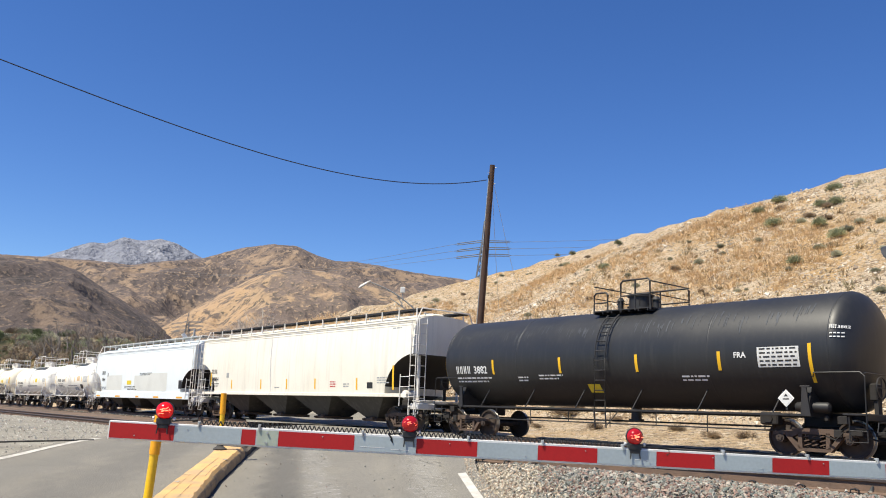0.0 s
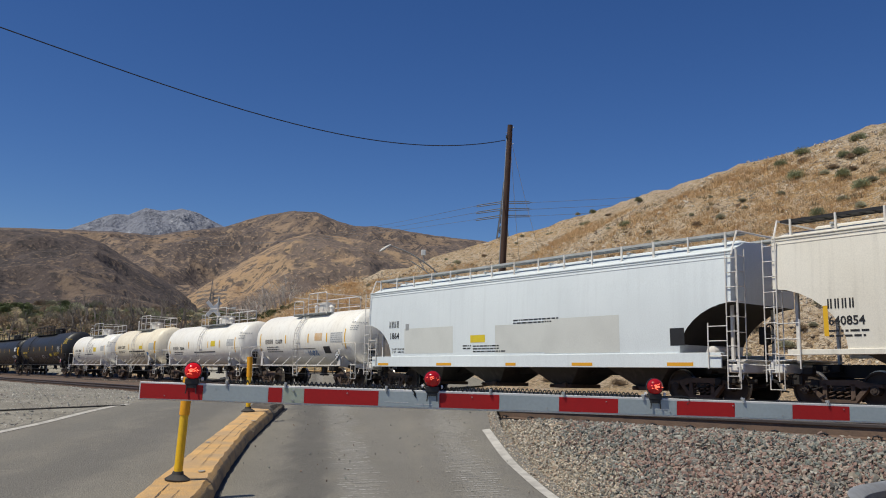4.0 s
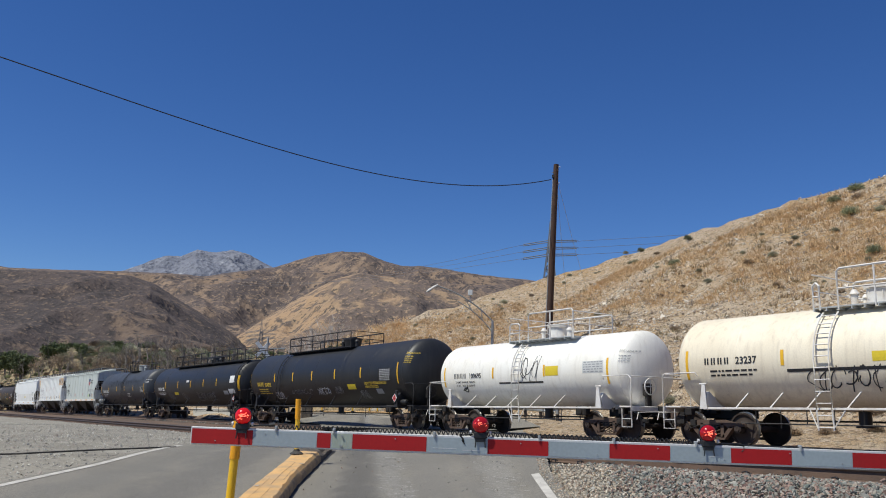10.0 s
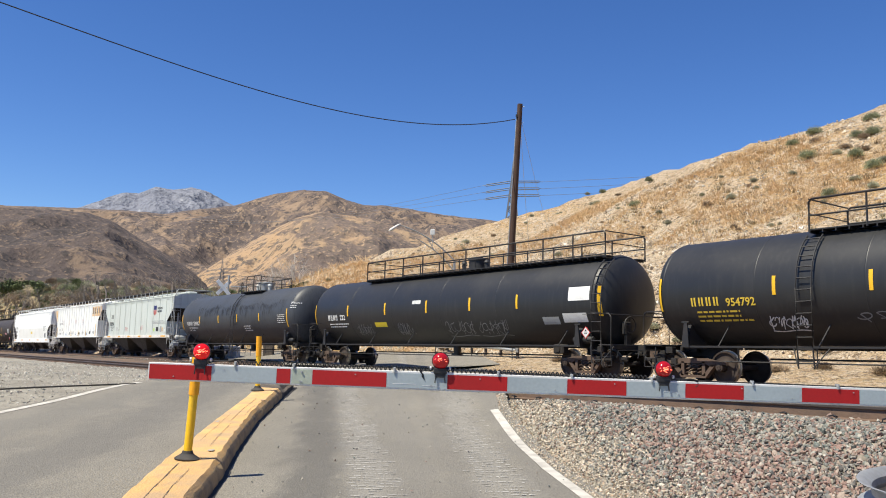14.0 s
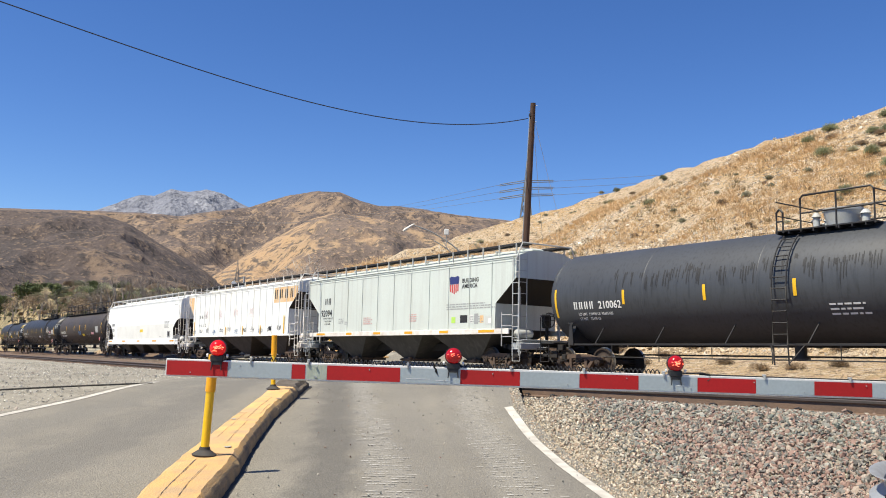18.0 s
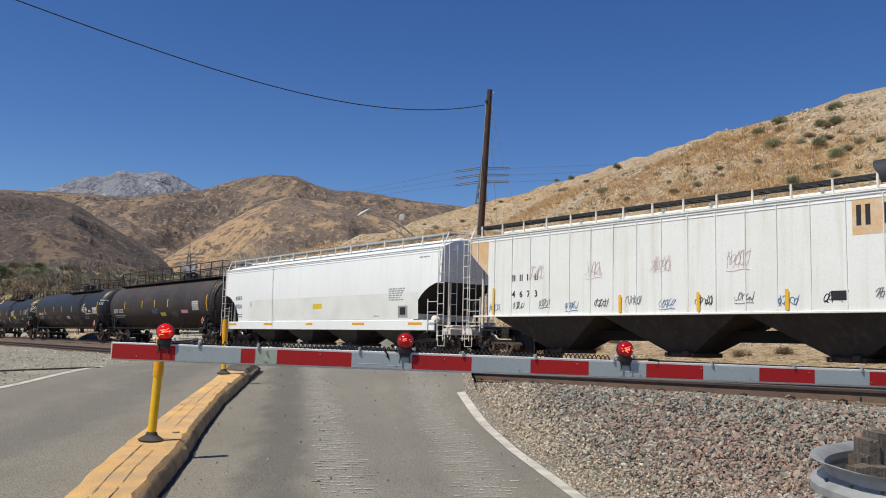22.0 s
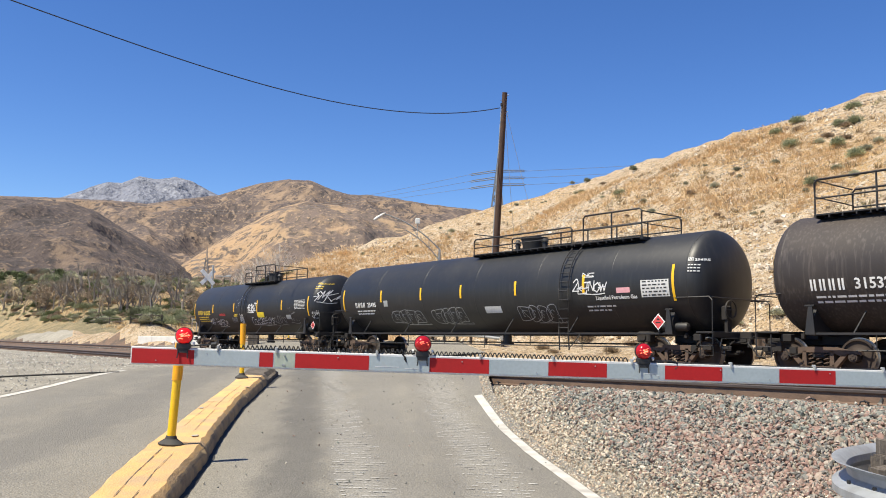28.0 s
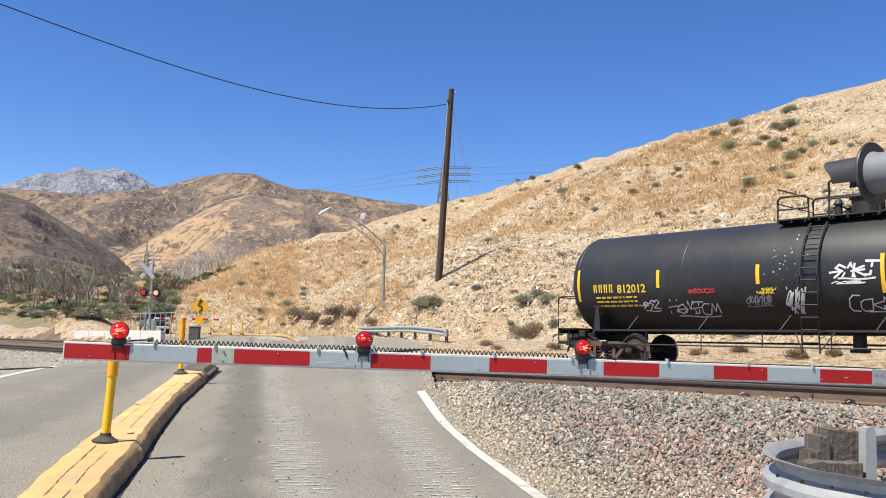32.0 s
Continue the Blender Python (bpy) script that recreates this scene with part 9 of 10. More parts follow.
def pylon(c, scale, gauge=1.0):
    t = thing("transmission_tower", "grey steel lattice transmission tower behind the hill", "pylon", "transmission towers", Matrix.Translation(c) @ Matrix.Diagonal((scale, scale, scale, 1)))
    H, r = 46.0, 0.42 * gauge
    w = lambda z: 4.6 - 3.9 * min(z / 36.0, 1.0)
    corners = [(-1, -1), (1, -1), (1, 1), (-1, 1)]
    for a, b_ in corners:
        part("leg", Build().cyl((a * w(0), b_ * w(0), 0), (a * w(36), b_ * w(36), 36), r, 4).cyl((a * w(36), b_ * w(36), 36), (0, 0, H), r * 0.8, 4), M["tower"], t)
    levels = [0, 7, 13, 18.5, 23.5, 28, 32, 36]
    b = Build()
    for z0, z1 in zip(levels, levels[1:]):
        for k in range(4):
            (a, c1), (d, e) = corners[k], corners[(k + 1) % 4]
            b.cyl((a * w(z0), c1 * w(z0), z0), (d * w(z1), e * w(z1), z1), 0.25 * gauge, 3)
            b.cyl((d * w(z0), e * w(z0), z0), (a * w(z1), c1 * w(z1), z1), 0.25 * gauge, 3)
            b.cyl((a * w(z1), c1 * w(z1), z1), (d * w(z1), e * w(z1), z1), 0.22 * gauge, 3)
    part("bracing", b, M["tower"], t)
    for k, z in enumerate((30.4, 33.6, 36.8)):
        for sg in (-1, 1):
            part("insulator_string", Build().cyl((sg * 0.8, 0, z), (sg * 12.2, 0, z + (-2.2 if sg < 0 else 0.4)), 0.22, 5).cyl((sg * 0.8, 0, z - 0.9), (sg * 12.4, 0, z - 0.7 + (-2.2 if sg < 0 else 0.4)), 0.22, 5).cyl((sg * 12.3, 0, z + (-2.4 if sg < 0 else 0.2)), (sg * 13.3, 0, z + (-2.7 if sg < 0 else 0.0)), 0.14, 5), M["tower"], t)
    return t


pylon(Vector((24.3, 389.5, 40.0)), 1.0)
pylon(Vector((-194.0, 698.0, 18.0)), 1.0, 0.42)
for k in range(3):
    z = 40 + 30.4 + 3.2 * k
    pts = [Vector((11, 389.5, z - 2.6)).lerp(Vector((-420, 1250, z + 110 - 9 * k)), f / 12) - Vector((0, 0, 26 * (f / 12) * (1 - f / 12) * 4 * 0.5)) for f in range(13)]
    single("power_line", Build().tube(pts, 0.075, 4), M["tower"], "thin far power line from the tower", "power line", "power lines")
    pts = [Vector((37.5, 389.5, z)).lerp(Vector((330, 420, z + 42)), f / 10) - Vector((0, 0, 14 * (f / 10) * (1 - f / 10))) for f in range(11)]
    single("power_line", Build().tube(pts, 0.075, 4), M["tower"], "thin far power line from the tower", "power line", "power lines")


def street_lamp():
    base = Vector((-0.185, 56.0, 0))
    base.z = ground_z(base.x, base.y)
    t = thing("street_lamp", "galvanised street lamp on a curved truss arm", "street lamp")
    top, head = Vector((-0.216, 55.5, 7.03)), Vector((-3.86, 54.0, 8.69))
    part("pole", Build().cyl(base - Vector((0, 0, 0.3)), top, 0.11, 12, 0.08), M["galv"], t)
    arc = [top.lerp(head, f) + Vector((0, 0, 0.9 * math.sin(f * math.pi * 0.62) * (1 - 0.55 * f))) for f in (i / 10 for i in range(11))]
    arc2 = [top - Vector((0, 0, 0.7)) + (p - top) * 0.62 + Vector((0, 0, 0.55 * f)) for p, f in zip(arc, (i / 10 for i in range(11)))]
    part("arm", Build().tube(arc, 0.045, 6), M["galv"], t)
    part("lower_arm", Build().tube(arc2, 0.035, 6), M["galv"], t)
    for i in (3, 6):
        part("arm_strut", Build().cyl(arc[i - 1], arc2[i], 0.025, 5), M["galv"], t)
    way = (head - arc[-2]).normalized()
    m = Matrix.Translation(arc[-1]) @ way.to_track_quat("X", "Z").to_matrix().to_4x4()
    part("lamp_head", Build().lathe([(-0.12, 0.04), (0.0, 0.08), (0.2, 0.135), (0.6, 0.16), (0.75, 0.10), (0.8, 0.02)], m @ Matrix.Diagonal((1.0, 1.0, 0.62, 1)), 16), M["concrete"], t, "pale cobra-head lamp")
    part("sensor_box", Build().box(Vector((-1.68, 54.28, 8.69)), (0.3, 0.16, 0.38), None, 0.03), M["panel_w"], t, "small white box")
    part("sensor_post", Build().cyl(Vector((-1.68, 54.28, 7.8)), Vector((-1.68, 54.28, 8.6)), 0.025, 5), M["galv"], t)


street_lamp()


# ---- guard rails ----
def w_beam(pts, z, name, parent, side=1.0, height=0.31, material=None):
    """A corrugated guard-rail beam swept along pts in plan."""
    prof = [(0.0, 0.155), (0.035, 0.15), (0.075, 0.115), (0.08, 0.075), (0.04, 0.04), (0.0, 0.02), (0.0, -0.02), (0.04, -0.04), (0.08, -0.075), (0.075, -0.115), (0.035, -0.15), (0.0, -0.155)]
    b = Build()
    k = len(prof)
    for i, p in enumerate(pts):
        a, c = Vector(pts[max(i - 1, 0)]), Vector(pts[min(i + 1, len(pts) - 1)])
        d = (c - a).normalized()
        nrm = Vector((d.y, -d.x)) * side
        for inset in (0.0, -0.006):
            b.v += [(p[0] + nrm.x * (q + inset), p[1] + nrm.y * (q + inset), z[i] + h * height / 0.31) for q, h in prof]
    for i in range(len(pts) - 1):
        for s in (0, 1):
            o, o2 = (2 * i + s) * k, (2 * i + 2 + s) * k
            b.f += [(o + j, o + j + 1, o2 + j + 1, o2 + j) for j in range(k - 1)]
        o, o2 = 2 * i * k, (2 * i + 2) * k
        b.f += [(o, o + k, o2 + k, o2), (o + k - 1, o2 + k - 1, o2 + 2 * k - 1, o + 2 * k - 1)]
    return part(name, b, material or M["galv"], parent)


def near_rail():
    t = thing("guard_rail", "galvanised guard rail with a rounded end and weathered timber post", "guard rail")
    ctrl = [(5.6, 7.6), (4.4, 6.95), (3.6, 6.4), (3.17, 6.06), (2.95, 5.88), (2.72, 5.68), (2.53, 5.46), (2.39, 5.22), (2.30, 4.98), (2.27, 4.74), (2.30, 4.5), (2.385, 4.31), (2.52, 4.15), (2.78, 3.98), (3.3, 3.72), (4.2, 3.4)]
    pts = []
    for i in range(len(ctrl) - 1):
        for f in (0, 0.25, 0.5, 0.75):
            p0, p1, p2, p3 = (Vector(ctrl[j]) for j in (max(i - 1, 0), i, i + 1, min(i + 2, len(ctrl) - 1)))
            pts.append(0.5 * (2 * p1 + (p2 - p0) * f + (2 * p0 - 5 * p1 + 4 * p2 - p3) * f * f + (3 * p1 - p0 - 3 * p2 + p3) * f ** 3))
    z = [0.895 + 0.0012 * math.sin(i * 0.9) for i, _ in enumerate(pts)]
    w_beam(pts, z, "beam", t, -1.0, 0.31, M["beam"])
    g = ground_z(3.0, 5.4)

    def split_post(x0, x1, y0, y1, top, seed):
        """A sawn timber post whose upper end has weathered into uneven splinters."""
        rng = random.Random(seed)
        n = 9
        crown = []
        for k in range(n):
            zt = top - rng.uniform(0, 0.016)
            crown += [(x0 + (x1 - x0) * (k + 0.04) / n, zt), (x0 + (x1 - x0) * (k + 0.96) / n, zt - rng.uniform(-0.004, 0.004))]
        b = Build().prism([(x0, g - 0.2), (x1, g - 0.2)] + crown[::-1], y0, y1)
        return b
    part("timber_post", split_post(2.885, 3.10, 5.36, 5.56, 1.172, 3), M["greypost"], t, "weathered split timber post")
    part("timber_block", split_post(2.815, 2.883, 5.34, 5.54, 1.125, 4), M["greypost"], t, "splintered timber block")
    part("timber_block", split_post(2.76, 2.813, 5.34, 5.5, 1.03, 5), M["greypost"], t, "splintered timber block")
    part("spacer_block", split_post(2.66, 3.02, 5.2, 5.335, 0.985, 6), M["greypost"], t, "weathered timber spacer")
    part("steel_post", Build().prism([(3.045, g - 0.1), (3.13, g - 0.1), (3.118, 1.17), (3.108, 1.197), (3.085, 1.206), (3.06, 1.197), (3.05, 1.17)], 5.22, 5.30), M["galv"], t, "upright galvanised plate")
    part("timber_post", Build().box((4.5, 6.85, 0.75), (0.2, 0.2, 1.0), None, 0.015), M["greypost"], t)
    for i in (38, 41, 44, 47):
        d = (pts[i + 1] - pts[i - 1]).normalized()
        out = Vector((-d.y, d.x))
        if out.x > 0:
            out = -out
        for zz, q in ((0.99, 0.078), (0.80, 0.078)):
            c = Vector((pts[i].x + out.x * q, pts[i].y + out.y * q, zz))
            part("bolt", Build().cyl(c, c + Vector((out.x, out.y, 0)) * 0.012, 0.011, 6), M["blackbox"], t, "rust-dark bolt head")
    scuff = Build()
    row = list(range(39, 48))
    for k, i in enumerate(row):
        d = (pts[i + 1] - pts[i - 1]).normalized()
        out = Vector((d.y, -d.x)) * -1.0
        wob = 0.12 * math.sin(k * 1.7)
        for f in (0.28 + wob, 0.72 + wob * 0.5):
            q, h = 0.035 + 0.04 * f + 0.002, 0.15 - 0.035 * f + 0.002
            scuff.v.append((pts[i].x + out.x * q, pts[i].y + out.y * q, z[i] + h))
    scuff.f += [(2 * k, 2 * k + 1, 2 * k + 3, 2 * k + 2) for k in range(len(row) - 1)]
    part("red_scuff", scuff, M["scuff"], t, "reddish paint scuff along the beam")


near_rail()


def far_rail():
    t = thing("guard_rail", "galvanised guard rail along the bend beyond the crossing", "guard rail")
    pts = [Vector((-2.69, 58.63)).lerp(Vector((3.0, 42.4)), i / 8) for i in range(9)]
    zs = [base_z(p.x, p.y)[0] + 0.50 for p in pts]
    w_beam(pts, zs, "beam", t, 1.0, 0.36)
    for i, p in enumerate(pts):
        part("post", Build().box((p.x + 0.1, p.y + 0.05, zs[i] - 0.3), (0.16, 0.16, 0.85), None, 0.01), M["greypost"], t)
    part("end_wing", Build().box((3.05, 42.25, zs[-1]), (0.12, 0.5, 0.42), None, 0.03), M["galv"], t, "flared galvanised end piece")


far_rail()


# ---- crossing signal at the near gate ----
def near_signal():
    t = thing("crossing_signal", "crossing signal mast with a hooded round signal head", "railroad signal")
    x, y = 4.95, 7.22
    g = ground_z(x, y)
    part("mast", Build().cyl((x, y, g - 0.1), (x, y, 4.3), 0.055, 12), M["galv"], t)
    part("cross_bracket", Build().tube([(x, y, 2.62), (4.6, 7.05, 2.62), (4.24, 6.86, 2.70), (4.24, 6.83, 2.98)], 0.035, 8), M["signal"], t)
    way = Vector((-0.51, 0.86, 0.0)).normalized()
    m = Matrix.Translation((4.14, 6.94, 3.176)) @ way.to_track_quat("X", "Z").to_matrix().to_4x4()
    part("backing_disc", Build().lathe([(-0.012, 0.27), (0.0, 0.275), (0.012, 0.27), (0.014, 0.12), (-0.014, 0.12)], m, 36), M["signal"], t, "black round backing disc")
    part("housing", Build().lathe([(-0.34, 0.03), (-0.33, 0.13), (-0.25, 0.165), (-0.06, 0.175), (-0.02, 0.19), (0.01, 0.19)], m, 28), M["tower"], t, "grey round housing")
    part("lens", Build().lathe([(0.01, 0.15), (0.03, 0.13), (0.045, 0.02)], m, 20), M["lens"], t)
    vs, fs = [], []
    for i in range(17):
        a = math.pi * (i / 16) * 1.3 - math.pi * 0.15
        for u, f in ((0.0, 1.0), (0.41, 0.92)):
            ln = u * (0.72 + 0.28 * max(math.sin(a), 0) ** 0.7)
            vs += [tuple(m @ Vector((ln, 0.17 * f * math.cos(a), 0.17 * f * math.sin(a)))), tuple(m @ Vector((ln, 0.164 * f * math.cos(a), 0.164 * f * math.sin(a))))]
    for i in range(16):
        o = 4 * i
        fs += [(o, o + 2, o + 6, o + 4), (o + 1, o + 5, o + 7, o + 3), (o + 2, o + 3, o + 7, o + 6), (o, o + 4, o + 5, o + 1)]
    part("hood", Build().add(vs, fs), M["signal"], t, "long black hood")
    part("gate_mechanism", Build().box((4.75, 6.35, 1.35), (0.5, 0.45, 0.6), None, 0.03), M["galv"], t)
    part("mechanism_stand", Build().box((4.85, 6.6, 0.75), (0.35, 0.4, 0.8), None, 0.02), M["galv"], t)


near_signal()


# ---- beyond the crossing ----
def far_crossing():
    x, y = -15.9, 59.0
    g = 0.0
    beyond = Matrix.Translation(EYE) @ Matrix.Scale(1.15, 4) @ Matrix.Translation(-EYE)
    t = thing("crossing_signal", "crossing signal with crossbuck and two lit red lamps", "railroad signal", m=beyond @ Matrix.Translation((x, y, 0)))
    part("mast", Build().cyl((0, 0, g - 0.4), (0, 0, 5.75), 0.07, 10), M["galv"], t)
    for sg in (-1, 1):
        part("crossbuck_blade", Build().box((0, 0, 0), (1.3, 0.03, 0.26), pose(-0.3, -0.14 - 0.04 * sg, 4.9, 0, 0, 20) @ pose(0, 0, 0, 0, 48 * sg, 0), 0.005), M["letter_w"], t, "white crossbuck blade")
        part("lamp_disc", Build().add(*lathe_y([(-0.02, 0.30), (0.02, 0.30)], (sg * 0.42, -0.12, 3.42))), M["signal"], t, "black lamp disc")
        part("lamp_hood", Build().add(*lathe_y([(-0.30, 0.16), (-0.03, 0.17)], (sg * 0.42, -0.12, 3.42))), M["signal"], t)
        part("lamp_lens", Build().add(*lathe_y([(-0.325, 0.02), (-0.31, 0.145), (-0.30, 0.15)], (sg * 0.42, -0.12, 3.42))), M["filament"] if sg > 0 else M["lens"], t, "red lamp")
    part("lamp_bar", Build().cyl((-0.5, -0.03, 3.42), (0.5, -0.03, 3.42), 0.04, 8), M["galv"], t)
    part("side_lamp", Build().box((0.62, -0.05, 5.0), (0.9, 0.05, 0.05)).box((1.1, -0.05, 5.0), (0.3, 0.15, 0.12), None, 0.02), M["galv"], t)
    part("mechanism", Build().box((0.1, 0.3, 1.25), (0.5, 0.6, 0.8), None, 0.05), M["galv"], t)
    a = thing("crossing_gate_arm", "far lowered red and white crossing gate arm", "gate arm", m=beyond)
    z0 = 1.72
    for i in range(13):
        xa = -15.5 + i * 0.36
        part("stripe", Build().box((xa + 0.18, 58.6, z0 + 0.005 * i), (0.36, 0.04, 0.12), None, 0.005), M["arm_red" if i % 2 else "panel_w"], a)
    # winding road sign
    s = thing("road_sign", "yellow diamond warning sign with a winding arrow", "road sign", m=beyond)
    c = Vector((-11.55, 54.2, 2.58))
    part("post", Build().cyl((c.x, c.y + 0.04, -0.3), (c.x, c.y + 0.04, c.z + 0.4), 0.035, 8), M["galv"], s)
    plate = part("plate", Build().box((0, 0, 0), (0.80, 0.02, 0.80), Matrix.Translation(c) @ pose(0, 0, 0, 0, 45, 0), 0.008), M["sign_y"], s)
    part("arrow", Build().tube([c + Vector(q) for q in ((-0.02, -0.016, -0.42), (0.0, -0.016, -0.3), (0.13, -0.016, -0.17), (0.12, -0.016, -0.06), (-0.11, -0.016, 0.04), (-0.12, -0.016, 0.14), (0.02, -0.016, 0.22), (0.02, -0.016, 0.3))], 0.045, 4).add([c + Vector((-0.14, -0.03, 0.24)), c + Vector((0.18, -0.03, 0.24)), c + Vector((0.02, -0.03, 0.46))], [(0, 1, 2)]), M["letter_k"], plate, "black winding arrow")
    part("speed_plate", Build().box((c.x - 0.02, c.y, c.z - 0.9), (0.46, 0.02, 0.42), None, 0.005), M["sign_y"], s)
    # white concrete wall, railing and cabinet
    w = thing("concrete_wall", "low white concrete wall beside the crossing", "wall")
    for i in range(5):
        s0 = -77.5 + i * 3.7
        q = track_point(25.3, s0 + 1.85)
        part("wall_block", Build().box((0, 0, 0.42), (3.62, 0.35, 1.02 if i > 2 else 0.86), None, 0.03), M["concrete"], w, "", Matrix.Translation(q) @ pose(0, 0, 0, 0, -math.degrees(math.atan(GRADE)), YAW))
    f = thing("railing", "tall grey metal railing by the far crossing", "railing")
    for i in range(10):
        q = track_point(26.0, -67.0 + i * 0.95)
        part("picket", Build().cyl(q - Vector((0, 0, 0.3)), q + Vector((0, 0, 2.3)), 0.03, 6), M["galv"], f)
    part("top_bar", Build().cyl(track_point(26.0, -67.0, 2.25), track_point(26.0, -58.45, 2.25), 0.03, 6), M["galv"], f)
    c2 = thing("signal_cabinet", "small dark metal cabinet on the verge", "cabinet", m=Matrix.Translation((-13.4, 61.6, base_z(-13.4, 61.6)[0])))
    part("body", Build().box((0, 0, 0.5), (0.7, 0.6, 1.0), None, 0.02), M["greypost"], c2)
    part("lid", Build().box((0, 0, 1.03), (0.78, 0.68, 0.06), None, 0.01), M["galv"], c2)
    for px, py in ((-11.18, 63.2), (-10.36, 63.14), (-8.97, 62.2), (-8.23, 61.0), (-13.2, 66.0)):
        g = base_z(px, py)[0]
        q = thing("flexible_post", "yellow flexible delineator post on the far median", "post", "posts on the far median", Matrix.Translation((px, py, g + 0.1)))
        part("tube", Build().cyl((0, 0, 0), (0, 0, 0.95), 0.05, 8), M["post"], q)
        part("rubber_base", Build().cyl((0, 0, -0.05), (0, 0, 0.04), 0.13, 10), M["rubber"], q)
    b = Build()
    line = [(-4.9, 51.0), (-6.3, 56.0), (-8.3, 61.0), (-10.0, 63.2), (-13.2, 66.2)]
    for (xa, ya), (xb, yb) in zip(line, line[1:]):
        for i in range(5):
            q0, q1 = Vector((xa, ya)).lerp(Vector((xb, yb)), i / 5), Vector((xa, ya)).lerp(Vector((xb, yb)), (i + 1) / 5)
            turn = math.degrees(math.atan2(-(q1.x - q0.x), q1.y - q0.y))
            mid = (q0 + q1) / 2
            b.box((0, 0, 0), (0.24, (q1 - q0).length + 0.02, 0.12), pose(mid.x, mid.y, base_z(mid.x, mid.y)[0] + 0.04, 0, 0, turn), 0.02)
    single("median_kerb", b, M["kerb"], "faded yellow median kerb beyond the crossing", "kerb")
    fence = thing("post_fence", "low dark post-and-rail fence behind the tracks", "fence")
    tops = []
    for k in range(15):
        q = on_ground(-22.4 + 0.62 * k, -0.28)
        tops.append(q + Vector((0, 0, 0.95)))
        part("fence_post", Build().box(q + Vector((0, 0, 0.4)), (0.14, 0.14, 1.2), None, 0.01), M["greypost"], fence)
    for q0, q1 in zip(tops, tops[1:]):
        for dz in (-0.08, -0.5):
            part("fence_rail", Build().tube([q0 + Vector((0, 0, dz)), q1 + Vector((0, 0, dz))], 0.05, 5), M["greypost"], fence)
    # waiting pickup
    van = thing("pickup_truck", "dark grey pickup waiting behind the far gate", "pickup", m=Matrix.Translation((-20.0, 75.7, base_z(-20.0, 75.7)[0] + 0.03)) @ pose(0, 0, 0, 0, 0, 22))
    part("body", Build().box((0, 0, 0.78), (1.9, 5.2, 0.62), None, 0.12).box((0, -1.75, 1.06), (1.8, 1.6, 0.2), None, 0.08), M["van_paint"], van)
    part("cab", Build().box((0, 0.2, 1.42), (1.62, 1.9, 0.62), None, 0.16), M["van_paint"], van)
    part("windscreen", Build().box((0, -0.76, 1.46), (1.4, 0.06, 0.42), pose(0, 0, 0, 0, 0, 0), 0.02), M["glassy"], van)
    part("grille", Build().box((0, -2.62, 0.86), (1.1, 0.05, 0.28), None, 0.02), M["letter_k"], van)
    part("bumper", Build().box((0, -2.66, 0.55), (1.85, 0.14, 0.2), None, 0.04), M["alum"], van)
    for sx in (-0.72, 0.72):
        part("headlight", Build().box((sx, -2.61, 0.92), (0.36, 0.06, 0.2), None, 0.03), M["panel_w"], van)
        for sy in (-1.7, 1.6):
            wheel = part("wheel", Build().cyl((sx * 1.2, sy, 0.38), (sx * 1.2 + 0.18 * (1 if sx > 0 else -1), sy, 0.38), 0.38, 18), M["rubber"], van)
            part("rim", Build().cyl((sx * 1.2 + 0.17 * (1 if sx > 0 else -1), sy, 0.38), (sx * 1.2 + 0.19 * (1 if sx > 0 else -1), sy, 0.38), 0.22, 12), M["alum"], wheel)
    for sx in (-1.02, 1.02):
        part("mirror", Build().box((sx, -0.55, 1.25), (0.2, 0.12, 0.2), None, 0.03), M["van_paint"], van)


far_crossing()

# ---- small things by the road ----
def hose():
    ctrl = [(-14, 10.4), (-11, 11.9), (-8.6, 12.7), (-7.4, 13.2), (-6.6, 13.9), (-6.1, 14.4), (-5.5, 15.2)]
    pts = [Vector(a).lerp(Vector(c), k / 6) for a, c in zip(ctrl, ctrl[1:]) for k in range(6)]
    single("black_hose", Build().tube([(p.x, p.y, max(ground_z(p.x, p.y), base_z(p.x, p.y)[0] - 0.03) + 0.02 + 0.012 * math.sin(p.x * 1.7)) for p in pts], 0.015, 6), M["rubber"], "black hose lying on the gravel beside the road", "hose")


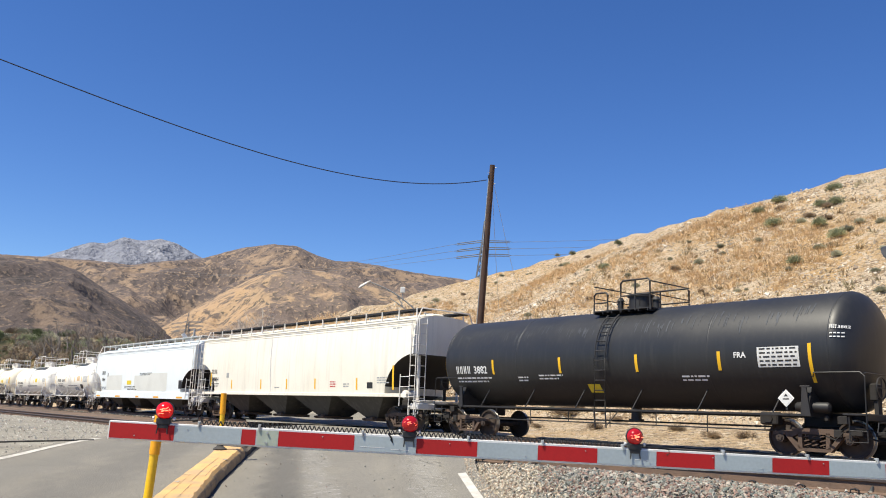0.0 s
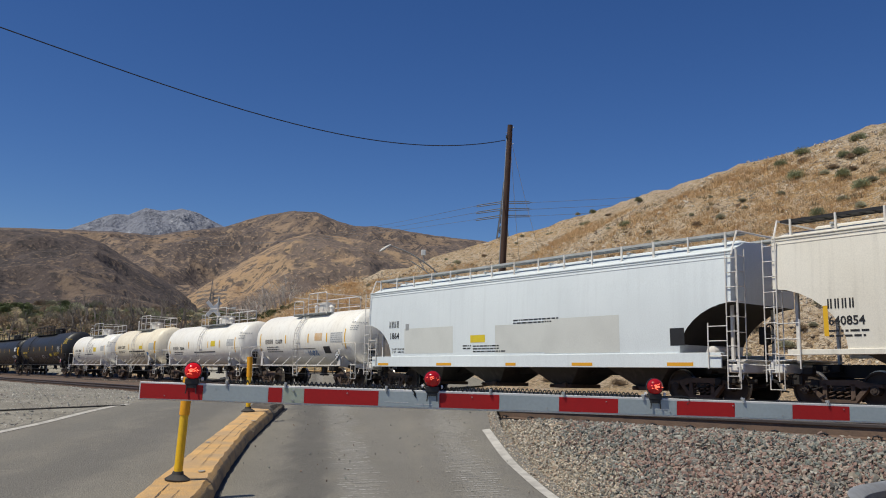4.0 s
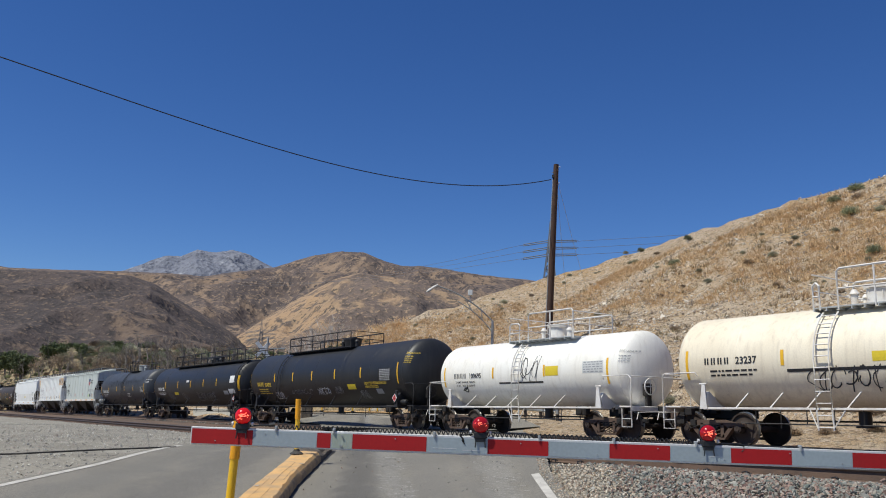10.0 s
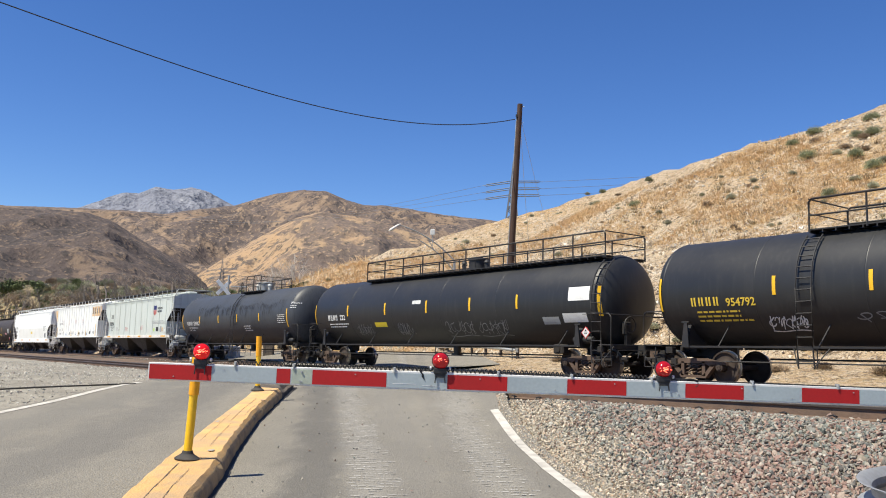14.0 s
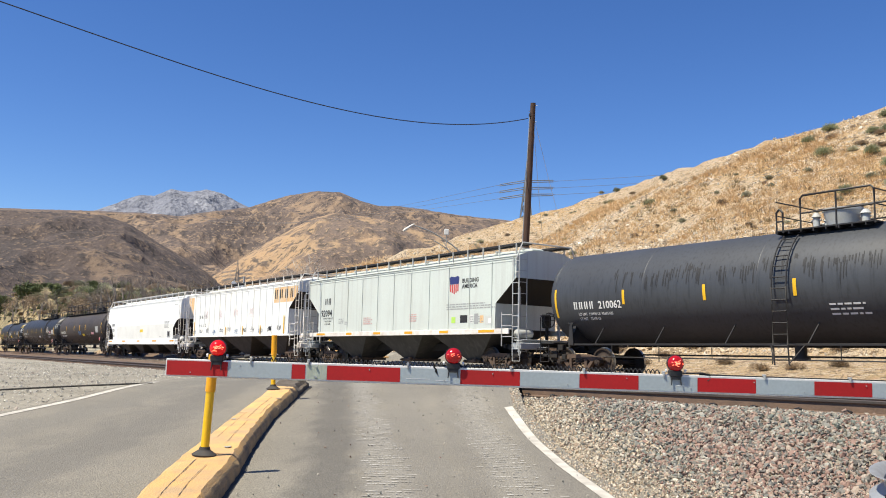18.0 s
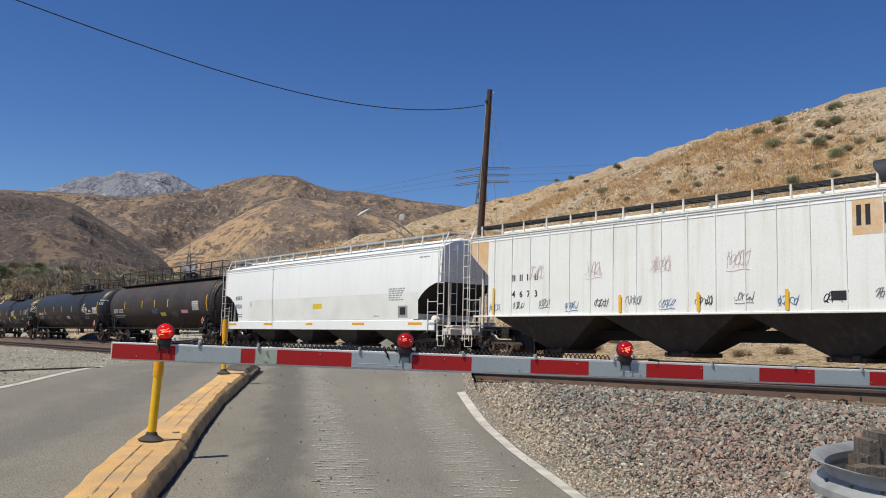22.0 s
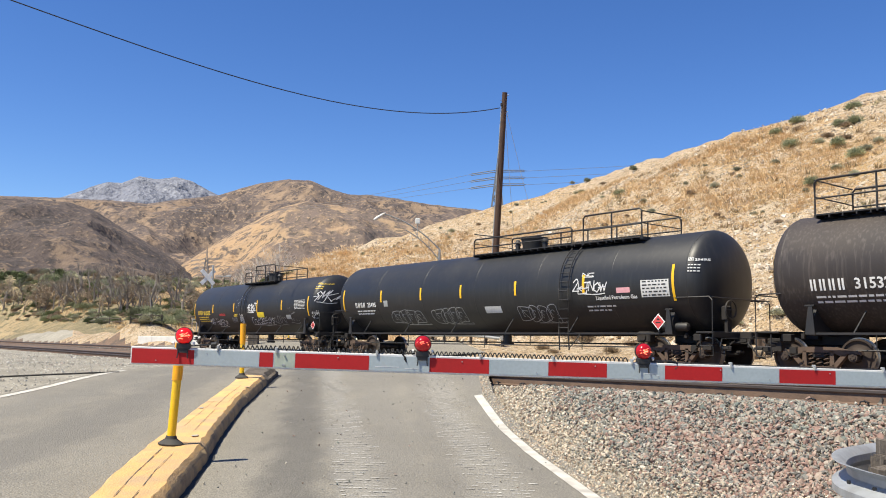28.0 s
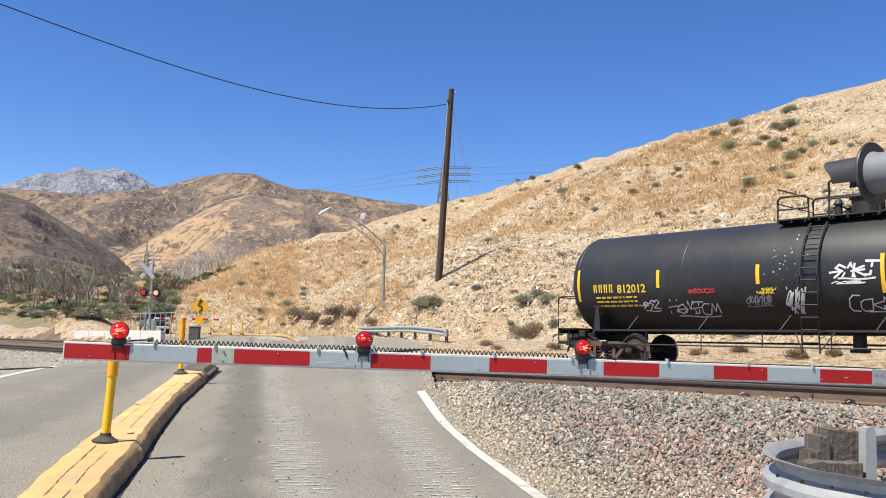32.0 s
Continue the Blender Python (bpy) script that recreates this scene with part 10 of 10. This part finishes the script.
hose()
single("twig", Build().tube([(1.64, 6.52, ground_z(1.64, 6.52) + 0.03), (1.72, 6.57, ground_z(1.7, 6.57) + 0.045), (1.80, 6.585, ground_z(1.8, 6.58) + 0.035), (1.86, 6.60, ground_z(1.86, 6.6) + 0.05)], 0.008, 5), M["bark"], "short dry twig on the gravel", "twig")


# ---- ties, plates and clips: many alike pieces ----
def track_pieces():
    def tie_build():
        return Build().box((0, 0, -0.27), (0.24, 2.6, 0.19), None, 0.02)

    def clip_build():
        b = Build().box((0, 0, -0.172), (0.17, 0.30, 0.02), None, 0.004)
        b.tube([(-0.05, -0.15, -0.165), (-0.04, -0.16, -0.13), (0.0, -0.13, -0.118), (0.02, -0.08, -0.14)], 0.009, 5)
        b.tube([(0.05, -0.15, -0.165), (0.04, -0.16, -0.13), (0.0, -0.13, -0.118), (-0.02, -0.08, -0.14)], 0.009, 5)
        return b
    tie = shared("tie", tie_build, M["tie"])
    clip = shared("rail_clip", clip_build, M["steel"])
    turn = pose(0, 0, 0, 0, -math.degrees(math.atan(GRADE)), YAW)
    for owner, n, s0, s1 in ((near_track, NEAR_N, -62, 2), (far_track, TRACK_N, -100, -55)):
        s = s0
        while s < s1:
            p = track_point(n, s)
            if not (edge_l(p.y) - 0.4 < p.x < edge_r(p.y) + 0.5):
                part("tie", tie, None, owner, "", Matrix.Translation(p) @ turn)
                if owner is near_track and s > -24:
                    q = track_point(n - 0.755, s)
                    part("rail_clip", clip, None, owner, "", Matrix.Translation(q) @ turn)
            s += 0.61


track_pieces()


# ---- what moves ----
def car_pose(s):
    p = track_point(TRACK_N, s)
    return pose(p.x, p.y, p.z, 0, -math.degrees(math.atan(GRADE)), YAW)


def motions():
    for car, mid in TRAIN:
        walk(car, [(t, car_pose(mid + SPEED * t)) for t in (0.0, 8.0, 16.0, 24.0, 32.0)])
    turn = math.degrees(SPEED / 0.457)
    for w, wx in WHEELS:
        walk(w, [(k / 15, pose(wx, 0, 0.457, 0, turn * k / 15, 0)) for k in range(481)])


motions()
